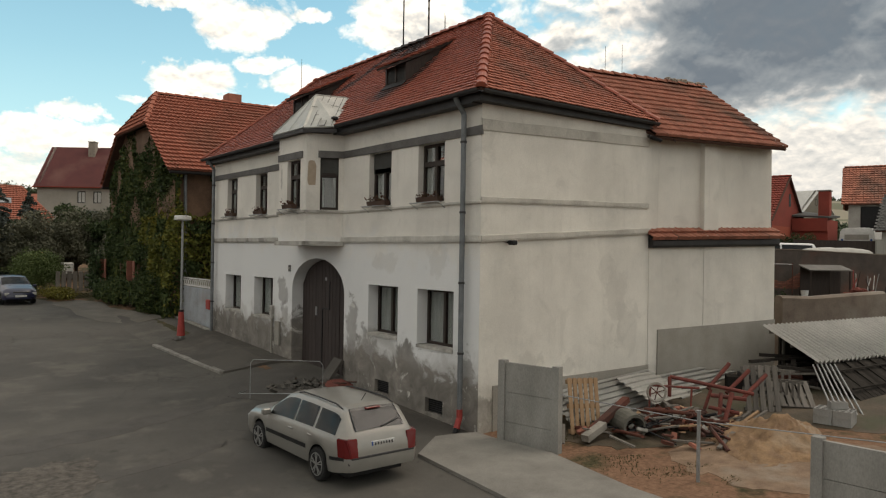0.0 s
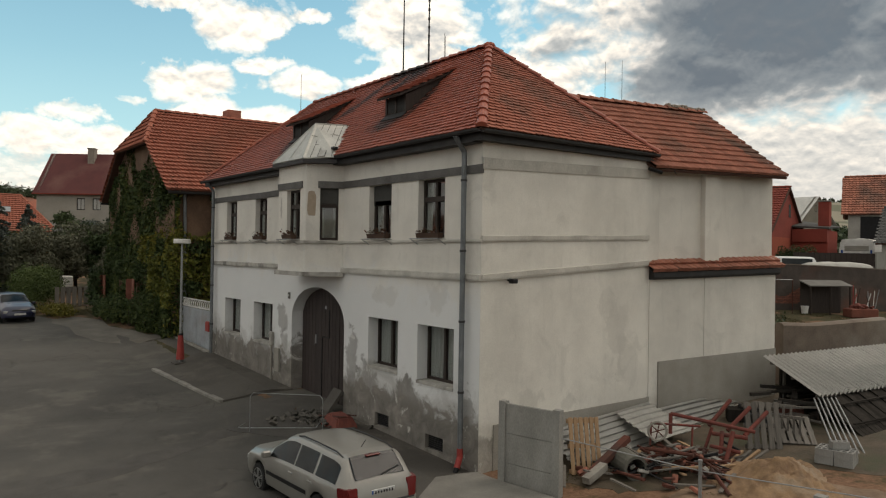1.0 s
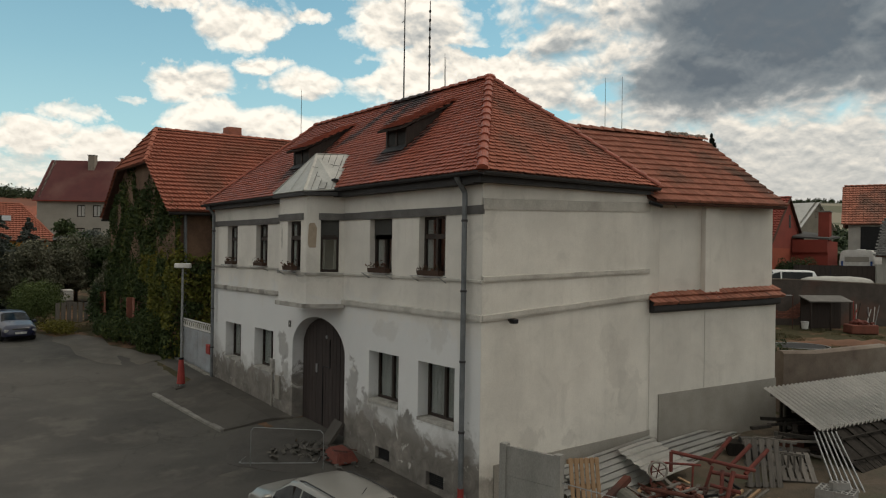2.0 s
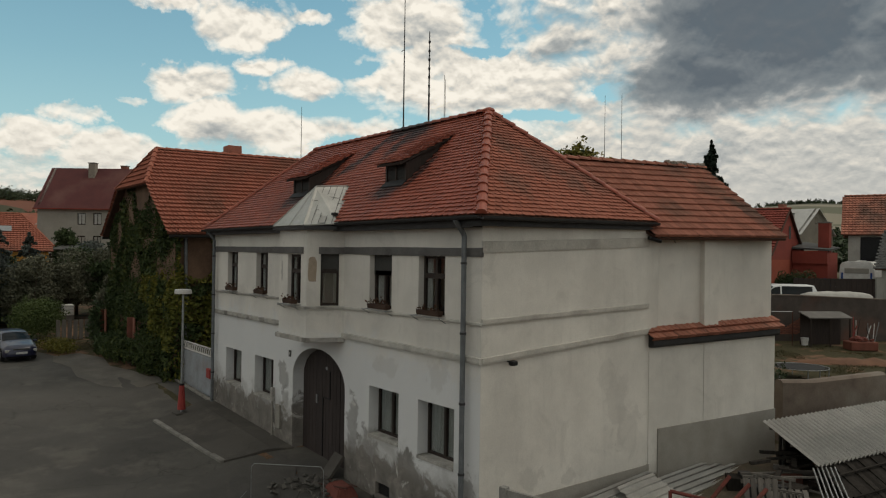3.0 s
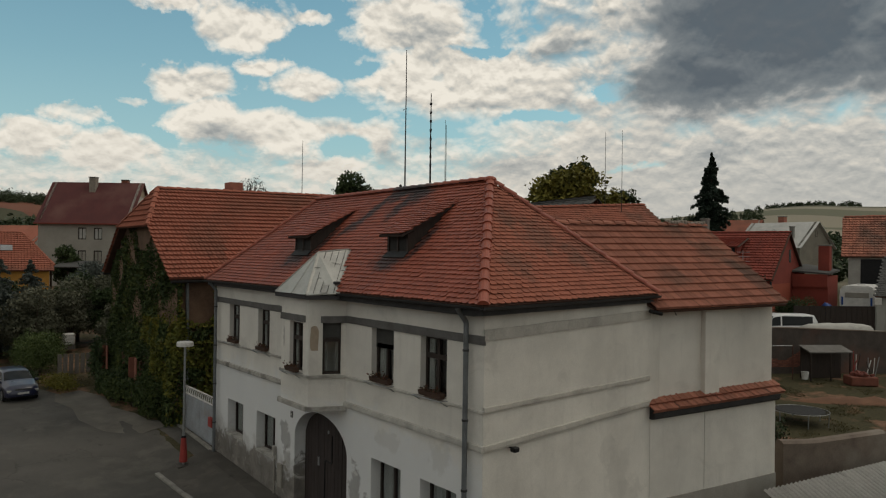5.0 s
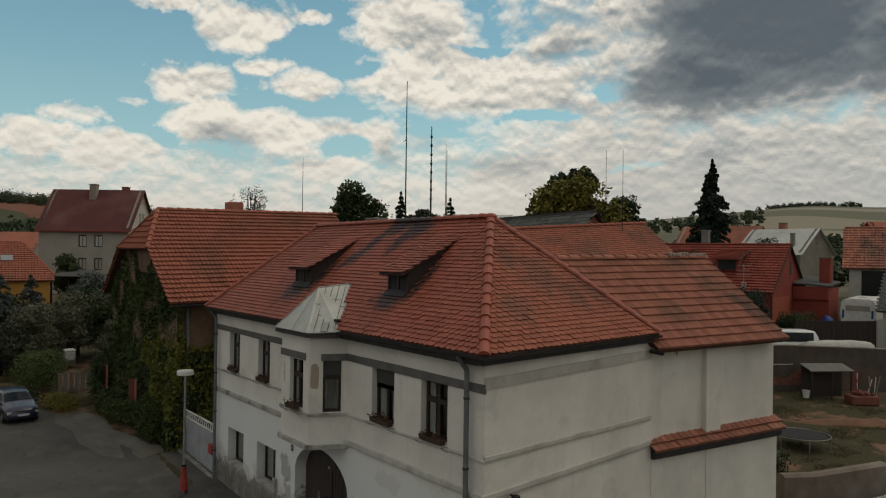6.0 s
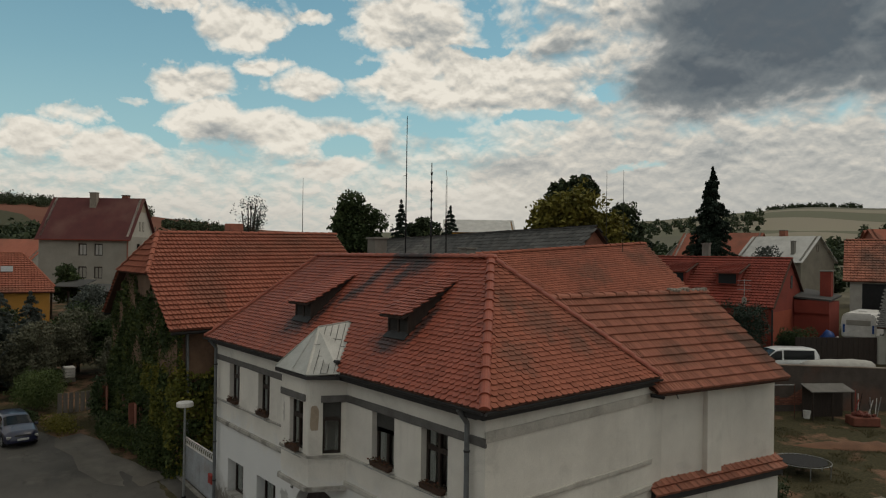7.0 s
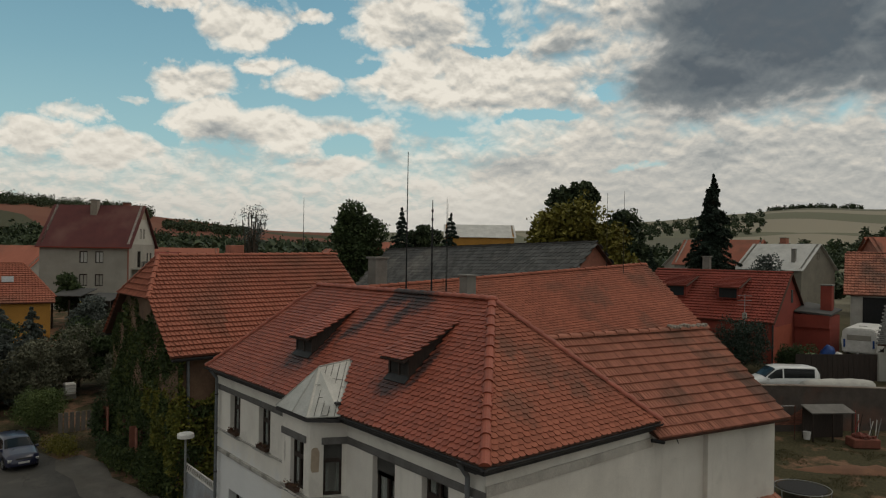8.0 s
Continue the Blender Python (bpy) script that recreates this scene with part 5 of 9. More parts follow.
# ---- other buildings ----
def gabled(name, label, centre, turn, length, width, base, eave, ridge, wall_mat, tile_mat, kind, tw, step, over=0.35, windows=(), seed=1, tiles=True, half_hip=0.0,
           gable_mat=None, singles=0, near=None, thick=0.03, hips=(-1,), tilt=0.0, hip_in=0.62):
    """A house with a saddle roof; its ridge runs along its own x. windows: (face, along, sill, width, height), face in +y -y +x -x."""
    h = thing(name, label, "house", (*centre, base), turn)
    h.matrix_world = pose(*centre, base, 0, tilt, turn)
    e, r, a, b = eave - base, ridge - base, length / 2, width / 2
    bm = BM()
    faces = {"-y": (lambda u, z, d: (u, -b + d, z), -a, a), "+y": (lambda u, z, d: (-u, b - d, z), -a, a),
             "+x": (lambda u, z, d: (a - d, u, z), -b + 0.28, b - 0.28), "-x": (lambda u, z, d: (-a + d, -u, z), -b + 0.28, b - 0.28)}
    for f, (pl, u0, u1) in faces.items():
        wall(bm, u0, u1, -1.5, e, [(w[1] - w[3] / 2, w[2], w[1] + w[3] / 2, w[2] + w[4]) for w in windows if w[0] == f and w[2] + w[4] < e], pl, 0.28)
    part("wall", bm, wall_mat, h)
    for s in (-1, 1):
        x0, x1 = sorted((s * a, s * (a - 0.28)))
        if half_hip and s in hips:
            zc = r - (r - e) * half_hip
            bm = prism(BM(), [(-b, e), (b, e), (b * half_hip, zc), (-b * half_hip, zc)], x0, x1, "x")
        else:
            bm = prism(BM(), [(-b, e), (b, e), (0, r)], x0, x1, "x")
        part("gable_wall", bm, gable_mat or wall_mat, h)
    for f, u, z, w, hh in windows:
        pl = faces[f][0]
        inset = 0.1 if z + hh < e else -0.02
        window(h, pl, u - w / 2, z, u + w / 2, z + hh, inset, 0, 1 if w > 0.7 else 0, f=0.06)
        g = BM()
        pbox(g, pl, u - w / 2, z, inset + 0.09, u + w / 2, z + hh, inset + 0.12)
        part("reveal_back", g, M_GLASS, h)
    k = (r - e) / b
    ao, bo = a + over, b + over
    eo = e - over * k
    zc, yc, inx = r - (r - e) * half_hip, b * half_hip, b * half_hip * hip_in
    cut = {s: inx if half_hip and s in hips else 0.0 for s in (-1, 1)}
    for s in (-1, 1):
        t = (bo - yc) / bo
        pts = [(-ao, s * bo, eo), (ao, s * bo, eo)] + ([(ao, s * yc, zc)] if cut[1] else []) + [(ao - cut[1], 0, r), (-ao + cut[-1], 0, r)] + ([(-ao, s * yc, zc)] if cut[-1] else [])
        rf = part("roof", slab(BM(), pts, 0.06), M_UNDER if tiles else tile_mat, h)
        if tiles:
            v = Vector((0, -s * bo, r - eo))
            L = v.length
            out = [(0, 0), (2 * ao, 0)] + ([(2 * ao, L * t)] if cut[1] else []) + [(2 * ao - cut[1], L), (cut[-1], L)] + ([(0, L * t)] if cut[-1] else [])
            lay_tiles(rf, tile_mat, (-ao, s * bo, eo + 0.01), (1, 0, 0), v, out, tw, step, kind, thick, seed=seed + s, lap=1.12 if kind != "beaver" else 1.3,
                      singles=singles if s == -1 else 0, near=near)
    if half_hip:
        for s in hips:
            rf = part("half_hip", slab(BM(), ((s * (ao + 0.05), -yc - 0.1, zc - 0.08), (s * (ao + 0.05), yc + 0.1, zc - 0.08), (s * (ao - inx), 0, r)), 0.05), M_UNDER, h)
            v = Vector((-s * (inx + 0.05), 0, r - zc + 0.08))
            lay_tiles(rf, tile_mat, (s * (ao + 0.05), -yc - 0.1, zc - 0.07), (0, 1, 0), v, [(0, 0), (2 * yc + 0.2, 0), (yc + 0.1, v.length)], tw, step, kind, thick, seed=seed + 5, lap=1.12)
            for t in (-1, 1):
                ridge_tiles(rf, tile_mat, (s * (ao + 0.05), t * (yc + 0.05), zc - 0.03), (s * (ao - inx), 0, r + 0.05), 0.12, 0.4)
    if tiles:
        cap = part("ridge", rod(BM(), (-ao + cut[-1], 0, r), (ao - cut[1], 0, r), 0.05, seg=5), M_UNDER, h)
        ridge_tiles(cap, tile_mat, (-ao + cut[-1], 0, r + 0.04), (ao - cut[1], 0, r + 0.04), 0.13, 0.4)
    return h


def chimney(parent, x, y, z0, z1, w, mat, cap=True):
    g = bbox(BM(), x - w / 2, y - w / 2, z0, x + w / 2, y + w / 2, z1, 0.015)
    c = part("chimney", g, mat, parent)
    if cap:
        g = bbox(BM(), x - w / 2 - 0.06, y - w / 2 - 0.06, z1, x + w / 2 + 0.06, y + w / 2 + 0.06, z1 + 0.09, 0.015)
        part("chimney_cap", g, M_CONCRETE, c)


M_BROWNWALL = material("brown_old_plaster", (0.20, 0.125, 0.08), (0.10, 0.06, 0.04), 1.0, 20)
M_CREAM = material("cream_gable_plaster", (0.52, 0.49, 0.43), (0.42, 0.395, 0.345), 0.6, 30)
M_GREYWALL = material("grey_roughcast", (0.36, 0.335, 0.29), (0.29, 0.27, 0.235), 0.6, 30)
M_REDWALL = material("red_facade_paint", (0.27, 0.055, 0.038), (0.20, 0.042, 0.030), 0.6, 30)
M_ORANGEWALL = material("orange_facade_paint", (0.36, 0.085, 0.045), (0.28, 0.065, 0.036), 0.6, 30)
M_YELLOWWALL = material("yellow_facade_paint", (0.46, 0.235, 0.048), (0.36, 0.18, 0.04), 0.6, 30)
M_PALEWALL = material("pale_plaster", (0.42, 0.41, 0.37), (0.30, 0.29, 0.26), 0.6, 30)
M_BEIGEWALL = material("dull_beige_plaster", (0.25, 0.23, 0.185), (0.18, 0.165, 0.135), 0.6, 30)
M_SHEET = material("pale_fibre_cement_sheet", (0.56, 0.555, 0.52), (0.40, 0.395, 0.37), 0.7, 25, rough=0.7)
M_SLATE = material("dark_grey_slate", (0.095, 0.094, 0.088), (0.06, 0.06, 0.058), 0.35, 9, island=0.3, obj=0.2, tint=(0.15, 0.14, 0.125))
M_WINEROOF = material("dark_wine_red_sheet_roof", (0.125, 0.038, 0.034), (0.080, 0.026, 0.026), 0.5, 14, rough=0.8, tint=(0.16, 0.075, 0.062), spread=0.7)

# neighbour with ivy, gable to the street
nb = gabled("neighbour_house", "tall house with ivy-covered gable and orange tile roof", (-21.1, 4.3), 90, 8.8, 9.0, 0.9, 6.55, 9.88, M_BROWNWALL, M_TILE_PAN, "pan", 0.165, 0.27,
            over=0.3, half_hip=0.46, seed=31, windows=(("-x", -2.4, 0.75, 0.8, 1.1), ("-x", 0.2, 0.75, 0.8, 1.1)), thick=0.03, singles=300, near=(0, -4, 6), tilt=-1.0, hip_in=0.47)
gutter(nb, (-4.7, 4.86, 5.38), (4.7, 4.86, 5.38), 0.09)
part("downpipe", rod(BM(), (-4.05, -4.60, 5.3), (-4.05, -4.60, -0.2), 0.06, seg=10), M_ZINC, nb)
gutter(nb, (-4.7, -4.86, 5.38), (4.7, -4.86, 5.38), 0.09)
chimney(nb, -0.3, 0.35, 7.9, 9.45, 0.62, M_BRICK, False)
far = gabled("grey_house", "grey three-storey house with dark wine-red roof", (-82.8, 11.95), 52, 10.2, 7.2, 3.3, 10.5, 15.1, M_GREYWALL, M_WINEROOF, "pan", 0.3, 0.4, tiles=False,
             windows=(("-y", -0.1, 5.0, 0.95, 1.35), ("-y", 1.7, 5.0, 0.95, 1.35), ("-y", -0.1, 2.4, 0.95, 1.35), ("-y", 1.7, 2.4, 0.95, 1.35), ("+x", -0.55, 7.9, 0.42, 1.1), ("+x", 0.35, 7.9, 0.42, 1.1),
                      ("+x", 1.5, 5.2, 0.45, 1.0), ("+x", 2.4, 5.2, 0.45, 1.0), ("+x", -0.9, 4.5, 0.9, 1.9)), seed=41, gable_mat=M_CREAM)
for x, z in ((-0.1, 5.0), (1.7, 5.0), (-0.1, 2.4), (1.7, 2.4)):
    part("curtain", box(BM(), x - 0.36, -3.49, z + 0.10, x + 0.36, -3.475, z + 1.22), M_CURTAIN if z > 4 else M_CEMENT, far)
chimney(far, -0.3, -0.6, 10.3, 12.3, 0.75, M_MORTAR)
chimney(far, 3.0, 0.4, 11.0, 12.1, 0.7, M_BRICK)
part("gable_boarding", prism(BM(), [(-1.35, 10.15), (1.35, 10.15), (0, 11.72)], 5.102, 5.13, "x"), M_TANPATCH, far, "tan boarding in the gable top")
bal = part("balcony", box(BM(), 5.102, -2.9, 4.25, 6.3, 2.9, 4.42), M_CEMENT, far)
for k in range(15):
    part("baluster", box(BM(), 6.22, -2.85 + 0.4 * k, 4.42, 6.28, -2.85 + 0.4 * k + 0.12, 5.15), M_SOFFIT, bal)
part("handrail", box(BM(), 6.2, -2.9, 5.151, 6.3, 2.9, 5.24), M_SOFFIT, bal)
part("eave_gutter", box(BM(), -5.4, -4.12, 6.70, 5.4, -3.98, 6.82), M_REDWALL, far)
part("downpipe", rod(BM(), (5.0, -3.66, -0.5), (5.0, -3.66, 6.8), 0.07, seg=8), M_BRICK, far)
yel = gabled("yellow_house", "low yellow house with orange tile roof", (-64.0, -1.6), 84, 10, 8.0, 2.2, 5.6, 8.6, M_YELLOWWALL, M_TILE_PAN, "pan", 0.24, 0.3, seed=51, half_hip=0.92, hips=(1,))
g = slab(BM(), ((1.4, -2.3, 4.86), (2.3, -2.3, 4.86), (2.3, -1.7, 5.31), (1.4, -1.7, 5.31)), 0.05)
part("skylight", g, M_STEEL, yel, "small metal-framed skylight")
red = gabled("red_house", "red house with tile roof and two shed dormers", (-19.6, 40.4), 12.7, 9.4, 8.5, 3.0, 6.0, 9.08, M_REDWALL, M_TILE_RED, "pan", 0.24, 0.3, over=0.2, seed=61, gable_mat=M_REDWALL)
barn = gabled("rear_barn", "long outbuilding with brown beaver-tail tiles", (-12.14, 13.20), 84, 14.7, 9.2, 1.0, 5.5, 9.26, M_PALEWALL, M_TILE_OLD, "beaver", 0.17, 0.135, over=0.15, seed=71, tilt=-3.6)
longb = gabled("slate_barn", "long barn with dark grey slate roof and brick gable", (-33.0, 27.75), -4, 25.8, 8, 1.5, 6.75, 10.60, M_BRICK, M_SLATE, "beaver", 0.42, 0.34, seed=81, tilt=-1.4)
gar = gabled("garage_house", "garage building with patched red tile roof", (-9.8, 54.2), 22, 12, 6.8, 2.6, 7.75, 10.6, M_PALEWALL, M_TILE_ANNEX, "pan", 0.24, 0.3, seed=91, windows=())
wht = gabled("white_house", "pale house with light sheet roof and grey gable", (-37.2, 85.0), 0, 8.4, 9, 3.0, 8.8, 11.95, M_BEIGEWALL, M_SHEET, "pan", 0.3, 0.36, tiles=False, seed=95,
            windows=(("+x", -0.2, 7.0, 0.6, 0.8),))
chimney(wht, 2.6, -3.2, 5.4, 8.2, 0.45, M_CONCRETE)
chimney(wht, -0.5, 0.5, 8.2, 9.7, 0.8, M_BRICK)
drk = gabled("grey_outbuilding", "outbuilding with grey shingle roof and plain wall", (-4.5, 41.9), 12, 8, 5.4, 2.4, 5.3, 7.35, M_PALEWALL, M_SLATE, "beaver", 0.22, 0.17, over=0.3, seed=97)
# shed dormers and flat annexe of the red house
for x in (-2.3, 1.4):
    d = part("dormer", prism(BM(), [(-2.9, 4.25), (-2.9, 5.05), (-0.9, 5.65)], x - 0.75, x + 0.75, "x"), M_REDWALL, red)
    part("dormer_window", box(BM(), x - 0.6, -2.93, 4.32, x + 0.6, -2.90, 4.98), M_GLASS, d)
    o, v = Vector((x - 0.95, -3.15, 5.03)), Vector((0, 2.35, 0.66))
    part("dormer_base", slab(BM(), (o, o + Vector((1.9, 0, 0)), o + Vector((1.9, 0, 0)) + v, o + v), 0.05), M_UNDER, d)
    lay_tiles(d, M_TILE_RED, o, (1, 0, 0), v, [(0, 0), (1.9, 0), (1.9, v.length), (0, v.length)], 0.24, 0.3, "pan", seed=66, lap=1.12)
part("orange_wall", box(BM(), 4.702, -4.25, -1.0, 4.72, 0.6, 2.55), M_ORANGEWALL, red, "orange painted gable wall")
part("attic_window", box(BM(), 4.70, 0.3, 4.0, 4.73, 0.75, 4.9), M_GLASS, red)
low = part("low_wing", box(BM(), 4.73, 1.2, -1.0, 7.0, 4.4, 3.1), M_REDWALL, red)
part("wing_roof", slab(BM(), ((4.75, 1.0, 3.45), (7.1, 1.0, 3.30), (7.1, 4.7, 3.5), (4.75, 4.7, 3.9)), 0.12), M_SLATE, red)
part("wing_parapet", box(BM(), 4.75, 1.02, 2.3, 7.0, 1.198, 3.2), M_REDWALL, red)
chimney(red, 6.4, 3.2, 2.6, 5.2, 0.72, M_REDWALL)
chimney(red, -1.2, 0.3, 5.6, 7.1, 0.5, M_CONCRETE)
part("downpipe", rod(BM(), (4.75, -4.35, -0.5), (4.75, -4.35, 2.75), 0.06), M_SOFFIT, red)
# open bay of the garage: its inner shade is a black panel on the wall
part("garage_opening", box(BM(), -5.2, -3.43, -0.6, 1.5, -3.405, 4.7), M_IRON, gar, "black panel painted as the shade inside the open garage bay")

# ---- vehicles (sizes in metres, brought to the plan by K) ----
K = 1 / S


def paint(name, col, rough=0.3, metal=0.5):
    m = bpy.data.materials.new(name)
    m.use_nodes = True
    nd = nodes_of(m.node_tree)
    co = nd("ShaderNodeTexCoord").outputs["Object"]
    d = nd("ShaderNodeTexNoise", ins={"Vector": co, "Scale": 2.2, "Detail": 5.0, "Roughness": 0.65}).outputs[0]
    c = mixc(nd, ramp(nd, d, [(0.35, 0.0), (0.7, 1.0)]), tuple(v * 0.86 for v in col), col)
    r = ramp(nd, d, [(0.3, rough), (0.7, rough + 0.14)])
    p = nd("ShaderNodeBsdfPrincipled", ins={"Base Color": c, "Roughness": r, "Metallic": metal, "Coat Weight": 0.5, "Coat Roughness": 0.08})
    nd("ShaderNodeOutputMaterial", ins={0: p.outputs[0]})
    return m


M_SILVER = paint("beige_silver_paint", (0.255, 0.246, 0.222), 0.32, 0.35)
M_NAVY = paint("dark_blue_paint", (0.010, 0.013, 0.040), 0.25, 0.0)
M_VANWHITE = paint("white_car_paint", (0.62, 0.63, 0.62), 0.35, 0.0)
M_RUBBER = material("black_rubber", (0.022, 0.022, 0.022), None, 8, 60, rough=0.8)
M_PLASTIC = material("dark_grey_plastic", (0.045, 0.045, 0.045), None, 8, 60, rough=0.6)
M_RIM = material("alloy_rim", (0.34, 0.34, 0.33), (0.22, 0.22, 0.21), 8, 60, rough=0.4, metal=0.4)
M_TAIL = glass_material("red_lamp_lens", (0.11, 0.006, 0.006), 0.2)
M_LAMP = glass_material("clear_lamp_lens", (0.35, 0.35, 0.33), 0.1)
M_CARGLASS = glass_material("tinted_car_glass", (0.016, 0.021, 0.023), 0.03)
M_NUMBER = material("white_plate", (0.62, 0.62, 0.6), None, 8, 60, rough=0.5)
M_BLUE = material("blue_plastic", (0.02, 0.08, 0.30), None, 5, 40, rough=0.5)

ESTATE = dict(
    top=[(-2.28, 0.66), (-2.25, 0.80), (-2.19, 0.97), (-2.12, 1.06), (-1.82, 1.39), (-1.62, 1.435), (-0.7, 1.465), (0.0, 1.455), (0.32, 1.40), (0.98, 1.03), (1.12, 0.985), (1.9, 0.86), (2.15, 0.76), (2.28, 0.60)],
    waist=[(-2.28, 0.60), (-2.19, 0.93), (-1.0, 0.925), (0.6, 0.885), (1.1, 0.87), (1.9, 0.74), (2.28, 0.50)],
    half=[(-2.28, 0.70), (-2.20, 0.80), (-1.9, 0.86), (-1.3, 0.885), (1.3, 0.885), (1.9, 0.83), (2.15, 0.74), (2.28, 0.58)],
    roof=[(-2.28, 0.62), (-2.1, 0.66), (-1.8, 0.60), (-0.5, 0.605), (0.3, 0.58), (1.0, 0.70), (1.9, 0.66), (2.28, 0.50)],
    axles=(-1.29, 1.29), wheel=0.315, glass=[(-0.26, 0.78), (-1.06, -0.32), (-1.86, -1.14)], shield=(0.36, 0.98), rear=(-2.13, -1.80), sill=0.27)
HATCH = dict(
    top=[(-2.0, 0.62), (-1.96, 0.80), (-1.9, 0.98), (-1.5, 1.36), (-1.2, 1.42), (-0.4, 1.45), (0.1, 1.43), (0.35, 1.37), (0.95, 1.02), (1.1, 0.97), (1.75, 0.83), (1.95, 0.72), (2.05, 0.58)],
    waist=[(-2.0, 0.58), (-1.9, 0.90), (-0.8, 0.90), (0.6, 0.87), (1.1, 0.85), (1.75, 0.70), (2.05, 0.48)],
    half=[(-2.0, 0.66), (-1.8, 0.80), (-1.2, 0.83), (1.2, 0.83), (1.7, 0.78), (1.95, 0.68), (2.05, 0.55)],
    roof=[(-2.0, 0.60), (-1.5, 0.56), (-0.5, 0.57), (0.3, 0.55), (1.0, 0.66), (1.7, 0.62), (2.05, 0.45)],
    axles=(-1.22, 1.22), wheel=0.30, glass=[(-0.22, 0.74), (-1.0, -0.28), (-1.42, -1.08)], shield=(0.38, 0.95), rear=(-1.88, -1.50), sill=0.25)
VAN = dict(
    top=[(-2.36, 0.70), (-2.34, 1.2), (-2.30, 1.5), (-2.1, 1.86), (-1.9, 1.90), (0.2, 1.92), (0.7, 1.82), (1.45, 1.22), (1.6, 1.16), (2.1, 0.98), (2.3, 0.80), (2.36, 0.62)],
    waist=[(-2.36, 0.6), (-2.30, 1.10), (0.9, 1.06), (1.6, 1.0), (2.1, 0.85), (2.36, 0.5)],
    half=[(-2.36, 0.86), (-2.2, 0.93), (1.5, 0.95), (2.1, 0.86), (2.36, 0.66)],
    roof=[(-2.36, 0.82), (-2.1, 0.76), (0.3, 0.76), (1.4, 0.80), (2.1, 0.70), (2.36, 0.55)],
    axles=(-1.5, 1.6), wheel=0.33, glass=[(0.28, 1.28), (-1.95, 0.18)], shield=(0.74, 1.45), rear=(-2.29, -2.10), sill=0.30)


def lerp(table, x):
    for (a, p), (b, q) in zip(table, table[1:]):
        if x <= b:
            return p + (q - p) * clampf((x - a) / (b - a), 0, 1)
    return table[-1][1]


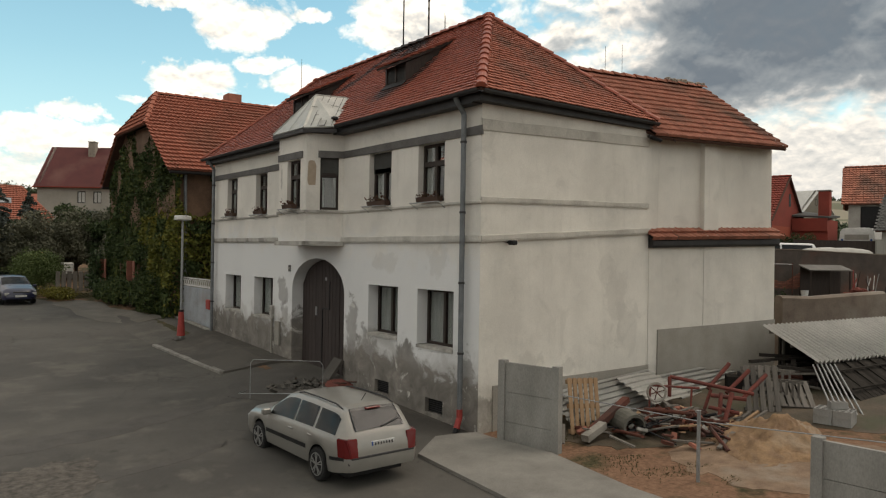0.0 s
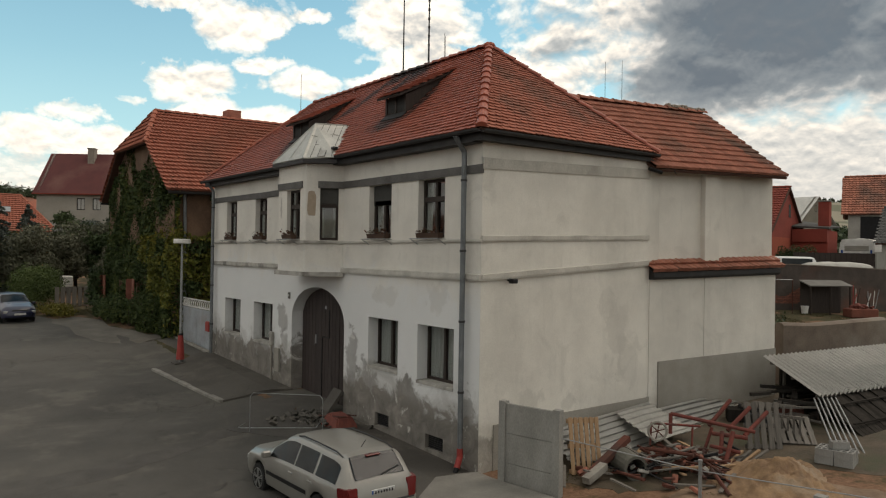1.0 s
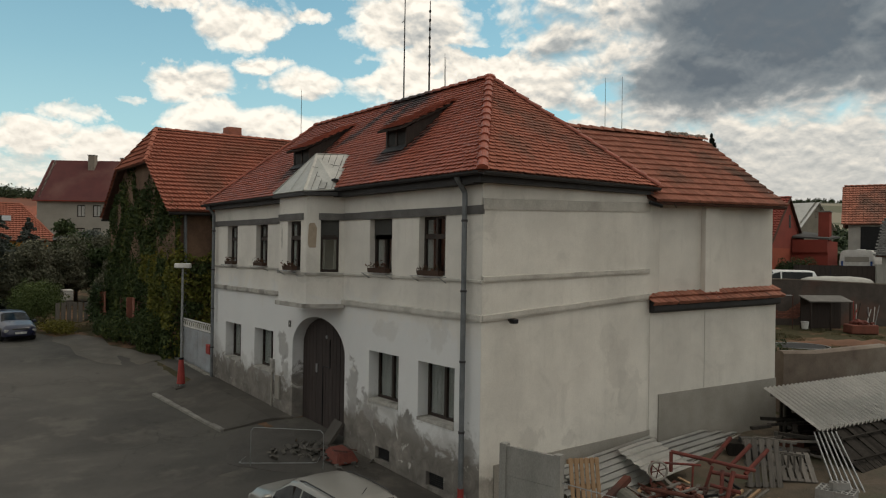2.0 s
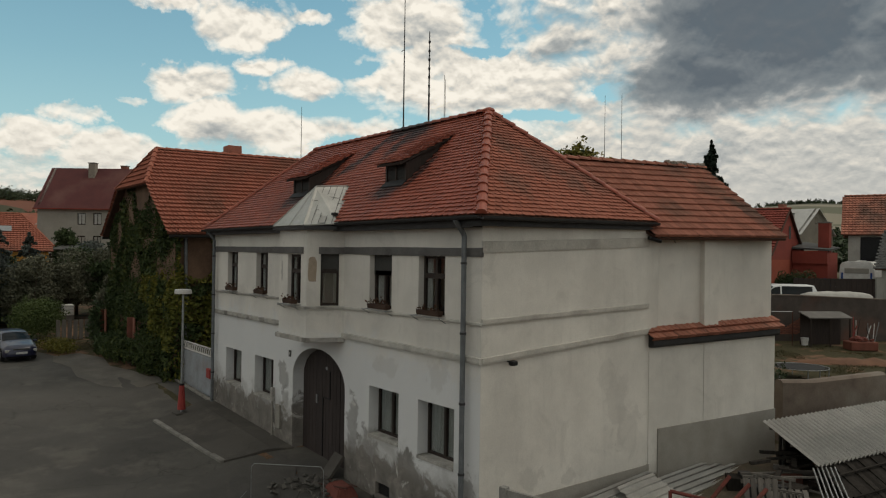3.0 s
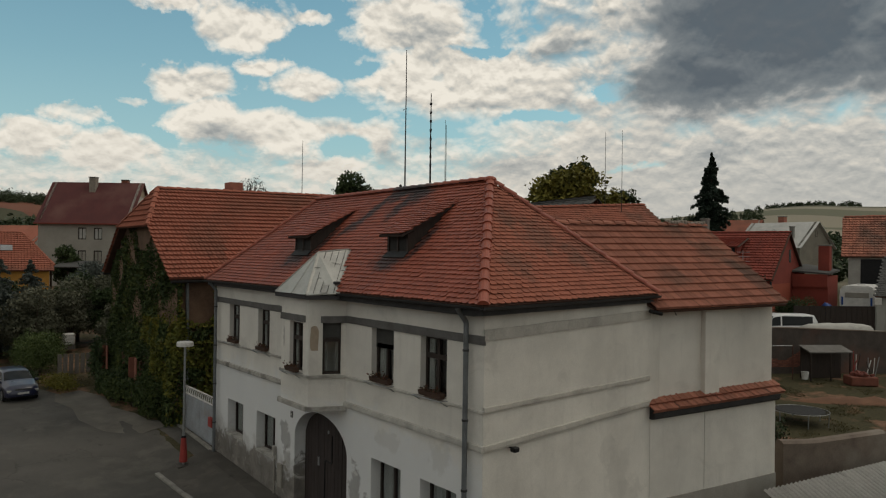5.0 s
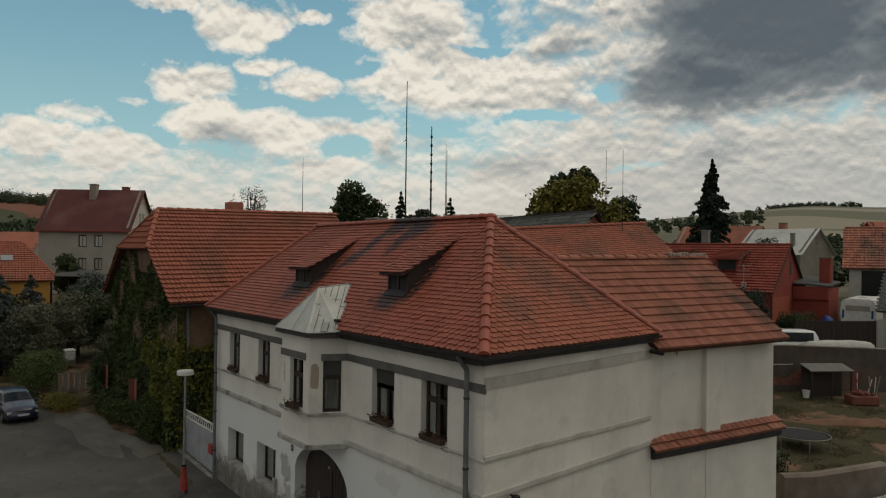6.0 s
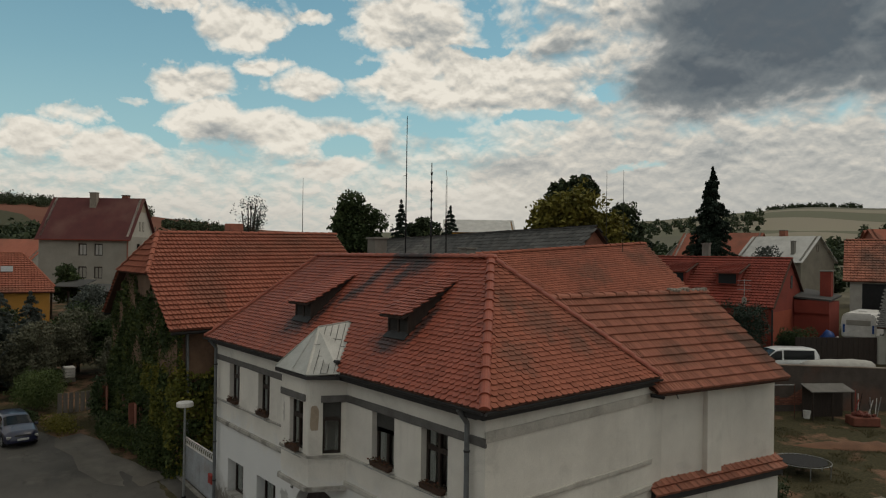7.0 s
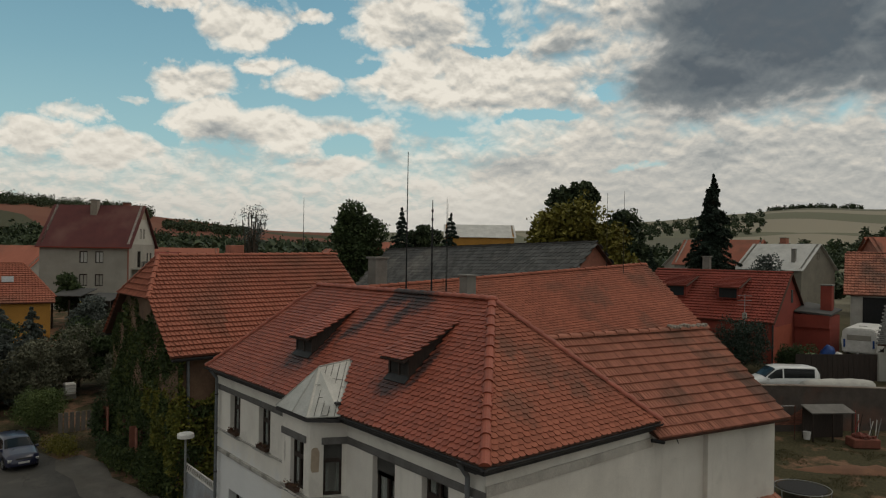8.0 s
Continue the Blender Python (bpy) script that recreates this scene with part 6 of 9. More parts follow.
def vehicle(name, label, category, spec, mat, at, turn, plate=True, rails=False, trim=True):
    """Skin lofted through cross-sections, wheel arches cut from below; glass, lamps and fittings are parts."""
    car = thing(name, label, category, at, turn)
    x0, x1 = spec["top"][0][0], spec["top"][-1][0]
    rw, ra = spec["wheel"], spec["wheel"] + 0.055
    xs = {x0, x1, *[p[0] for p in spec["top"]], *[p[0] for p in spec["half"]]}
    for ax in spec["axles"]:
        xs |= {ax + ra * math.cos(math.pi * k / 10) for k in range(11)}
    k = x0
    while k < x1:
        xs.add(k)
        k += 0.16
    xs = sorted(xs)
    xs = [x for i, x in enumerate(xs) if i == 0 or x - xs[i - 1] > 0.012 or x == x1]

    def floor_z(x):
        z = spec["sill"] + 0.08 * smooth(1.7, 2.3, abs(x))
        for ax in spec["axles"]:
            if abs(x - ax) < ra:
                z = max(z, rw + math.sqrt(ra * ra - (x - ax) ** 2))
        return z

    def section(x):
        zb, zt = floor_z(x), lerp(spec["top"], x)
        zw = min(lerp(spec["waist"], x), zt - 0.03)
        zb = min(zb, zw - 0.06)
        hw, hr = lerp(spec["half"], x), lerp(spec["roof"], x)
        hr = min(hr, hw * 0.9)
        mid = zb + (zw - zb) * 0.55
        h = [(hw * 0.955, zb), (hw * 0.995, zb + (zw - zb) * 0.22), (hw, mid), (hw * 0.975, zw - 0.03), (hw * 0.955, zw), (hr + 0.05, zt - 0.075), (hr, zt - 0.03), (hr * 0.8, zt), (0, zt + 0.018)]
        return [(x, y, z) for y, z in h] + [(x, -y, z) for y, z in h[-2::-1]]
    bm = BM()
    rows = [[bm.verts.new(Vector(p) * K) for p in section(x)] for x in xs]
    for a, b in zip(rows, rows[1:]):
        for i in range(len(a) - 1):
            bm.faces.new((a[i], a[i + 1], b[i + 1], b[i]))
    bm.faces.new(rows[0])
    bm.faces.new(rows[-1][::-1])
    body = part("body", bm, mat, car, smooth=True)
    e = 0.007

    def spot(x, i, f, side=1):
        s = section(x)
        p, q = Vector(s[i]), Vector(s[i + 1])
        v = p.lerp(q, f)
        return Vector((v.x, v.y * side, v.z))

    def patch(nm, m, pts_rows, off, parent=car, lab=""):
        g = BM()
        vv = [[g.verts.new((p + off) * K) for p in r] for r in pts_rows]
        for a, b in zip(vv, vv[1:]):
            for i in range(len(a) - 1):
                g.faces.new((a[i], a[i + 1], b[i + 1], b[i]))
        bmesh.ops.solidify(g, geom=list(g.faces), thickness=0.004 * K)
        return part(nm, g, m, parent, lab, smooth=False)
    for s in (1, -1):
        for a, b in spec["glass"]:
            n = 8
            grid = [[spot(a + (b - a) * i / n, 4, f, s) for f in (0.10, 0.5, 0.93)] for i in range(n + 1)]
            patch("side_window", M_CARGLASS, grid, Vector((0, s * e, 0.002)))
        if trim:
            a, b = spec["axles"][0] + ra + 0.04, spec["axles"][1] - ra - 0.04
            grid = [[spot(a + (b - a) * i / 8, 1, f, s) for f in (0.55, 0.95)] for i in range(9)]
            patch("side_trim", M_PLASTIC, grid, Vector((0, s * 0.01, 0)))
        for hx in (-0.2, -1.0):
            p = spot(hx, 3, 0.0, s)
            g = bbox(BM(), (p.x - 0.09) * K, (p.y - 0.02 + s * 0.012) * K, (p.z - 0.10) * K, (p.x + 0.09) * K, (p.y + 0.02 + s * 0.012) * K, (p.z - 0.065) * K, 0.006)
            part("door_handle", g, mat, car)
        p = spot(spec["shield"][1] - 0.16, 4, 0.0, s)
        g = bbox(BM(), (p.x - 0.06) * K, (p.y - 0.02 if s > 0 else p.y - 0.17) * K, p.z * K, (p.x + 0.07) * K, (p.y + 0.17 if s > 0 else p.y + 0.02) * K, (p.z + 0.13) * K, 0.02)
        part("door_mirror", g, mat, car)
        # lamps
        rx, fx = spec["rear"][0] - 0.03, x1 - 0.16
        zt = lerp(spec["waist"], rx)
        # the lamp follows the corner in plan and leans in with the tailgate
        def back_at(z):
            return next(x0 + 0.01 * i for i in range(60) if lerp(spec["top"], x0 + 0.01 * i) >= z)
        z0, z1 = zt - 0.33, zt + 0.01
        lean = back_at(z1) - back_at(z0)
        h0, h1, h2 = (lerp(spec["half"], x0 + d) for d in (0.0, 0.08, 0.26))
        plan = [(x0 - 0.012, h0 - 0.15), (x0 - 0.012, h0 + 0.002), (x0 + 0.07, h1 + 0.010), (x0 + 0.27, h2 + 0.010), (x0 + 0.27, h2 - 0.12), (x0 + 0.12, h0 - 0.15)]
        upper = [(x + lean * (1 - i / 8) - 0.012, lerp(spec["half"], x + lean * (1 - i / 8)) + 0.006 if i in (1, 2, 3) else y) for i, (x, y) in enumerate(plan)]
        g = solid(BM(), [(x * K, s * y * K, z0 * K) for x, y in plan], [(x * K, s * y * K, z1 * K) for x, y in upper])
        bmesh.ops.bevel(g, geom=list(g.edges), offset=0.012 * K, segments=2, affect="EDGES")
        part("tail_lamp", g, M_TAIL, car, "red tail lamp")
        grid = [[spot(x0 + 0.02 + 0.5 * i / 5, 1, f, s) for f in (0.45, 0.75)] for i in range(6)]
        patch("bumper_strip", M_PLASTIC, grid, Vector((0, s * 0.008, 0)))
        zf = lerp(spec["waist"], fx) - 0.05
        g = bbox(BM(), (fx - 0.10) * K, (0.42 if s > 0 else -0.72) * K, (zf - 0.06) * K, (fx + 0.10) * K, (0.72 if s > 0 else -0.42) * K, (zf + 0.08) * K, 0.02)
        part("headlamp", g, M_LAMP, car, "clear headlamp")
        for ax in spec["axles"]:
            w = lerp(spec["half"], ax)
            g = BM()
            rod(g, Vector((ax, s * (w - 0.20), rw)) * K, Vector((ax, s * (w - 0.015), rw)) * K, rw * K, seg=28)
            bmesh.ops.bevel(g, geom=[ed for ed in g.edges if abs(ed.verts[0].co.y - ed.verts[1].co.y) < 1e-6], offset=0.02 * K, segments=2, affect="EDGES")
            tyre = part("wheel", g, M_RUBBER, car)
            g = BM()
            rod(g, Vector((ax, s * (w - 0.03), rw)) * K, Vector((ax, s * (w - 0.012), rw)) * K, rw * 0.68 * K, seg=28)
            part("rim_dish", g, M_RUBBER, tyre)
            g = BM()
            for j in range(5):
                t = 2 * math.pi * j / 5 + 0.3
                for dt in (-0.16, 0.16):
                    beam(g, Vector((ax, s * (w - 0.008), rw)) * K, Vector((ax + rw * 0.66 * math.cos(t + dt), s * (w - 0.008), rw + rw * 0.66 * math.sin(t + dt))) * K, 0.02 * K, 0.02 * K)
            for j in range(28):
                a, b = 2 * math.pi * j / 28, 2 * math.pi * (j + 1) / 28
                beam(g, Vector((ax + rw * 0.67 * math.cos(a), s * (w - 0.008), rw + rw * 0.67 * math.sin(a))) * K, Vector((ax + rw * 0.67 * math.cos(b), s * (w - 0.008), rw + rw * 0.67 * math.sin(b))) * K, 0.016 * K, 0.012 * K)
            part("rim", g, M_RIM, tyre, "five-spoke alloy rim")
        if rails:
            g = BM()
            pts = [spot(-1.72 + 1.75 * i / 8, 6, 0.3, s) + Vector((0, 0, 0.005 if i in (0, 8) else 0.04)) for i in range(9)]
            for p, q in zip(pts, pts[1:]):
                rod(g, p * K, q * K, 0.016 * K, seg=6)
            part("roof_rail", g, M_PLASTIC, car)
    for nm, (a, b), i0 in (("windscreen", spec["shield"], 0), ("rear_window", spec["rear"], 0)):
        n = 6
        grid = []
        for i in range(n + 1):
            x = a + (b - a) * i / n
            sec = section(x)
            k_ = (5, 6, 0.6, 11, 10) if nm == "windscreen" else (6, 7, 0.8, 10, 9)
            grid.append([Vector(p) * 1.0 for p in (Vector(sec[k_[0]]).lerp(Vector(sec[k_[1]]), k_[2]), sec[7], sec[8], sec[9], Vector(sec[k_[3]]).lerp(Vector(sec[k_[4]]), k_[2]))])
        d = 1 if nm == "windscreen" else -1
        patch(nm, M_CARGLASS, grid, Vector((d * 0.010, 0, 0.008)))
    # underside, bumper band, plate, grille
    g = box(BM(), (x0 + 0.3) * K, -0.62 * K, 0.18 * K, (x1 - 0.3) * K, 0.62 * K, 0.55 * K)
    part("underbody", g, M_RUBBER, car)
    if plate:
        xr = x0 - 0.012
        zp = 0.80 if spec is not VAN else 0.95
        g = bbox(BM(), (xr - 0.01 + 0.05) * K, -0.26 * K, (zp - 0.055) * K, (xr + 0.07) * K, 0.26 * K, (zp + 0.055) * K, 0.004)
        pl = part("number_plate", g, M_NUMBER, car, "white plate with dark bars")
        g = BM()
        for j in range(7):
            y = 0.17 - j * 0.062
            box(g, (xr + 0.034) * K, (y - 0.014) * K, (zp - 0.026) * K, (xr + 0.0395) * K, (y + 0.014) * K, (zp + 0.026) * K)
        part("plate_bars", g, M_IRON, pl)
        g = box(BM(), (xr + 0.034) * K, 0.225 * K, (zp - 0.05) * K, (xr + 0.0395) * K, 0.255 * K, (zp + 0.05) * K)
        part("plate_edge", g, M_BLUE, pl)
        g = bbox(BM(), (x1 - 0.06) * K, -0.26 * K, 0.40 * K, (x1 + 0.015) * K, 0.26 * K, 0.51 * K, 0.004)
        part("front_plate", g, M_NUMBER, car)
        g = bbox(BM(), (x1 - 0.12) * K, -0.36 * K, 0.56 * K, (x1 + 0.005 - 0.02) * K, 0.36 * K, 0.68 * K, 0.01)
        part("grille", g, M_PLASTIC, car)
    g = bbox(BM(), (x0 - 0.01) * K, -0.70 * K, 0.575 * K, (x0 + 0.10) * K, 0.70 * K, 0.62 * K, 0.008)
    part("bumper_strip", g, M_PLASTIC, car)
    return car


estate = vehicle("estate_car", "dusty beige-silver estate car parked at the kerb", "car", ESTATE, M_SILVER, (-0.86, -2.68, gz(-0.86, -2.68) - 0.02), 180.7, rails=True)
g = BM()
rod(g, Vector((-1.45, 0, 1.44)) * K, Vector((-1.62, 0, 1.62)) * K, 0.008 * K, seg=5)
part("aerial", g, M_PLASTIC, estate)
g = bbox(BM(), -1.90 * K, -0.16 * K, 1.378 * K, -1.78 * K, 0.16 * K, 1.408 * K, 0.006)
part("brake_lamp", g, M_TAIL, estate, "red brake lamp strip")
g = beam(BM(), Vector((-2.145, -0.02, 1.08)) * K, Vector((-2.05, -0.46, 1.16)) * K, 0.025 * K, 0.02 * K)
part("wiper", g, M_PLASTIC, estate)
hatch = vehicle("hatchback_car", "dark blue hatchback parked up the street", "car", HATCH, M_NAVY, (-25.2, -4.1, gz(-25.2, -4.1)), 4)
van = vehicle("white_van", "white van behind the garden wall", "van", VAN, M_VANWHITE, (-10.1, 30.6, 2.72), 233, trim=False)

# ---- street ----
def kerb_run(p, q, n, w=0.14, h=0.16, mat=M_KERB):
    p, q = Vector(p), Vector(q)
    run = thing("kerb", "row of worn pale kerb stones", "kerb", (p.x, p.y, gz(p.x, p.y)), kind="structure")
    d = (q - p).normalized()
    ang = math.degrees(math.atan2(d.y, d.x))
    L = (q - p).length / n
    me = finish("kerb_stone", bbox(BM(), 0.006, -w / 2, -h, L - 0.006, w / 2, 0, 0.012), mat)
    for i in range(n):
        c = p + d * L * i
        e = p + d * L * (i + 1)
        ob = new("kerb_stone", me)
        ob.parent = run
        z0, z1 = gz(c.x, c.y) + 0.085, gz(e.x, e.y) + 0.085
        ob.matrix_local = Matrix.Translation((c.x - p.x, c.y - p.y, z0 - gz(p.x, p.y) + random.uniform(-0.01, 0.006))) @ pose(0, 0, 0, random.uniform(-3, 3), -math.degrees(math.atan2(z1 - z0, L)), ang)
    return run


kerb_run((-12.62, -1.98), (-7.92, -1.68), 7)
kerb_run((-16.6, -0.05), (-12.9, -0.08), 5)

LX, LY = -12.6, -1.2
LZ = gz(LX, LY) + 0.07
lamp = thing("street_lamp", "thin grey street lamp with a red-banded base", "street lamp", (LX, LY, LZ))
part("post", rod(BM(), (0, 0, 0), (0.0, 0, 3.65), 0.045, 0.032, 10), M_STEEL, lamp)
part("base_sleeve", rod(BM(), (0, 0, 0.1), (0, 0, 0.85), 0.125, 0.075, 12), M_RED, lamp, "faded red base sleeve")
part("base_band", rod(BM(), (0, 0, 0.84), (0, 0, 0.90), 0.08, 0.075, 12), M_IRON, lamp)
part("foot", bbox(BM(), -0.22, -0.22, -0.05, 0.22, 0.22, 0.02, 0.02), M_PATH, lamp)
g = rod(BM(), (0, 0, 3.66), (0, 0, 3.80), 0.26, 0.25, 20)
bmesh.ops.bevel(g, geom=list(g.edges), offset=0.02, segments=1, affect="EDGES")
part("shade", g, M_WHITE, lamp, "flat pale lamp housing")

GZ = gz(-15, 0.1)
gate2 = thing("yard_gate", "pale blue-white sheet metal gate with ornamental top", "gate", (-14.9, 0.12, GZ - 0.13))
M_GATESHEET = material("pale_blue_gate_paint", (0.36, 0.39, 0.42), (0.25, 0.25, 0.25), 1.3, 30, tint=(0.30, 0.25, 0.21))
for i, (a, b) in enumerate(((-1.75, 0.0), (0.02, 1.72))):
    leaf = part("gate_leaf", bbox(BM(), a, -0.02, 0.08, b, 0.02, 1.38, 0.008), M_GATESHEET, gate2)
    g = BM()
    for z in (1.40, 1.66):
        box(g, a, -0.02, z, b, 0.02, z + 0.035)
    part("top_rail", g, M_WHITE, leaf)
    n = 9
    for k in range(n):
        cx_ = a + (b - a) * (k + 0.5) / n
        g = BM()
        for j in range(8):
            t, t2 = 2 * math.pi * j / 8, 2 * math.pi * (j + 1) / 8
            rod(g, (cx_ + 0.075 * math.cos(t), 0, 1.535 + 0.11 * math.sin(t)), (cx_ + 0.075 * math.cos(t2), 0, 1.535 + 0.11 * math.sin(t2)), 0.012, seg=5)
        part("scroll", g, M_WHITE, leaf)
part("mailbox", bbox(BM(), 1.12, -0.14, 0.72, 1.44, -0.03, 1.04, 0.02), M_RED, gate2, "small red letter box")
for x in (-1.85, 1.72):
    part("gate_post", bbox(BM(), x, -0.09, -0.1, x + 0.13, 0.09, 1.62, 0.015), M_CEMENT, gate2)
stump = thing("broken_wall", "crumbling plastered wall end beside the gate", "wall", (-17.4, 0.0, gz(-17.4, 0)))
part("masonry", prism(BM(), [(-0.6, -0.2), (0.45, -0.2), (0.45, 1.55), (0.25, 1.5), (0.05, 0.95), (-0.3, 0.75), (-0.6, 0.4)], -0.2, 0.15, "y"), M_BROWNWALL, stump)
part("coping", beam(BM(), (0.0, -0.02, 1.0), (0.42, -0.02, 1.72), 0.4, 0.12), M_LEDGE, stump)

# meter box and number tile on the front
box1 = thing("meter_cabinet", "small grey meter cabinet on the wall", "cabinet", (-8.28, -0.03, gz(-8.28, 0)))
part("door", bbox(BM(), -0.13, -0.035, 0.35, 0.13, 0.03, 0.98, 0.008), M_CEMENT, box1)
box2 = thing("pipe_cover", "grey conduit with a small box", "conduit", (-8.62, -0.03, gz(-8.62, 0)))
part("conduit", rod(BM(), (0, -0.02, 0.0), (0, -0.02, 1.05), 0.03), M_CEMENT, box2)
part("junction_box", bbox(BM(), -0.07, -0.06, 1.02, 0.07, 0.03, 1.38, 0.01), M_LEDGE, box2)
tile_no = thing("house_sign", "small dark tile beside the gate arch", "sign", (-7.66, -0.012, 2.98))
part("tile", bbox(BM(), -0.06, -0.012, -0.085, 0.06, 0.010, 0.085, 0.004), M_BAND, tile_no)
part("bar", box(BM(), -0.03, -0.017, -0.025, 0.03, -0.0125, 0.03), M_LEDGE, tile_no)
spot = thing("wall_lamp", "small dark lamp on the side wall", "lamp", (0.07, 0.66, 3.66))
part("bracket", rod(BM(), (-0.06, 0, 0.02), (0.10, 0, 0.05), 0.015), M_IRON, spot)
part("head", bbox(BM(), 0.04, -0.08, -0.03, 0.17, 0.06, 0.06, 0.015), M_IRON, spot)

# flower boxes
M_POT = material("brown_plastic_trough", (0.085, 0.05, 0.035), None, 5, 40)
M_FLOWER = leaf_material("red_geranium", (0.03, 0.045, 0.015), (0.10, 0.045, 0.03), (0.25, 0.05, 0.045))


def leaf_mesh(name, pts, size, mat, seed=1, up=0.35, squash=1.0):
    """Small turned leaves, one at each point."""
    rs = np.random.RandomState(seed)
    pts = np.asarray(pts, float)
    n = len(pts)
    a = rs.normal(size=(n, 3))
    a[:, 2] += up * rs.choice((-1, 1), n)
    nrm = a / np.linalg.norm(a, axis=1)[:, None]
    t = np.cross(nrm, rs.normal(size=(n, 3)))
    t /= np.linalg.norm(t, axis=1)[:, None] + 1e-9
    b = np.cross(nrm, t)
    s = size * rs.uniform(0.55, 1.25, (n, 1))
    quad = np.stack([pts - t * s, pts - b * s * 0.55 * squash, pts + t * s, pts + b * s * 0.55 * squash], 1).reshape(-1, 3)
    me = bpy.data.meshes.new(name)
    me.from_pydata(quad.tolist(), [], [(4 * i, 4 * i + 1, 4 * i + 2, 4 * i + 3) for i in range(n)])
    me.materials.append(mat)
    return me


def flower_box(x, y, z, w, seed):
    fb = thing("flower_box", "brown window box with wilting red geraniums", "flower box", (x, y, z), group="window boxes")
    part("trough", solid(BM(), [(-w / 2, -0.055, 0.02), (w / 2, -0.055, 0.02), (w / 2, 0.06, 0.02), (-w / 2, 0.06, 0.02)],
                         [(-w / 2 - 0.015, -0.07, 0.12), (w / 2 + 0.015, -0.07, 0.12), (w / 2 + 0.015, 0.075, 0.12), (-w / 2 - 0.015, 0.075, 0.12)]), M_POT, fb)
    rs = np.random.RandomState(seed)
    pts = np.stack([rs.uniform(-w / 2, w / 2, 60), rs.normal(-0.02, 0.05, 60), 0.13 + np.abs(rs.normal(0, 0.05, 60))], 1)
    ob = tagged(new("geranium_growth", leaf_mesh("geranium_growth", pts, 0.035, M_FLOWER, seed)), kind="stuff")
    ob.parent = fb
    g = BM()
    for s in (-1, 1):
        rod(g, (s * (w / 2 + 0.1), 0.12, 0.0), (s * (w / 2 + 0.1), -0.13, 0.0), 0.008, seg=5)
        rod(g, (s * (w / 2 + 0.1), -0.13, 0.0), (s * (w / 2 + 0.1), 0.06, -0.11), 0.008, seg=5)
    rod(g, (-w / 2 - 0.14, -0.13, 0.005), (w / 2 + 0.14, -0.13, 0.005), 0.009, seg=5)
    part("bracket", g, M_STEEL, fb)


for i, (a, b, _) in enumerate(UPPER):
    flower_box((a + b) / 2 + 0.02, -0.06, 4.445, (b - a) * 0.80, 20 + i)
flower_box(-5.93, -BAY_D - 0.12, 4.43, 0.5, 29)

# dug-up corner before the gate: barrier frame, rubble, spare slab
def barrier(at, turn, lean):
    bar = thing("barrier_frame", "thin white tube barrier round a dug-up patch", "barrier", at)
    bar.matrix_world = Matrix.Translation(at) @ pose(0, 0, 0, lean, 0, turn)
    for a, b in (((-0.75, 0, 0.84), (0.75, 0, 0.86)), ((-0.75, 0, 0.84), (-0.82, 0, 0.76)), ((-0.82, 0, 0.76), (-0.82, 0, 0)), ((0.75, 0, 0.86), (0.82, 0, 0.78)), ((0.82, 0, 0.78), (0.82, 0, 0))):
        part("tube", rod(BM(), a, b, 0.008, seg=6), M_STEEL, bar)


barrier(Vector((-4.33, -1.68, gz(-4.33, -1.68) + 0.02)), 42, 0)
barrier(Vector((-4.95, -1.45, gz(-4.95, -1.45) + 0.05)), 56, 84)
rub = thing("rubble_heap", "broken asphalt and earth by the gate", "rubble", (-4.6, -0.75, gz(-4.6, -0.75)), kind="stuff")
bmr = BM()
rr = random.Random(5)
for i in range(110):
    x, y = rr.gauss(0, 0.6), rr.gauss(0, 0.35)
    h = max(0.02, 0.20 - 0.22 * math.hypot(x * 0.7, y))
    s = rr.uniform(0.02, 0.085)
    t = BM()
    box(t, -s, -s * 0.7, -s * 0.3, s, s * 0.7, s * 0.3)
    join(bmr, t, pose(x, y, h * rr.uniform(0.3, 1), rr.uniform(-40, 40), rr.uniform(-40, 40), rr.uniform(0, 360)))
part("chunks", bmr, M_ASPHALT, rub)
slab1 = thing("spare_slab", "grey concrete slab leaning on the gate", "slab", (-5.05, -0.12, gz(-5.05, -0.1) + 0.1))
part("plate", beam(BM(), (0, -0.22, -0.05), (0.05, 0.12, 0.42), 0.5, 0.07), M_PATH, slab1)
M_DULLRED = material("dull_dusty_red", (0.19, 0.058, 0.042), (0.12, 0.04, 0.032), 5, 40)
M_RUST2 = material("dark_rust", (0.09, 0.04, 0.03), None, 5, 40)
barrow = thing("wheelbarrow", "upturned red wheelbarrow tub", "wheelbarrow", (-3.9, -0.62, gz(-3.9, -0.6)))
t = BM()
solid(t, [(-0.38, -0.28, 0.02), (0.38, -0.28, 0.02), (0.38, 0.28, 0.02), (-0.38, 0.28, 0.02)], [(-0.22, -0.18, 0.30), (0.25, -0.18, 0.26), (0.25, 0.18, 0.26), (-0.22, 0.18, 0.30)])
bmesh.ops.bevel(t, geom=list(t.edges), offset=0.03, segments=2, affect="EDGES")
part("tub", t, M_DULLRED, barrow)
g = BM()
for s in (-1, 1):
    rod(g, (-0.9, s * 0.2, 0.12), (0.5, s * 0.12, 0.33), 0.016, seg=6)
part("frame", g, M_RUST2, barrow)

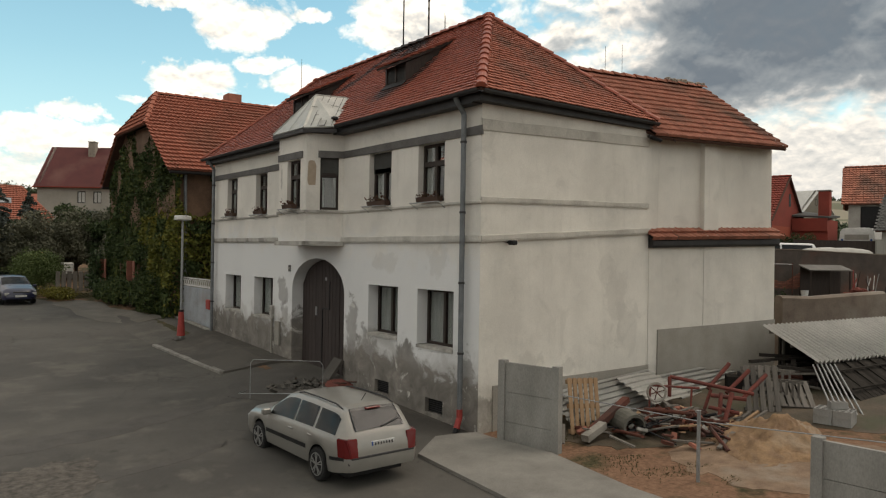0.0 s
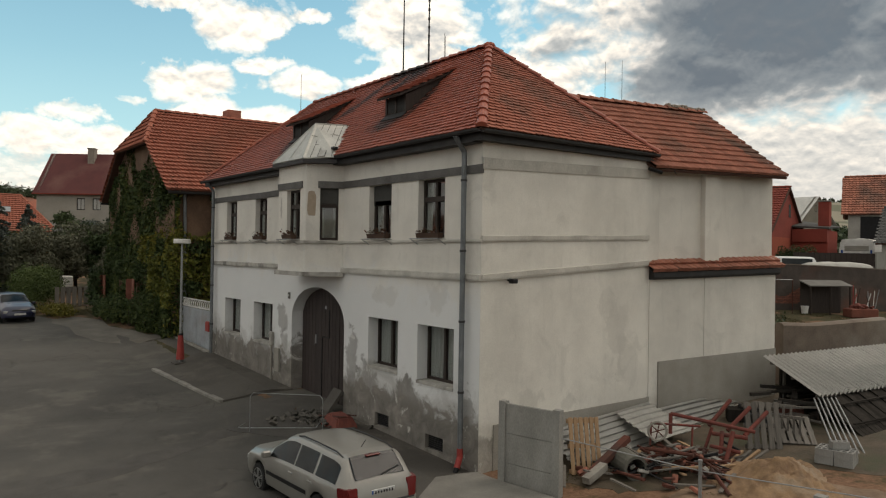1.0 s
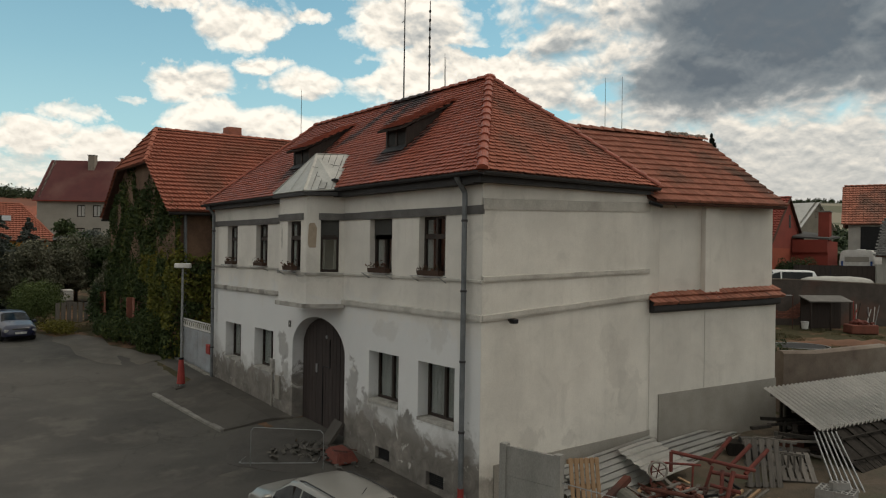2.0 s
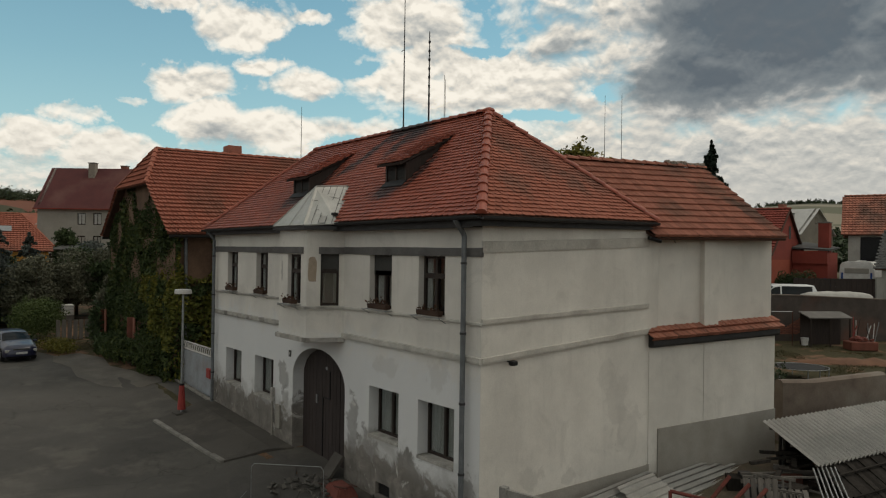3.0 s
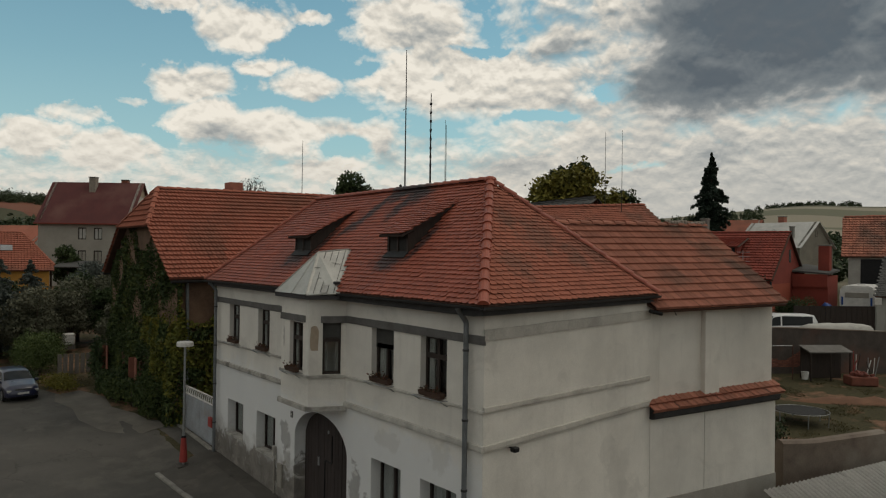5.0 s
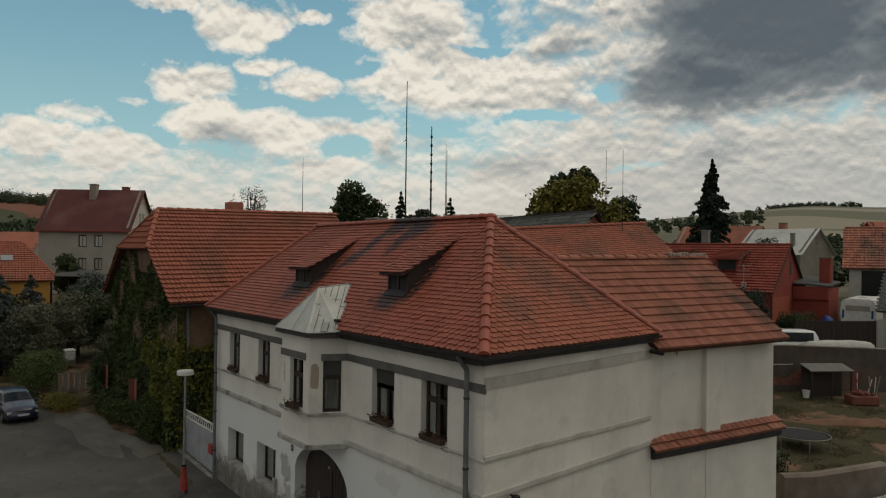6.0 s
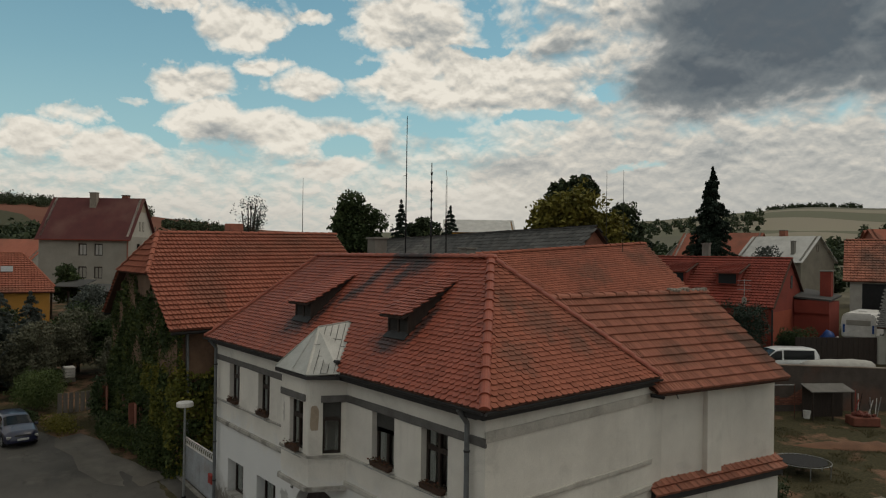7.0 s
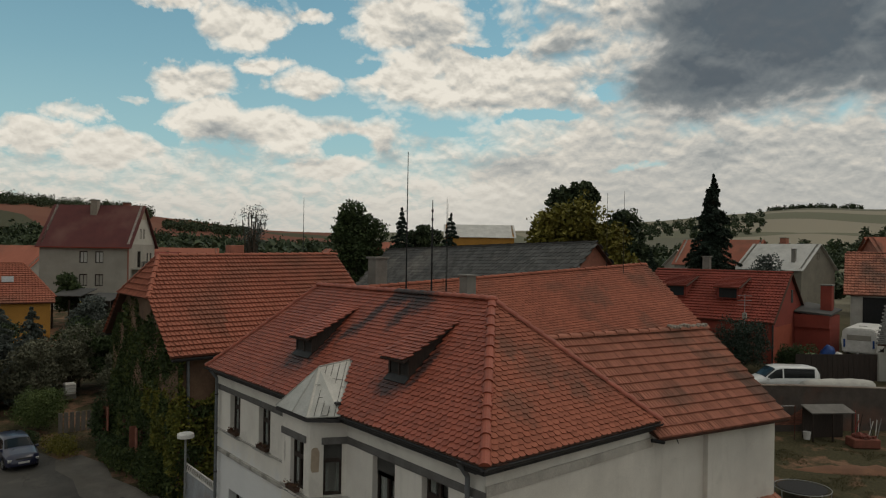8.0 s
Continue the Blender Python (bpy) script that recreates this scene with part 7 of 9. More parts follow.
# ---- yard beside the house ----
M_MUCK = material("dark_trodden_earth", (0.105, 0.078, 0.053), (0.050, 0.042, 0.028), 2.0, 30, bump=0.8, tint=(0.05, 0.055, 0.028))
rim = random.Random(4)
edge = [(0.35, 1.0), (1.3, 0.75), (2.2, 1.2), (2.75, 1.9), (3.0, 2.7), (3.5, 3.6), (3.9, 4.5), (4.9, 5.0), (6.5, 5.3), (8.0, 6.2)]
ragged_edge = [(a[0] + (b[0] - a[0]) * k / 6 + rim.uniform(-0.10, 0.10), a[1] + (b[1] - a[1]) * k / 6 + rim.uniform(-0.10, 0.10)) for a, b in zip(edge, edge[1:]) for k in range(6)]
draped("dark_earth", ragged_edge + [(8.0, 10.0), (0.35, 10.0)], 0.006, 0.02, M_MUCK, "dark trodden earth and rotting bits under the scrap", "earth", 0.4)
fence = thing("concrete_fence", "precast grey concrete fence panels between posts", "fence", (0.55, 0.02, gz(0.55, 0)))


def fence_panel(x0, y0, x1, y1, ztop, zbot, n=3):
    fx, fy, fz = fence.location
    a, b = Vector((x0 - fx, y0 - fy, 0)), Vector((x1 - fx, y1 - fy, 0))
    d = (b - a).normalized()
    nrm = Vector((-d.y, d.x, 0))
    for c in (a, b):
        g = solid(BM(), [c + d * u + nrm * v + Vector((0, 0, zbot - 0.3 - fz)) for u, v in ((-0.07, -0.07), (0.07, -0.07), (0.07, 0.07), (-0.07, 0.07))],
                  [c + d * u + nrm * v + Vector((0, 0, ztop + 0.03 - fz)) for u, v in ((-0.065, -0.065), (0.065, -0.065), (0.065, 0.065), (-0.065, 0.065))])
        part("post", g, M_PANEL, fence)
    for k in range(n):
        lo, hi = zbot + (ztop - zbot) * k / n + 0.004, zbot + (ztop - zbot) * (k + 1) / n - 0.004
        g = solid(BM(), [p + nrm * v + Vector((0, 0, lo - fz)) for p, v in ((a, -0.03), (b, -0.03), (b, 0.03), (a, 0.03))],
                  [p + nrm * v + Vector((0, 0, hi - fz)) for p, v in ((a, -0.03), (b, -0.03), (b, 0.03), (a, 0.03))])
        part("panel", g, M_PANEL, fence)


fence_panel(0.62, 0.05, 1.68, 0.28, 1.58, 0.02)
fence_panel(5.85, 0.42, 7.6, 0.55, 1.28, -0.1)
wire_post = thing("wire_fence", "steel post with a taut wire beside the yard", "fence", (3.98, 0.80, gz(3.98, 0.8)))
part("post", rod(BM(), (0, 0, -0.3), (0, 0, 1.02), 0.027, seg=10), M_STEEL, wire_post)
part("post_cap", rod(BM(), (0, 0, 1.02), (0, 0, 1.04), 0.034, seg=10), M_STEEL, wire_post)
g = BM()
for a, b in (((-2.25, -0.50, 0.95), (0, 0, 0.88)), ((0, 0, 0.88), (2.32, 0.37, 1.02)), ((2.32, 0.37, 1.02), (4.6, 0.7, 1.15))):
    rod(g, a, b, 0.009, seg=5)
part("wire", g, M_STEEL, wire_post)

M_SAND = material("ochre_sand", (0.285, 0.182, 0.100), (0.175, 0.108, 0.064), 3.2, 30, bump=1.0, tint=(0.27, 0.215, 0.155), spread=0.35)
sand = thing("sand_heap", "heap of ochre sand and soil", "sand", (4.0, 3.35, gz(4.0, 3.35)))
bm = BM()
rings, segs = 34, 72
prev = None
for i in range(rings + 1):
    k = i / rings
    row = []
    for j in range(segs):
        t = 2 * math.pi * j / segs
        w = 1 + 0.45 * noise.noise((math.cos(t) * 1.2, math.sin(t) * 1.2, 0.3))
        x, y = 1.25 * k * w * math.cos(t), 1.5 * k * w * math.sin(t)
        x, y = x * 0.76 - y * 0.62, x * 0.62 + y * 0.76
        z = 0.47 * (1 - k) ** 1.35 + 0.30 * (1 - k) * noise.noise((x * 2.6, y * 2.6, 1)) * (1 - k * 0.7) + 0.11 * noise.noise((x * 6, y * 6, 4)) * (1 - 0.6 * k) + 0.05 * noise.noise((x * 14, y * 14, 2)) - 0.06 * k
        row.append(bm.verts.new((x, y, z + gz(4.0 + x, 3.35 + y) - gz(4.0, 3.35))))
        if i == 0:
            break
    if prev:
        for j in range(segs):
            if len(prev) == 1:
                bm.faces.new((prev[0], row[j], row[(j + 1) % segs]))
            else:
                bm.faces.new((prev[j], row[j], row[(j + 1) % segs], prev[(j + 1) % segs]))
    prev = row
part("mound", bm, M_SAND, sand, smooth=True)

M_SPILL = material("pale_sandy_grit", (0.245, 0.168, 0.112), (0.150, 0.098, 0.064), 3.0, 34, bump=0.8, tint=(0.25, 0.21, 0.165), spread=0.4)
draped("sand_spill", worn_outline([(2.9, 1.6), (3.4, 1.2), (4.2, 1.05), (5.2, 1.3), (6.0, 1.8), (6.2, 3.0), (5.4, 4.2), (3.6, 4.0), (3.1, 2.8)], 61, 6, 0.14), 0.006, 0.02, M_SPILL, "thin spill of pale sandy grit round the heap", "grit", 0.4)
M_PALEWOOD = material("new_pale_wood", (0.40, 0.265, 0.155), (0.29, 0.185, 0.105), 3, 30, stretch=(6, 6, 0.7), obj=0.15)
M_GREYWOOD = material("weathered_grey_wood", (0.17, 0.155, 0.135), (0.10, 0.09, 0.08), 3, 30, stretch=(6, 6, 0.7), obj=0.2)
M_RUST = material("rusty_iron", (0.13, 0.045, 0.03), (0.075, 0.028, 0.02), 4, 40, rough=0.85, tint=(0.05, 0.03, 0.025))


def pallet(at, rot, mat, label, w=0.62, h=0.95, n=6):
    p = thing("pallet", label, "pallet", at, group="pallets in the yard")
    p.matrix_world = Matrix.Translation(at) @ pose(0, 0, 0, *rot)
    for i in range(n):
        x = -w / 2 + w * (i + 0.5) / n
        part("slat", bbox(BM(), x - w * 0.36 / n, -0.05, 0, x + w * 0.36 / n, -0.03, h, 0.004), mat, p)
    for z in (0.06, h / 2, h - 0.06):
        part("stringer", bbox(BM(), -w / 2, -0.03, z - 0.04, w / 2, 0.05, z + 0.04, 0.006), mat, p)
    return p


pallet((1.30, 1.45, gz(1.3, 1.4) + 0.0), (-14, 0, 62), M_PALEWOOD, "new pale pallet leaning by the wall", 0.60, 1.0, 6)
pallet((2.75, 4.95, gz(2.8, 4.9)), (-16, 0, 50), M_GREYWOOD, "weathered grey pallet leaning in the scrap", 0.7, 0.9, 5)
pallet((3.05, 5.6, gz(3, 5.6)), (-60, 0, 40), M_GREYWOOD, "weathered grey pallet lying aslant", 0.8, 0.8, 6)


def ribbed_sheet(name, label, foot, head, run, length, mat, tilt_end=0.0, pitch=0.125, deep=0.034):
    """A trapezoid-ribbed sheet leaning from its foot to its head; the ribs run along its length."""
    foot, head, run = Vector(foot), Vector(head), Vector(run).normalized()
    st = thing(name, label, "sheet", foot)
    w = (head - foot)
    up_ = w.normalized()
    out = run.cross(up_).normalized()
    out = out if out.z > 0 else -out
    n_ = max(3, int(w.length / pitch))
    prof = []
    for k in range(n_):
        for f, h in ((0.0, 0), (0.42, 0), (0.5, 1), (0.92, 1)):
            prof.append(((k + f) / n_, h))
    prof.append((1.0, 0))
    g = BM()
    rows_ = [[g.verts.new(w * f + out * deep * h + run * x + out * tilt_end * (x / length) ** 2) for f, h in prof] for x in (0.0, length * 0.5, length)]
    for a, b in zip(rows_, rows_[1:]):
        for i in range(len(prof) - 1):
            g.faces.new((a[i], a[i + 1], b[i + 1], b[i]))
    bmesh.ops.solidify(g, geom=list(g.faces), thickness=0.008)
    part("ribbed_sheet", g, mat, st)
    return st


M_RIB = material("weathered_pale_ribbed_tin", (0.50, 0.50, 0.47), (0.36, 0.355, 0.335), 1.2, 30, rough=0.6, tint=(0.30, 0.27, 0.24))
M_LOOSE = material("bright_bent_tin", (0.62, 0.61, 0.57), (0.46, 0.45, 0.42), 2, 30, rough=0.6)
zl = gz(1.0, 3)
ribbed_sheet("ribbed_sheets", "pale ribbed tin sheets leaning on the wall", (1.05, 1.35, zl), (0.36, 1.45, zl + 0.47), (-0.05, 1, 0.045), 3.3, M_RIB)
ribbed_sheet("ribbed_sheets", "second layer of pale ribbed tin sheets", (1.28, 1.60, zl), (0.52, 1.65, zl + 0.42), (-0.05, 1, 0.045), 2.3, M_RIB)
ribbed_sheet("ribbed_sheets", "long pale ribbed tin sheets leaning on the wall", (1.15, 4.7, gz(1, 5) - 0.06), (0.42, 4.8, 0.84), (-0.06, 1, 0.0), 3.9, M_RIB, 0.0, 0.14, 0.05)
ribbed_sheet("loose_sheet", "bent pale ribbed tin sheet thrown on the stack", (1.62, 3.05, zl + 0.30), (0.45, 3.35, 0.92), (-0.12, 1, 0.04), 1.5, M_LOOSE, -0.08, 0.19, 0.03)


def scrap_bar(p, q, w, mat, name, label, cat="scrap", round_=True):
    p, q = Vector(p), Vector(q)
    t = thing(name, label, cat, p)
    part("bar", rod(BM(), (0, 0, 0), q - p, w / 2, seg=8) if round_ else beam(BM(), (0, 0, 0), q - p, w, w * 0.8), mat, t)


zz = gz(2, 3)
scrap_bar((1.62, 1.05, zz - 0.03), (1.50, 2.35, zz + 0.46), 0.13, M_RUST, "steel_beam", "rusty brown beam leaning on the scrap", round_=False)
scrap_bar((1.72, 0.95, zz - 0.02), (1.66, 1.5, zz + 0.13), 0.15, M_KERB, "stone_block", "pale stone post lying on the ground", "stone", False)
M_REDRUST = material("red_primer_tube", (0.19, 0.048, 0.035), (0.10, 0.032, 0.026), 5, 40, rough=0.8, tint=(0.07, 0.035, 0.03))
frame_ = thing("rusty_frame", "rusty red tube frame lying over the scrap", "scrap frame", (2.15, 3.4, zz))
for a, b, w in (((-0.55, 0.15, 0.78), (0.62, 1.15, 0.52), 0.045), ((-0.55, 0.15, 0.78), (-0.53, 0.12, 0.40), 0.045), ((-0.1, 0.75, 0.55), (0.05, 1.25, 1.02), 0.05), ((0.2, 0.9, 0.5), (0.38, 1.4, 0.92), 0.05),
                ((0.5, 1.0, 0.45), (0.62, 1.6, 0.85), 0.05), ((0.3, 0.55, 0.55), (0.45, 0.25, 0.05), 0.05), ((0.55, 0.5, 0.6), (0.62, 0.1, 0.02), 0.055), ((0.15, 0.45, 0.5), (0.7, 0.75, 0.48), 0.05),
                ((0.2, 0.3, 0.3), (0.7, 0.5, 0.25), 0.045), ((0.05, 0.3, 0.05), (0.12, 0.5, 0.6), 0.04), ((-0.6, -0.4, 0.66), (0.0, 0.3, 0.62), 0.03), ((-0.6, -0.4, 0.66), (-0.58, -0.45, 0.25), 0.025), ((-0.1, 0.2, 0.62), (-0.05, 0.1, 0.2), 0.025)):
    part("tube", rod(BM(), a, b, w * 0.8, seg=8), M_REDRUST, frame_)
hoop = thing("old_hoop", "dusty grey hoop of an old wheel in the scrap", "hoop", (1.80, 2.85, zz + 0.58), 30)
g = BM()
for k in range(20):
    a, b = 2 * math.pi * k / 20, 2 * math.pi * (k + 1) / 20
    rod(g, (0.16 * math.cos(a), 0.05 * math.cos(a), 0.17 * math.sin(a)), (0.16 * math.cos(b), 0.05 * math.cos(b), 0.17 * math.sin(b)), 0.024, seg=6)
part("rim", g, M_CEMENT, hoop)
g = BM()
for k in range(3):
    a = math.pi * k / 3 + 0.3
    rod(g, (0.16 * math.cos(a), 0.05 * math.cos(a), 0.17 * math.sin(a)), (-0.16 * math.cos(a), -0.05 * math.cos(a), -0.17 * math.sin(a)), 0.010, seg=5)
part("spoke", g, M_RUST, hoop)
rr = random.Random(11)
pile = thing("scrap_pile", "heap of broken bricks, pipes and rusty iron", "scrap", (2.2, 2.9, zz))
for i in range(230):
    x, y = rr.gauss(0, 0.44), rr.gauss(0, 0.74)
    x, y = x + y * 0.28, y
    h = max(0.02, 0.42 - 0.42 * math.hypot(x * 1.2, y * 0.8)) * rr.uniform(0.15, 1.0)
    a, e_ = rr.uniform(0, 6.28), rr.uniform(-0.35, 0.35)
    kind_ = rr.random()
    if kind_ < 0.42:
        t = BM()
        bbox(t, -0.10, -0.05, -0.03, 0.10, 0.05, 0.03, 0.008)
        gg = join(BM(), t, pose(x, y, h, rr.uniform(-40, 40), rr.uniform(-40, 40), rr.uniform(0, 360)))
        q_ = rr.random()
        part("brick", gg, M_BRICK if q_ < 0.25 else M_RUST if q_ < 0.75 else M_LEDGE, pile)
    elif kind_ < 0.8:
        L = rr.uniform(0.35, 1.0)
        d = Vector((math.cos(a), math.sin(a), e_)) * L / 2
        c = Vector((x, y, h + 0.05))
        part("rusty_pipe", rod(BM(), c - d, c + d, rr.uniform(0.012, 0.035), seg=7), M_RUST if rr.random() < 0.7 else M_IRON, pile)
    else:
        L = rr.uniform(0.4, 0.9)
        d = Vector((math.cos(a), math.sin(a), e_)) * L / 2
        c = Vector((x, y, h + 0.04))
        part("broken_board", beam(BM(), c - d, c + d, 0.07, 0.025), M_GREYWOOD if rr.random() < 0.75 else M_PALEWOOD, pile)
for i in range(5):
    t_ = 0.3 + 0.16 * i
    scrap_bar((2.75 + 0.06 * i, 3.3 + 0.1 * i, zz + 0.03), (2.55 + 0.14 * i, 4.2 + 0.05 * i, zz + 0.16 + 0.03 * i), 0.05, M_PALEWOOD if i % 2 else M_GREYWOOD, "loose_batten", "loose wooden batten at the edge of the scrap", "batten", False)
M_OLDPIPE = material("mossy_old_concrete", (0.15, 0.145, 0.125), (0.08, 0.08, 0.065), 3, 30)
ring = thing("concrete_pipe", "short dark concrete pipe lying in the yard", "pipe", (1.85, 1.95, gz(1.85, 1.95) + 0.2))
g = BM()
seg = 18
for r0, r1 in ((0.22, 0.17),):
    rows = [[g.verts.new((x, r * math.cos(2 * math.pi * k / seg), r * math.sin(2 * math.pi * k / seg))) for k in range(seg)] for x, r in ((-0.3, r0), (0.3, r0), (0.3, r1), (-0.3, r1))]
    for i in range(4):
        a, b = rows[i], rows[(i + 1) % 4]
        for k in range(seg):
            g.faces.new((a[k], a[(k + 1) % seg], b[(k + 1) % seg], b[k]))
part("pipe_ring", g, M_OLDPIPE, ring)
ring.matrix_world = Matrix.Translation(ring.location) @ pose(0, 0, 0, 0, 0, -28)

M_BLOCK = material("pale_hollow_block", (0.30, 0.295, 0.28), (0.22, 0.215, 0.20), 3, 40, obj=0.15)
blocks = thing("block_stack", "pile of grey hollow concrete blocks", "blocks", (4.02, 5.1, gz(4.02, 5.1)), 12)
blocks.scale = (0.8, 0.8, 0.8)
g = BM()
box(g, -0.19, -0.09, 0, 0.19, -0.06, 0.165)
box(g, -0.19, 0.06, 0, 0.19, 0.09, 0.165)
for x in (-0.19, -0.077, 0.045, 0.16):
    box(g, x, -0.0598, 0.002, x + 0.03, 0.0598, 0.163)
box(g, -0.16, -0.0597, 0.05, 0.16, 0.0597, 0.08)
blk = finish("block", g, M_BLOCK)
for k in range(2):
    for i in range(2):
        for j in range(3):
            ob = new("block", blk)
            ob.parent = blocks
            ob.matrix_local = pose(-0.2 + 0.395 * i, -0.2 + 0.19 * j, 0.0 + 0.17 * k, 0, 0, random.uniform(-3, 3))
ob = new("block", blk)
ob.parent = blocks
ob.matrix_local = pose(0.05, 0.0, 0.34, 0, 0, 40)

M_BLACKWOOD = material("black_brown_wood", (0.044, 0.039, 0.034), (0.022, 0.020, 0.018), 3, 30, stretch=(6, 6, 0.7), obj=0.3, rough=1.0, spec=0.03)
# corrugated shed roof on posts, with stored things under it
A, B = Vector((1.29, 7.62, 1.88)), Vector((2.68, 7.30, 1.25))
RUN = Vector((0.155, 1.0, 0.008)).normalized()
shed = thing("lean_to_shed", "low lean-to with pale corrugated sheet roof", "shed", (2.0, 9.0, gz(2, 9)))
o = Vector(shed.location)
L = 7.0
n = int(L / 0.04)
g = BM()
down = (B - A)
nrm = RUN.cross(down).normalized()
nrm = nrm if nrm.z > 0 else -nrm
rows = []
for s in (0.0, 0.5, 1.03):
    rows.append([g.verts.new(A + RUN * (L * i / n) + down * s + nrm * (0.050 * math.sin(i * math.pi / 2.0)) - o) for i in range(n + 1)])
for a, b in zip(rows, rows[1:]):
    for i in range(n):
        g.faces.new((a[i], a[i + 1], b[i + 1], b[i]))
bmesh.ops.solidify(g, geom=list(g.faces), thickness=0.008)
part("corrugated_roof", g, M_SHEET, shed, smooth=True)
for k in range(4):
    for s in (0.12, 0.92):
        p = A + RUN * (0.5 + 2.0 * k) + down * s - o
        part("post", beam(BM(), (p.x, p.y, -0.2), (p.x, p.y, p.z - 0.05), 0.09, 0.09), M_GREYWOOD, shed)
for s in (0.1, 0.5, 0.94):
    p = A + down * s - o - Vector((0, 0, 0.07))
    part("purlin", beam(BM(), p + RUN * 0.1, p + RUN * 6.8, 0.07, 0.08), M_GREYWOOD, shed)
p0 = A - o
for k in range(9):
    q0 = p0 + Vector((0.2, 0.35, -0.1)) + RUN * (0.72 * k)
    part("back_board", slab(BM(), (q0, q0 + RUN * 0.71, q0 + RUN * 0.71 - Vector((0, 0, 1.2)), q0 - Vector((0, 0, 1.2))), 0.04), M_BLACKWOOD, shed)
rr = random.Random(21)
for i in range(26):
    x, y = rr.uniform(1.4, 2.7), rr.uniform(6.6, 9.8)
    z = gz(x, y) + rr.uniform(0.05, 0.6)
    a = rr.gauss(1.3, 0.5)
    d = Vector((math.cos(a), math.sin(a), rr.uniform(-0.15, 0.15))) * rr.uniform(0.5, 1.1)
    scrap_bar(Vector((x, y, z)) - d / 2, Vector((x, y, z)) + d / 2, rr.uniform(0.06, 0.14), M_BLACKWOOD if rr.random() < 0.7 else M_GREYWOOD, "stored_timber", "old dark timber stored under the lean-to", "timber", False)
for k in range(6):
    p = Vector((2.62 + 0.05 * k, 7.25 + 0.09 * k, 1.18))
    scrap_bar(p, p + Vector((1.14 + 0.03 * k, -1.58 - 0.03 * k, -0.66)), 0.034, M_STEEL, "steel_tube", "thin galvanised tube leaning on the lean-to", "tube")

# dark mesh and boards closing the low side of the lean-to
screen = thing("board_screen", "dark boards leaning against the lean-to", "screen", (2.62, 7.42, gz(2.6, 7.4)))
sx, sy, sz = screen.location
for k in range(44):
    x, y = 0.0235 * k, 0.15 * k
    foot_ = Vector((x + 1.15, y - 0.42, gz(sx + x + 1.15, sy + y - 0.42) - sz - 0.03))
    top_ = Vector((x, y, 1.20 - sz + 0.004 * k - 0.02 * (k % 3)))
    part("board", slab(BM(), (foot_, foot_ + Vector((0.023, 0.149, 0.0)), top_ + Vector((0.023, 0.149, 0)), top_), 0.02 + 0.012 * (k % 2)), M_BLACKWOOD, screen)
for f in (0.25, 0.7):
    p_ = Vector((1.15 * (1 - f) + 0.02, -0.42 * (1 - f), (1.2 - sz) * f + 0.04))
    part("rail", beam(BM(), p_, p_ + Vector((1.0, 6.4, 0.15)), 0.05, 0.03), M_BLACKWOOD, screen)
back = thing("back_partition", "dark plank partition at the back of the lean-to", "partition", (1.35, 9.2, gz(1.3, 9.2)))
for k in range(5):
    part("plank", bbox(BM(), 0.29 * k, 0.0, -0.1, 0.29 * k + 0.28, 0.04, 1.0 - 0.1 * k, 0.006), M_BLACKWOOD, back)
for q_, (x, y, w_, h_) in enumerate(((2.35, 6.05, 0.75, 0.62), (2.75, 5.75, 0.6, 0.5))):
    pen = thing("slatted_crate", "grey slatted crate standing in the scrap", "crate", (x, y, gz(x, y)), 20)
    for k in range(6):
        part("slat", bbox(BM(), -w_ / 2 + w_ * k / 5.5, -0.02, 0.05, -w_ / 2 + w_ * k / 5.5 + 0.045, 0.01, h_ - 0.03, 0.004), M_GREYWOOD, pen)
    for z in (0.03, h_ - 0.03):
        part("crate_rail", bbox(BM(), -w_ / 2 - 0.03, 0.011, z - 0.03, w_ / 2 + 0.05, 0.04, z + 0.03, 0.005), M_GREYWOOD, pen)
for i, (p_, q_) in enumerate((((1.5, 6.3, 0.95), (2.5, 7.6, 1.02)), ((1.6, 6.2, 0.93), (2.7, 7.3, 0.99)), ((1.75, 6.4, 0.35), (1.78, 6.42, 0.95)), ((1.5, 6.5, 0.7), (2.9, 6.6, 0.62)), ((1.4, 6.9, 0.8), (2.8, 7.2, 0.7)))):
    scrap_bar(p_, q_, 0.05, M_GREYWOOD, "rack_pole", "weathered pole of the old rack", "pole", False)
junk = random.Random(33)
for i in range(14):
    x, y = junk.uniform(1.3, 2.6), junk.uniform(6.2, 9.0)
    w_, d_, h_ = junk.uniform(0.25, 0.6), junk.uniform(0.2, 0.5), junk.uniform(0.15, 0.45)
    c_ = thing("old_crate", "dark old crate among the stored timber", "crate", (x, y, gz(x, y) - 0.02), junk.uniform(0, 90))
    part("box", bbox(BM(), -w_ / 2, -d_ / 2, 0, w_ / 2, d_ / 2, h_, 0.01), (M_DARKWOOD, M_BLACKWOOD, M_RUST, M_SOFFIT)[i % 4], c_)

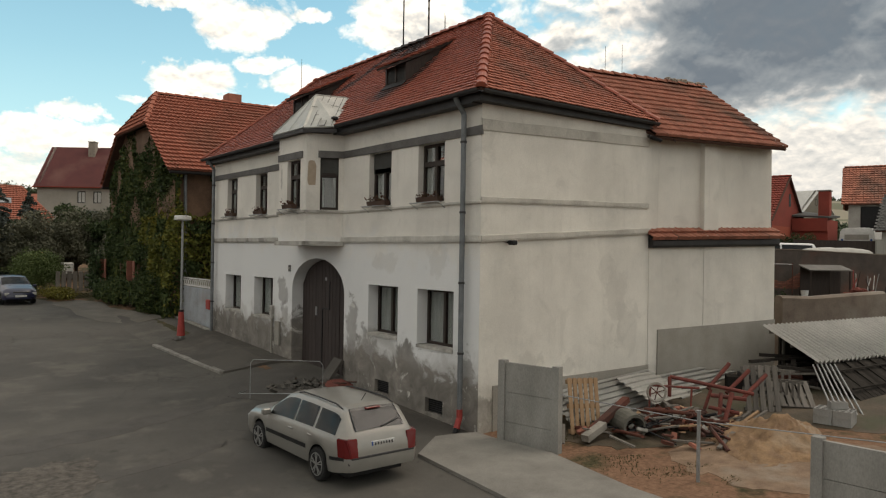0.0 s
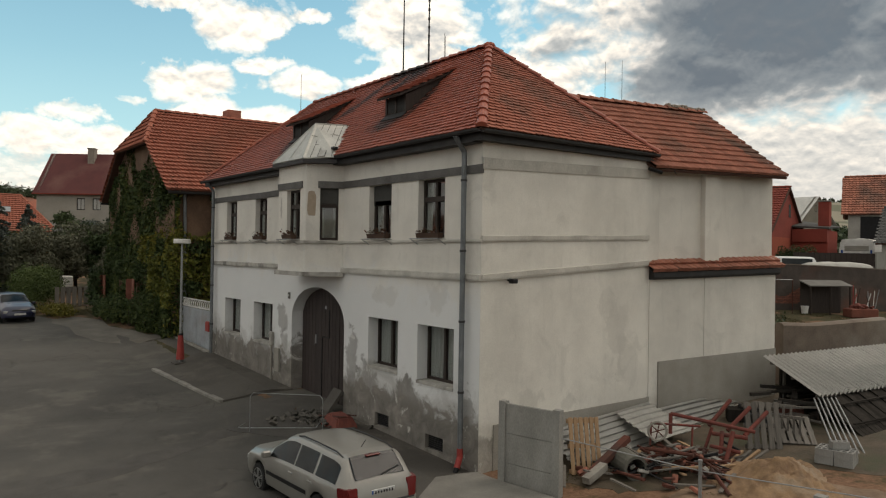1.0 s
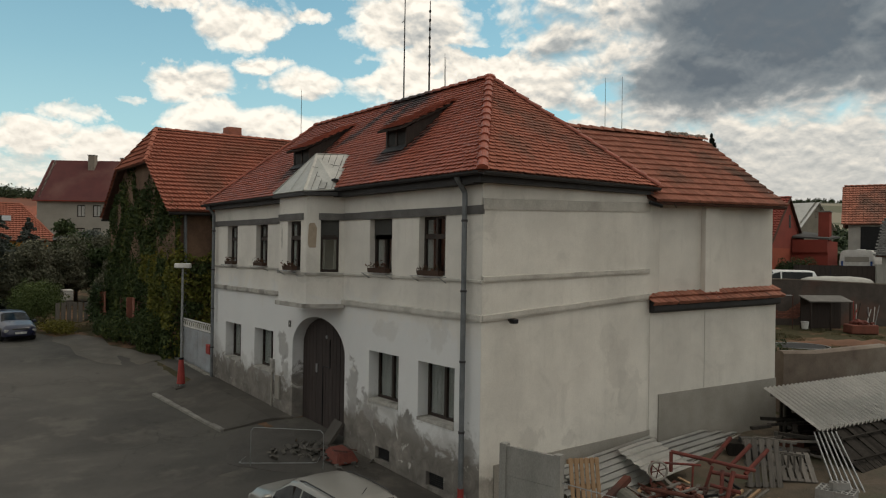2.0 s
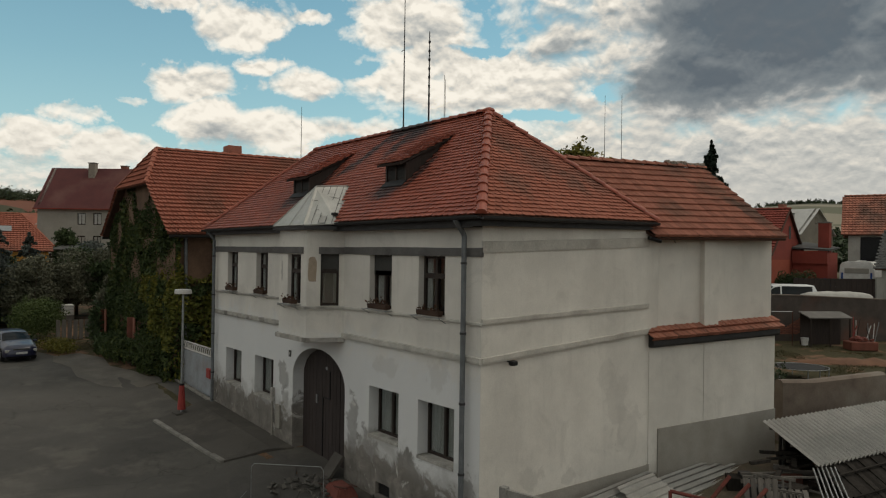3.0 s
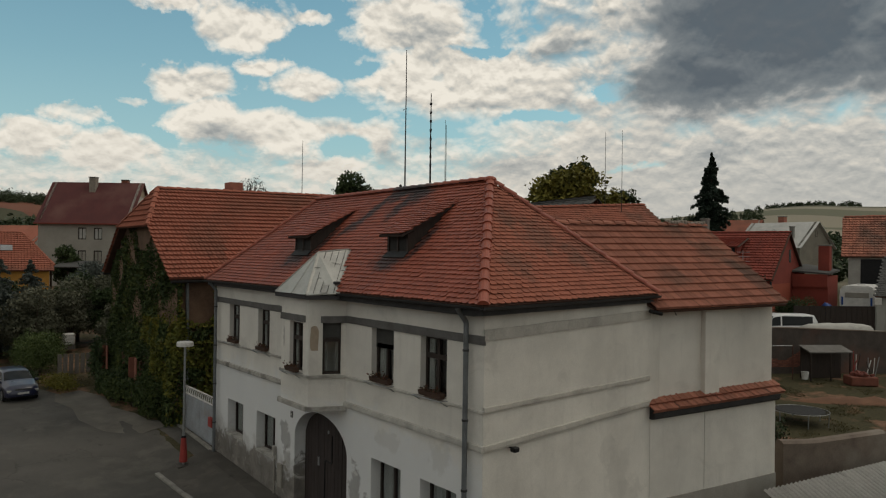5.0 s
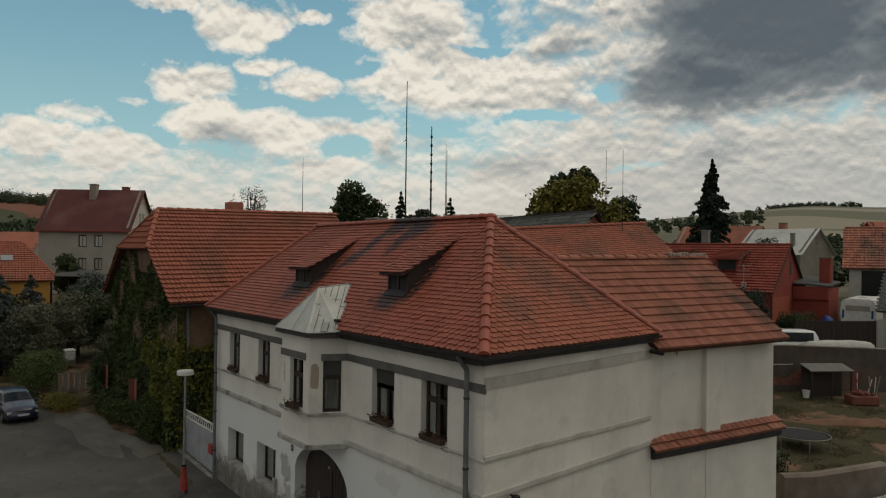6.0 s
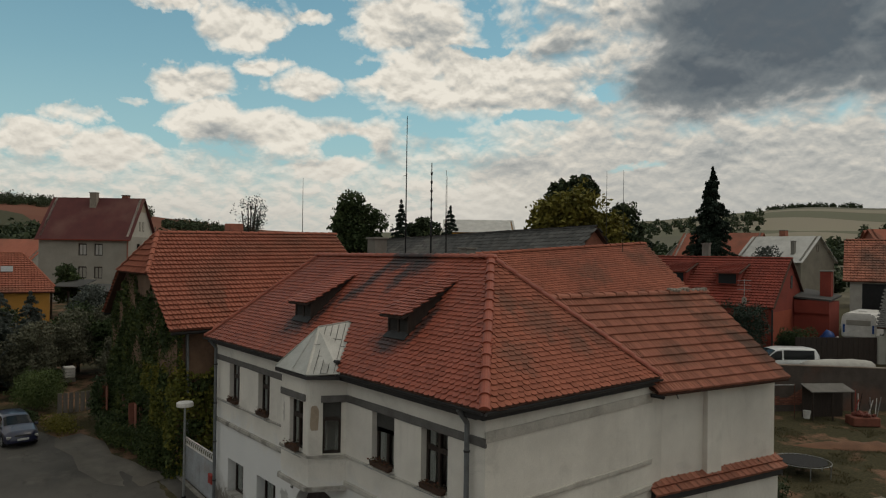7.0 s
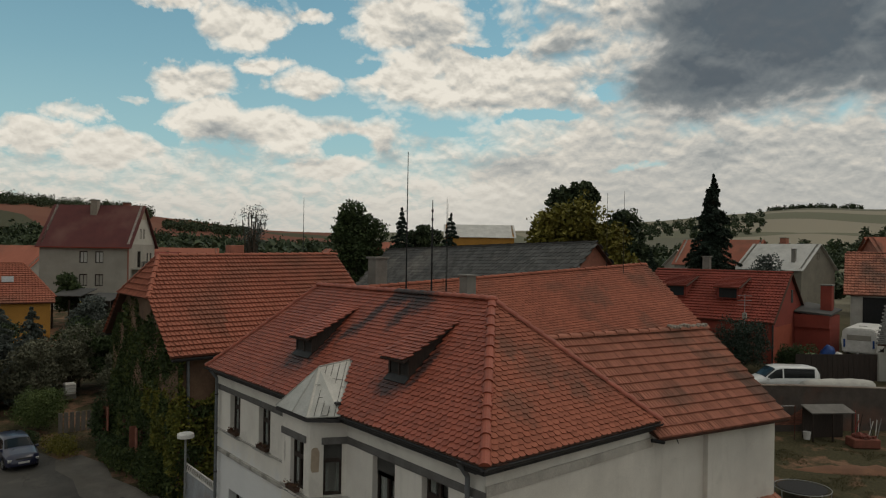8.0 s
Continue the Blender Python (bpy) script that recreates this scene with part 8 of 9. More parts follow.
# low garden wall and iron fence
lw = thing("garden_wall", "low rough brown garden wall with a rounded top", "wall", (0.9, 11.3, gz(1, 11)))
o = Vector(lw.location)
g = BM()
pts = [Vector((0.32, 10.25)), Vector((0.75, 11.1)), Vector((1.25, 12.3)), Vector((1.65, 13.3))]
tops = [2.46, 2.44, 2.52, 2.58]
prev = None
for i, p in enumerate(pts):
    d = (pts[min(i + 1, 3)] - pts[max(i - 1, 0)]).normalized()
    s = Vector((-d.y, d.x)) * 0.17
    ring_ = [g.verts.new((q.x - o.x, q.y - o.y, z - o.z)) for q, z in ((p + s, 0.3), (p + s, tops[i] - 0.06), (p + s * 0.5, tops[i]), (p - s * 0.5, tops[i]), (p - s, tops[i] - 0.06), (p - s, 0.3))]
    if prev:
        for k in range(5):
            g.faces.new((prev[k], prev[k + 1], ring_[k + 1], ring_[k]))
    else:
        g.faces.new(ring_)
    prev = ring_
g.faces.new(prev[::-1])
M_LOWWALL = material("brown_grey_old_render", (0.21, 0.17, 0.135), (0.13, 0.10, 0.08), 1.5, 25, tint=(0.26, 0.23, 0.19), bump=0.4)
part("masonry", g, M_LOWWALL, lw)
fen = thing("iron_fence", "dark upright bar fence on the garden wall", "fence", (1.75, 13.4, gz(1.7, 13.4)))
for k in range(16):
    d = Vector((0.36, 0.93, 0)) * 0.13 * k
    part("bar", bbox(BM(), d.x - 0.018, d.y - 0.018, 0.0, d.x + 0.018, d.y + 0.018, 1.75, 0.004), M_IRON, fen)
for z in (0.35, 1.55):
    part("rail", beam(BM(), (-0.05, -0.1, z), (0.75, 1.95, z), 0.03, 0.04), M_IRON, fen)
t = BM()
bmesh.ops.create_uvsphere(t, u_segments=12, v_segments=8, radius=0.09)
part("ball", join(BM(), t, Matrix.Translation((0.1, 0.2, 1.86))), M_WHITE, fen)

# ---- garden behind ----
tz = gz(-3.0, 18.35)
tramp = thing("trampoline", "round black garden trampoline on short legs", "trampoline", (-3.0, 18.35, tz))
R_ = 0.98
seg = 36
part("mat", rod(BM(), (0, 0, 0.46), (0, 0, 0.475), R_ * 0.86, seg=seg), M_RUBBER, tramp)
g = BM()
for k in range(seg):
    a, b = 2 * math.pi * k / seg, 2 * math.pi * (k + 1) / seg
    rod(g, (R_ * math.cos(a), R_ * math.sin(a), 0.47), (R_ * math.cos(b), R_ * math.sin(b), 0.47), 0.013, seg=6)
part("rim", g, M_STEEL, tramp)
for k in range(seg):
    a = 2 * math.pi * (k + 0.5) / seg
    part("spring_strap", beam(BM(), (R_ * 0.84 * math.cos(a), R_ * 0.84 * math.sin(a), 0.468), (R_ * 0.99 * math.cos(a), R_ * 0.99 * math.sin(a), 0.468), 0.05, 0.008), M_RUBBER, tramp)
for k in range(6):
    a = 2 * math.pi * k / 6 + 0.2
    part("leg", rod(BM(), (R_ * math.cos(a), R_ * math.sin(a), 0.46), (R_ * 0.97 * math.cos(a), R_ * 0.97 * math.sin(a), -0.02), 0.022, seg=6), M_STEEL, tramp)

(px_, py_), (dx_, dy_) = TERRACE
rw = thing("retaining_wall", "tall old wall of worn brick and patchy plaster", "wall", (px_, py_, 1.2), math.degrees(math.atan2(dy_, dx_)))
bm = BM()
prism(bm, [(-9, -0.6), (14, -0.6), (14, 2.35), (6, 2.40), (0, 2.62), (-9, 2.75)], 0.0, 0.32, "y")
M_OLDWALL = material("patchy_old_wall", (0.105, 0.085, 0.072), (0.055, 0.045, 0.040), 1.1, 14, tint=(0.14, 0.070, 0.050), bump=0.5)
part("masonry", bm, M_OLDWALL, rw)
bm = BM()
prism(bm, [(-9, 2.755), (0, 2.625), (6, 2.405), (14, 2.355), (14, 2.40), (6, 2.45), (0, 2.67), (-9, 2.80)], -0.03, 0.35, "y")
part("coping", bm, M_LOWWALL, rw)
# bricks showing where the plaster is gone
bk = finish("brick", box(BM(), -0.11, -0.012, -0.028, 0.11, 0.0, 0.028), M_BRICK)
rr = random.Random(9)
for r in range(14):
    for c in range(18):
        x, z = -1.2 + 0.24 * c + (0.12 if r % 2 else 0), 0.75 + 0.072 * r
        if noise.noise((x * 0.8, z * 1.6, 2.0)) > 0.05:
            ob = new("brick", bk)
            ob.parent = rw
            ob.matrix_local = pose(x, -0.002 - rr.uniform(0, 0.006), z)
M_SHELROOF = material("dirty_sheet_roof", (0.17, 0.16, 0.145), (0.10, 0.095, 0.085), 1.5, 25)
M_GREENBOX = material("pale_green_plastic", (0.28, 0.36, 0.20), None, 5, 40)
shel = thing("garden_shelter", "low garden shelter with a pale sheet roof", "shelter", (-6.2, 27.2, gz(-6.2, 27.2) + 0.5), 59)
part("roof", slab(BM(), ((-1.1, -0.7, 0.86), (1.1, -0.7, 0.86), (1.1, 0.2, 1.1), (-1.1, 0.2, 1.1)), 0.05), M_SHELROOF, shel)
for x in (-1.0, 0.0, 1.0):
    part("post", beam(BM(), (x, -0.62, -0.6), (x, -0.62, 0.84), 0.06, 0.06), M_DARKWOOD, shel)
part("back", box(BM(), -1.05, 0.12, -0.5, 1.05, 0.16, 1.05), M_DARKWOOD, shel)
M_COVER = material("dull_white_cover", (0.46, 0.45, 0.41), (0.34, 0.33, 0.30), 2, 30)
tarp = thing("covered_boat", "long object under a white cover behind the wall", "cover", (-6.9, 30.2, 2.72), 59)
g = BM()
sec = [(-0.5, 0), (-0.62, 0.85), (-0.5, 1.15), (0, 1.28), (0.5, 1.15), (0.62, 0.85), (0.5, 0)]
rows = []
for i in range(11):
    x = -1.9 + 3.8 * i / 10
    k = 1 - 0.45 * abs(i / 5 - 1) ** 4
    rows.append([g.verts.new((x, y * k, z * (0.75 + 0.25 * k) + 0.015 * math.sin(i * 2.1))) for y, z in sec])
for a, b in zip(rows, rows[1:]):
    for i in range(6):
        g.faces.new((a[i], a[i + 1], b[i + 1], b[i]))
g.faces.new(rows[0])
g.faces.new(rows[-1])
part("cover", g, M_COVER, tarp, smooth=True)
cvn = thing("caravan", "white touring caravan with grey front panel", "caravan", (-11.6, 44.95, 3.5), 14)
g = BM()
prof = [(-1.0, 0.35), (1.0, 0.35), (1.05, 1.2), (0.98, 1.85), (0.75, 2.0), (-0.75, 2.0), (-0.98, 1.85), (-1.05, 1.2)]
prism(g, prof, -2.0, 3.2, "y")
bmesh.ops.bevel(g, geom=list(g.edges), offset=0.08, segments=2, affect="EDGES")
part("shell", g, M_WHITE, cvn)
part("front_window", bbox(BM(), -0.72, -2.03, 1.2, 0.72, -1.98, 1.55, 0.02), M_CEMENT, cvn)
for s in (-1, 1):
    part("wheel", rod(BM(), (s * 1.02, 0.1, 0.28), (s * 0.85, 0.1, 0.28), 0.28, seg=18), M_RUBBER, cvn)
part("roof_vent", bbox(BM(), -0.25, -0.3, 2.0, 0.25, 0.2, 2.07, 0.02), M_WHITE, cvn)
part("tow_bar", beam(BM(), (0, -2.0, 0.4), (0, -2.7, 0.3), 0.12, 0.08), M_STEEL, cvn)
part("jockey_wheel", rod(BM(), (0, -2.6, -0.35), (0, -2.6, 0.35), 0.05, seg=8), M_STEEL, cvn)
for s in (-1, 1):
    part("corner_stripe", bbox(BM(), s * 0.86 - 0.06, -2.035, 0.7, s * 0.86 + 0.06, -1.99, 1.25, 0.01), M_BLUE, cvn)
gfen = thing("board_fence", "dark board fence with a pale gate pillar", "fence", (-8.6, 37.4, 2.6), 57)
for k in range(26):
    part("board", box(BM(), -4.2 + 0.33 * k, -0.015, 0, -4.2 + 0.33 * k + 0.31, 0.015, 1.9), M_DARKWOOD, gfen)
part("pillar", bbox(BM(), 0.9, -0.16, -0.2, 1.35, 0.16, 2.0, 0.02), M_PALEWALL, gfen)
M_CLAY = material("dusty_red_clay", (0.22, 0.075, 0.05), (0.13, 0.05, 0.035), 3, 30)
tub_ = thing("junk_crate", "low red-brown crate heaped with junk", "crate", (-4.55, 27.4, gz(-4.55, 27.4)), 50)
part("crate_body", bbox(BM(), -0.62, -0.4, 0.0, 0.62, 0.4, 0.42, 0.04), M_CLAY, tub_)
g = BM()
rr = random.Random(14)
for k in range(22):
    t = BM()
    s_ = rr.uniform(0.05, 0.16)
    box(t, -s_, -s_ * 0.6, -s_ * 0.4, s_, s_ * 0.6, s_ * 0.4)
    join(g, t, pose(rr.uniform(-0.5, 0.5), rr.uniform(-0.3, 0.3), 0.44 + rr.uniform(0, 0.14), rr.uniform(-40, 40), rr.uniform(-40, 40), rr.uniform(0, 180)))
tagged(part("junk", g, M_DULLRED, tub_), kind="stuff")
bucket = thing("white_bucket", "pale plastic bucket under the shelter", "bucket", (-6.6, 26.3, gz(-6.6, 26.3)))
part("bucket_shell", rod(BM(), (0, 0, 0), (0, 0, 0.36), 0.14, 0.18, 14), M_WHITE, bucket)
rack = thing("tool_rack", "leaning garden tools and white plastic bits", "tools", (-4.75, 28.0, gz(-4.75, 28.0)))
rr = random.Random(3)
for k in range(9):
    x = rr.uniform(-0.5, 0.5)
    part("tool", rod(BM(), (x, rr.uniform(-0.2, 0.3), 0), (x + rr.uniform(-0.3, 0.3), rr.uniform(-0.1, 0.4), rr.uniform(0.9, 1.5)), 0.02, seg=5), (M_WHITE, M_RED, M_STEEL, M_DARKWOOD)[k % 4], rack)
ladder = thing("step_ladder", "aluminium step ladder in the garden", "ladder", (-2.6, 30.5, gz(-2.6, 30.5)))
for s in (-0.2, 0.2):
    part("rail", beam(BM(), (s, 0, 0), (s + 0.5, 0.7, 1.3), 0.04, 0.06), M_STEEL, ladder)
for k in range(5):
    t = 0.15 + 0.18 * k
    part("rung", beam(BM(), (-0.2 + 0.5 * t, 0.7 * t, 1.3 * t), (0.2 + 0.5 * t, 0.7 * t, 1.3 * t), 0.04, 0.03), M_STEEL, ladder)
arbour = thing("bar_rack", "thin tube rack beside the wall", "rack", (-7.3, 25.0, gz(-7.3, 25)), 59)
for x in (-0.8, 0.8):
    part("upright", rod(BM(), (x, 0, -0.1), (x, 0, 1.65), 0.022, seg=6), M_RUST, arbour)
for z in (1.6,):
    part("crossbar", rod(BM(), (-0.8, 0, z), (0.8, 0, z), 0.018, seg=6), M_STEEL, arbour)
for nm_, lb_, mt_, x_, y_, w_, h_ in (("tarp_bundle", "crumpled blue tarpaulin by the fence", M_BLUE, -12.6, 42.0, 0.55, 1.5), ("green_bin", "pale green plastic lid box by the fence", M_GREENBOX, -13.0, 40.3, 0.7, 1.1), ("white_sacks", "white sacks by the caravan", M_WHITE, -11.7, 41.4, 0.4, 1.2)):
    tb = thing(nm_, lb_, nm_.split("_")[1], (x_, y_, 2.7), 30)
    t = BM()
    bmesh.ops.create_icosphere(t, subdivisions=3, radius=1.0)
    for v_ in t.verts:
        v_.co *= 1 + 0.22 * noise.noise(v_.co * 2.3)
        v_.co = Vector((v_.co.x * w_, v_.co.y * w_ * 0.8, max(0, v_.co.z * 0.6 + 0.45) * h_))
    part("bundle", t, mt_, tb, smooth=True)
heapm = material("red_soil", (0.19, 0.095, 0.052), (0.12, 0.06, 0.035), 1.2, 30, bump=0.4)
soil = thing("soil_bank", "long low bank of reddish soil", "soil", (-2.9, 24.0, gz(-2.9, 24)))
g = BM()
rows = []
for i in range(25):
    s = -3.2 + 6.4 * i / 24
    w = 0.55 * (1 - (abs(s) / 3.3) ** 3) + 0.02
    n = 0.12 * noise.noise((s, 1.7, 0))
    cxx, cyy = s * 0.62, s * 0.785 + n
    z0 = gz(-2.9 + cxx, 24 + cyy) - gz(-2.9, 24)
    rows.append([g.verts.new((cxx + 0.785 * v * w, cyy - 0.62 * v * w, z0 + h * w * 0.5 * (1 + 0.4 * noise.noise((s * 2, v, 0))) - 0.03)) for v, h in ((-1, 0), (-0.5, 0.6), (0, 0.9), (0.5, 0.6), (1, 0))])
for a, b in zip(rows, rows[1:]):
    for i in range(4):
        g.faces.new((a[i], a[i + 1], b[i + 1], b[i]))
part("bank", g, heapm, soil, smooth=True)

# ---- roof fittings: aerials, chimneys, sooty patch ----
def aerial(x, y, z0, z1, label, ring=0.0, r=0.022, knobs=0):
    a = thing("roof_aerial", label, "aerial", (x, y, z0))
    part("mast", rod(BM(), (0, 0, 0), (0, 0, z1 - z0), r, r * 0.45, 6), M_IRON, a)
    if ring:
        part("cross_arm", rod(BM(), (-0.16, 0.02, ring), (0.05, -0.02, ring + 0.02), 0.010, seg=5), M_IRON, a)
    for k in range(knobs):
        part("element", bbox(BM(), -0.026, -0.022, (z1 - z0) * (0.25 + 0.72 * k / knobs), 0.026, 0.022, (z1 - z0) * (0.25 + 0.72 * k / knobs) + 0.07, 0.006), M_IRON, a)


aerial(-6.52, 2.75, 8.95, 12.95, "tall thin roof mast", 2.35)
aerial(-5.36, 2.75, 8.95, 11.55, "short studded roof mast", 0, 0.026, 8)
aerial(-10.4, 7.25, 8.4, 11.9, "thin lightning rod behind the ridge", 0, 0.016)
aerial(-10.9, 7.6, 8.4, 12.2, "thin lightning rod behind the ridge", 0, 0.014)
aerial(-22.0, 7.5, 9.6, 12.7, "thin lightning rod on the neighbour's ridge", 0, 0.02)
aerial(-11.6, 17.5, 9.3, 13.0, "thin lightning rod on the barn", 0, 0.016)
aerial(-11.2, 18.2, 9.3, 13.1, "thin lightning rod on the barn", 0, 0.016)
pole_ = thing("aerial_pole", "thin aerial pole before the red house", "aerial", (-15.06, 35.6, 2.85))
part("pole", rod(BM(), (0, 0, 0), (0, 0, 4.9), 0.035, 0.02, 6), M_STEEL, pole_)
for z in (4.2, 4.5, 4.8):
    part("element", rod(BM(), (-0.35, -0.25, z), (0.35, 0.25, z), 0.014, seg=5), M_STEEL, pole_)
part("mast_box", bbox(BM(), -0.12, -0.1, 3.3, 0.12, 0.1, 3.7, 0.02), M_CEMENT, pole_)
chim = thing("white_chimney", "low whitewashed chimney behind the ridge", "chimney", (-10.25, 8.1, 6.9))
part("shaft", bbox(BM(), -0.22, -0.22, 0, 0.22, 0.22, 2.42, 0.02), M_CONCRETE, chim)
part("cap", bbox(BM(), -0.26, -0.26, 2.42, 0.26, 0.26, 2.48, 0.01), M_CONCRETE, chim)
chim2 = thing("brick_chimney", "tall pale brick chimney behind the houses", "chimney", (-20.6, 10.9, 6.5))
part("shaft", bbox(BM(), -0.35, -0.35, 0, 0.35, 0.35, 3.3, 0.02), M_CONCRETE, chim2)
part("cap", bbox(BM(), -0.42, -0.42, 3.3, 0.42, 0.42, 3.4, 0.01), M_CONCRETE, chim2)
# ---- plants ----
def blob_points(rs, n, c, r, hollow=0.55, rough=0.3):
    """Points in a lumpy shell."""
    d = rs.normal(size=(n, 3))
    d /= np.linalg.norm(d, axis=1)[:, None]
    k = rs.uniform(hollow, 1, (n, 1)) ** 0.6
    lump = 1 + rough * np.sin(d[:, :1] * 5.1 + c[0]) * np.sin(d[:, 1:2] * 4.3 + c[1]) + rough * 0.5 * np.sin(d[:, 2:] * 9 + c[2])
    return np.asarray(c) + d * k * lump * np.asarray(r)


def broadleaf(name, label, at, height, spread, mat, n=2600, leaf=0.22, trunk=None, seed=1, clumps=16, lean=0.0):
    rs = np.random.RandomState(seed)
    tr = thing(name, label, "tree", at)
    th = trunk if trunk is not None else height * 0.3
    g = BM()
    rod(g, (0, 0, -0.2), (lean * 0.5, 0, th), height * 0.028, height * 0.020, 8)
    cs = []
    for k in range(clumps):
        a, q = rs.uniform(0, 6.28), rs.uniform(0.1, 1)
        z = th + (height - th) * rs.uniform(0.12, 0.86)
        w = spread * math.sqrt(max(0.05, 1 - ((z - th) / (height - th) * 1.9 - 0.85) ** 2 * 0.75))
        c = (lean + w * 0.68 * q * math.cos(a), w * 0.68 * q * math.sin(a), z)
        cs.append(c)
        rod(g, (lean * 0.5, 0, th * 0.9), (c[0] * 0.85, c[1] * 0.85, c[2] - 0.1), height * 0.012, height * 0.004, 5)
    part("trunk", g, M_BARK, tr)
    pts = [blob_points(rs, n // clumps, c, spread * rs.uniform(0.28, 0.48) * np.array((1, 1, 0.85))) for c in cs]
    ob = new("crown", leaf_mesh("crown", np.concatenate(pts), leaf, mat, seed))
    ob.parent = tr
    return tr


def conifer(name, label, at, height, spread, mat, n=3000, seed=1, leaf=0.16, low=0.08):
    """Whorls of drooping boughs that shorten upwards."""
    rs = np.random.RandomState(seed)
    tr = thing(name, label, "tree", at)
    part("trunk", rod(BM(), (0, 0, -0.2), (0, 0, height * 0.98), height * 0.02, 0.01, 8), M_BARK, tr)
    pts = []
    whorls = 22 if height < 15 else 30
    for k in range(whorls):
        f = k / (whorls - 1)
        z = height * (low + (0.97 - low) * f)
        r = spread * (1 - f) ** 0.85 * rs.uniform(0.82, 1.12) + 0.05
        boughs = 9 if f < 0.7 else 6
        for b in range(boughs):
            a = rs.uniform(0, 6.28)
            rr_ = r * rs.uniform(0.65, 1.1)
            m = max(6, int(n / whorls / boughs * (0.4 + 1.4 * (1 - f))))
            u = rs.uniform(0.1, 1, m)
            side_ = rs.normal(0, 0.13, m) * rr_ * (1.1 - u)
            pts.append(np.stack([u * rr_ * math.cos(a) - side_ * math.sin(a), u * rr_ * math.sin(a) + side_ * math.cos(a),
                                 z - u ** 1.4 * rr_ * 0.32 + rs.normal(0, 0.05 * height / 8, m)], 1))
    ob = new("crown", leaf_mesh("crown", np.concatenate(pts), leaf, mat, seed, up=0.9))
    ob.parent = tr
    return tr


def shrub(name, label, at, r, mat, n=900, leaf=0.09, seed=1, category="bush"):
    rs = np.random.RandomState(seed)
    sh = thing(name, label, category, at)
    g = BM()
    for k in range(6):
        a = rs.uniform(0, 6.28)
        rod(g, (0, 0, -0.1), (r[0] * 0.5 * math.cos(a), r[1] * 0.5 * math.sin(a), r[2] * 0.9), 0.03, 0.01, 5)
    part("stem", g, M_BARK, sh)
    ps = []
    for k in range(8):
        a, q = rs.uniform(0, 6.28), rs.uniform(0, 0.6)
        ps.append(blob_points(rs, n // 8, (r[0] * q * math.cos(a), r[1] * q * math.sin(a), r[2] * rs.uniform(0.45, 0.8)), np.array(r) * rs.uniform(0.42, 0.6)))
    p = np.concatenate(ps)
    p[:, 2] = np.maximum(p[:, 2], 0.02)
    ob = new("foliage", leaf_mesh("foliage", p, leaf, mat, seed))
    ob.parent = sh
    return sh


def stand(x, y, dz=0.0):
    return (x, y, gz(x, y) + dz)


M_SHUTTER = material("faded_red_brown_wood", (0.27, 0.105, 0.07), (0.18, 0.07, 0.05), 3, 30)
# ivy over the neighbour's street gable and round its corner
rs = np.random.RandomState(77)
ivy = []
while len(ivy) < 36000:
    x, z = rs.uniform(-26.4, -16.95), rs.uniform(0.9, 9.0)
    roof_z = 6.5 + 3.35 * (1 - abs(x + 21.7) / 4.75)
    if z > min(roof_z, 8.45) - 0.15:
        continue
    bare = noise.noise((x * 0.5, z * 0.5, 3.1)) + (0.55 if z > 7.3 else 0) - (0.35 if x < -18 and z < 7 else 0)
    if bare > 0.50:
        continue
    win = (-24.6 < x < -23.8 or -22.0 < x < -21.1) and 1.6 < z < 2.8
    if win and rs.rand() < 0.93:
        continue
    depth = 0.06 + 0.30 * max(0, noise.noise((x * 0.9, z * 0.7, 8.0)) + 0.35) + max(0, 2.6 - z) * 0.13
    ivy.append((x, 0.2 - rs.uniform(0, depth), z))
while len(ivy) < 48000:
    y, z = rs.uniform(0.2, 4.2), rs.uniform(0.9, 6.3)
    if noise.noise((y * 0.6, z * 0.5, 5.0)) + (z - 5.0) * 0.09 > 0.36:
        continue
    ivy.append((-17.2 + rs.uniform(0, 0.3), y, z))
iv = thing("ivy", "dense green to yellow ivy on the gable wall", "ivy", (-21.0, 0.1, gz(-21, 0)), kind="stuff")
ivp = np.array(ivy) - np.array(iv.location)
gold = np.array([(x > -17.0 or (x > -20.4 + 1.6 * noise.noise((x, z * 0.6, 1.0)) and z < 4.9 + noise.noise((x * 0.7, 4.0, z)) and z > 2.0)) and noise.noise((x * 1.3, y, z * 1.3)) > -0.25 for x, y, z in ivy])
ob = new("ivy_leaves", leaf_mesh("ivy_leaves", ivp[~gold], 0.085, L_IVY, 5, up=0.1))
ob.parent = iv
ob = new("yellow_ivy_leaves", leaf_mesh("yellow_ivy_leaves", ivp[gold], 0.085, L_IVYGOLD, 6, up=0.1))
ob.parent = iv
iv.location.x += 0.6
iv.location.y -= 0.3
for x_ in (-25.55, -20.95):
    shut = thing("window_shutter", "faded red-brown shutter standing out of the ivy", "shutter", (x_, -0.32, 1.85), group="shutters on the ivy gable")
    part("shutter_leaf", bbox(BM(), -0.16, -0.30, 0.0, -0.12, 0.02, 1.05, 0.008), M_SHUTTER, shut)
    part("shutter_leaf", bbox(BM(), 0.14, -0.16, 0.0, 0.42, -0.12, 1.05, 0.008), M_SHUTTER, shut)

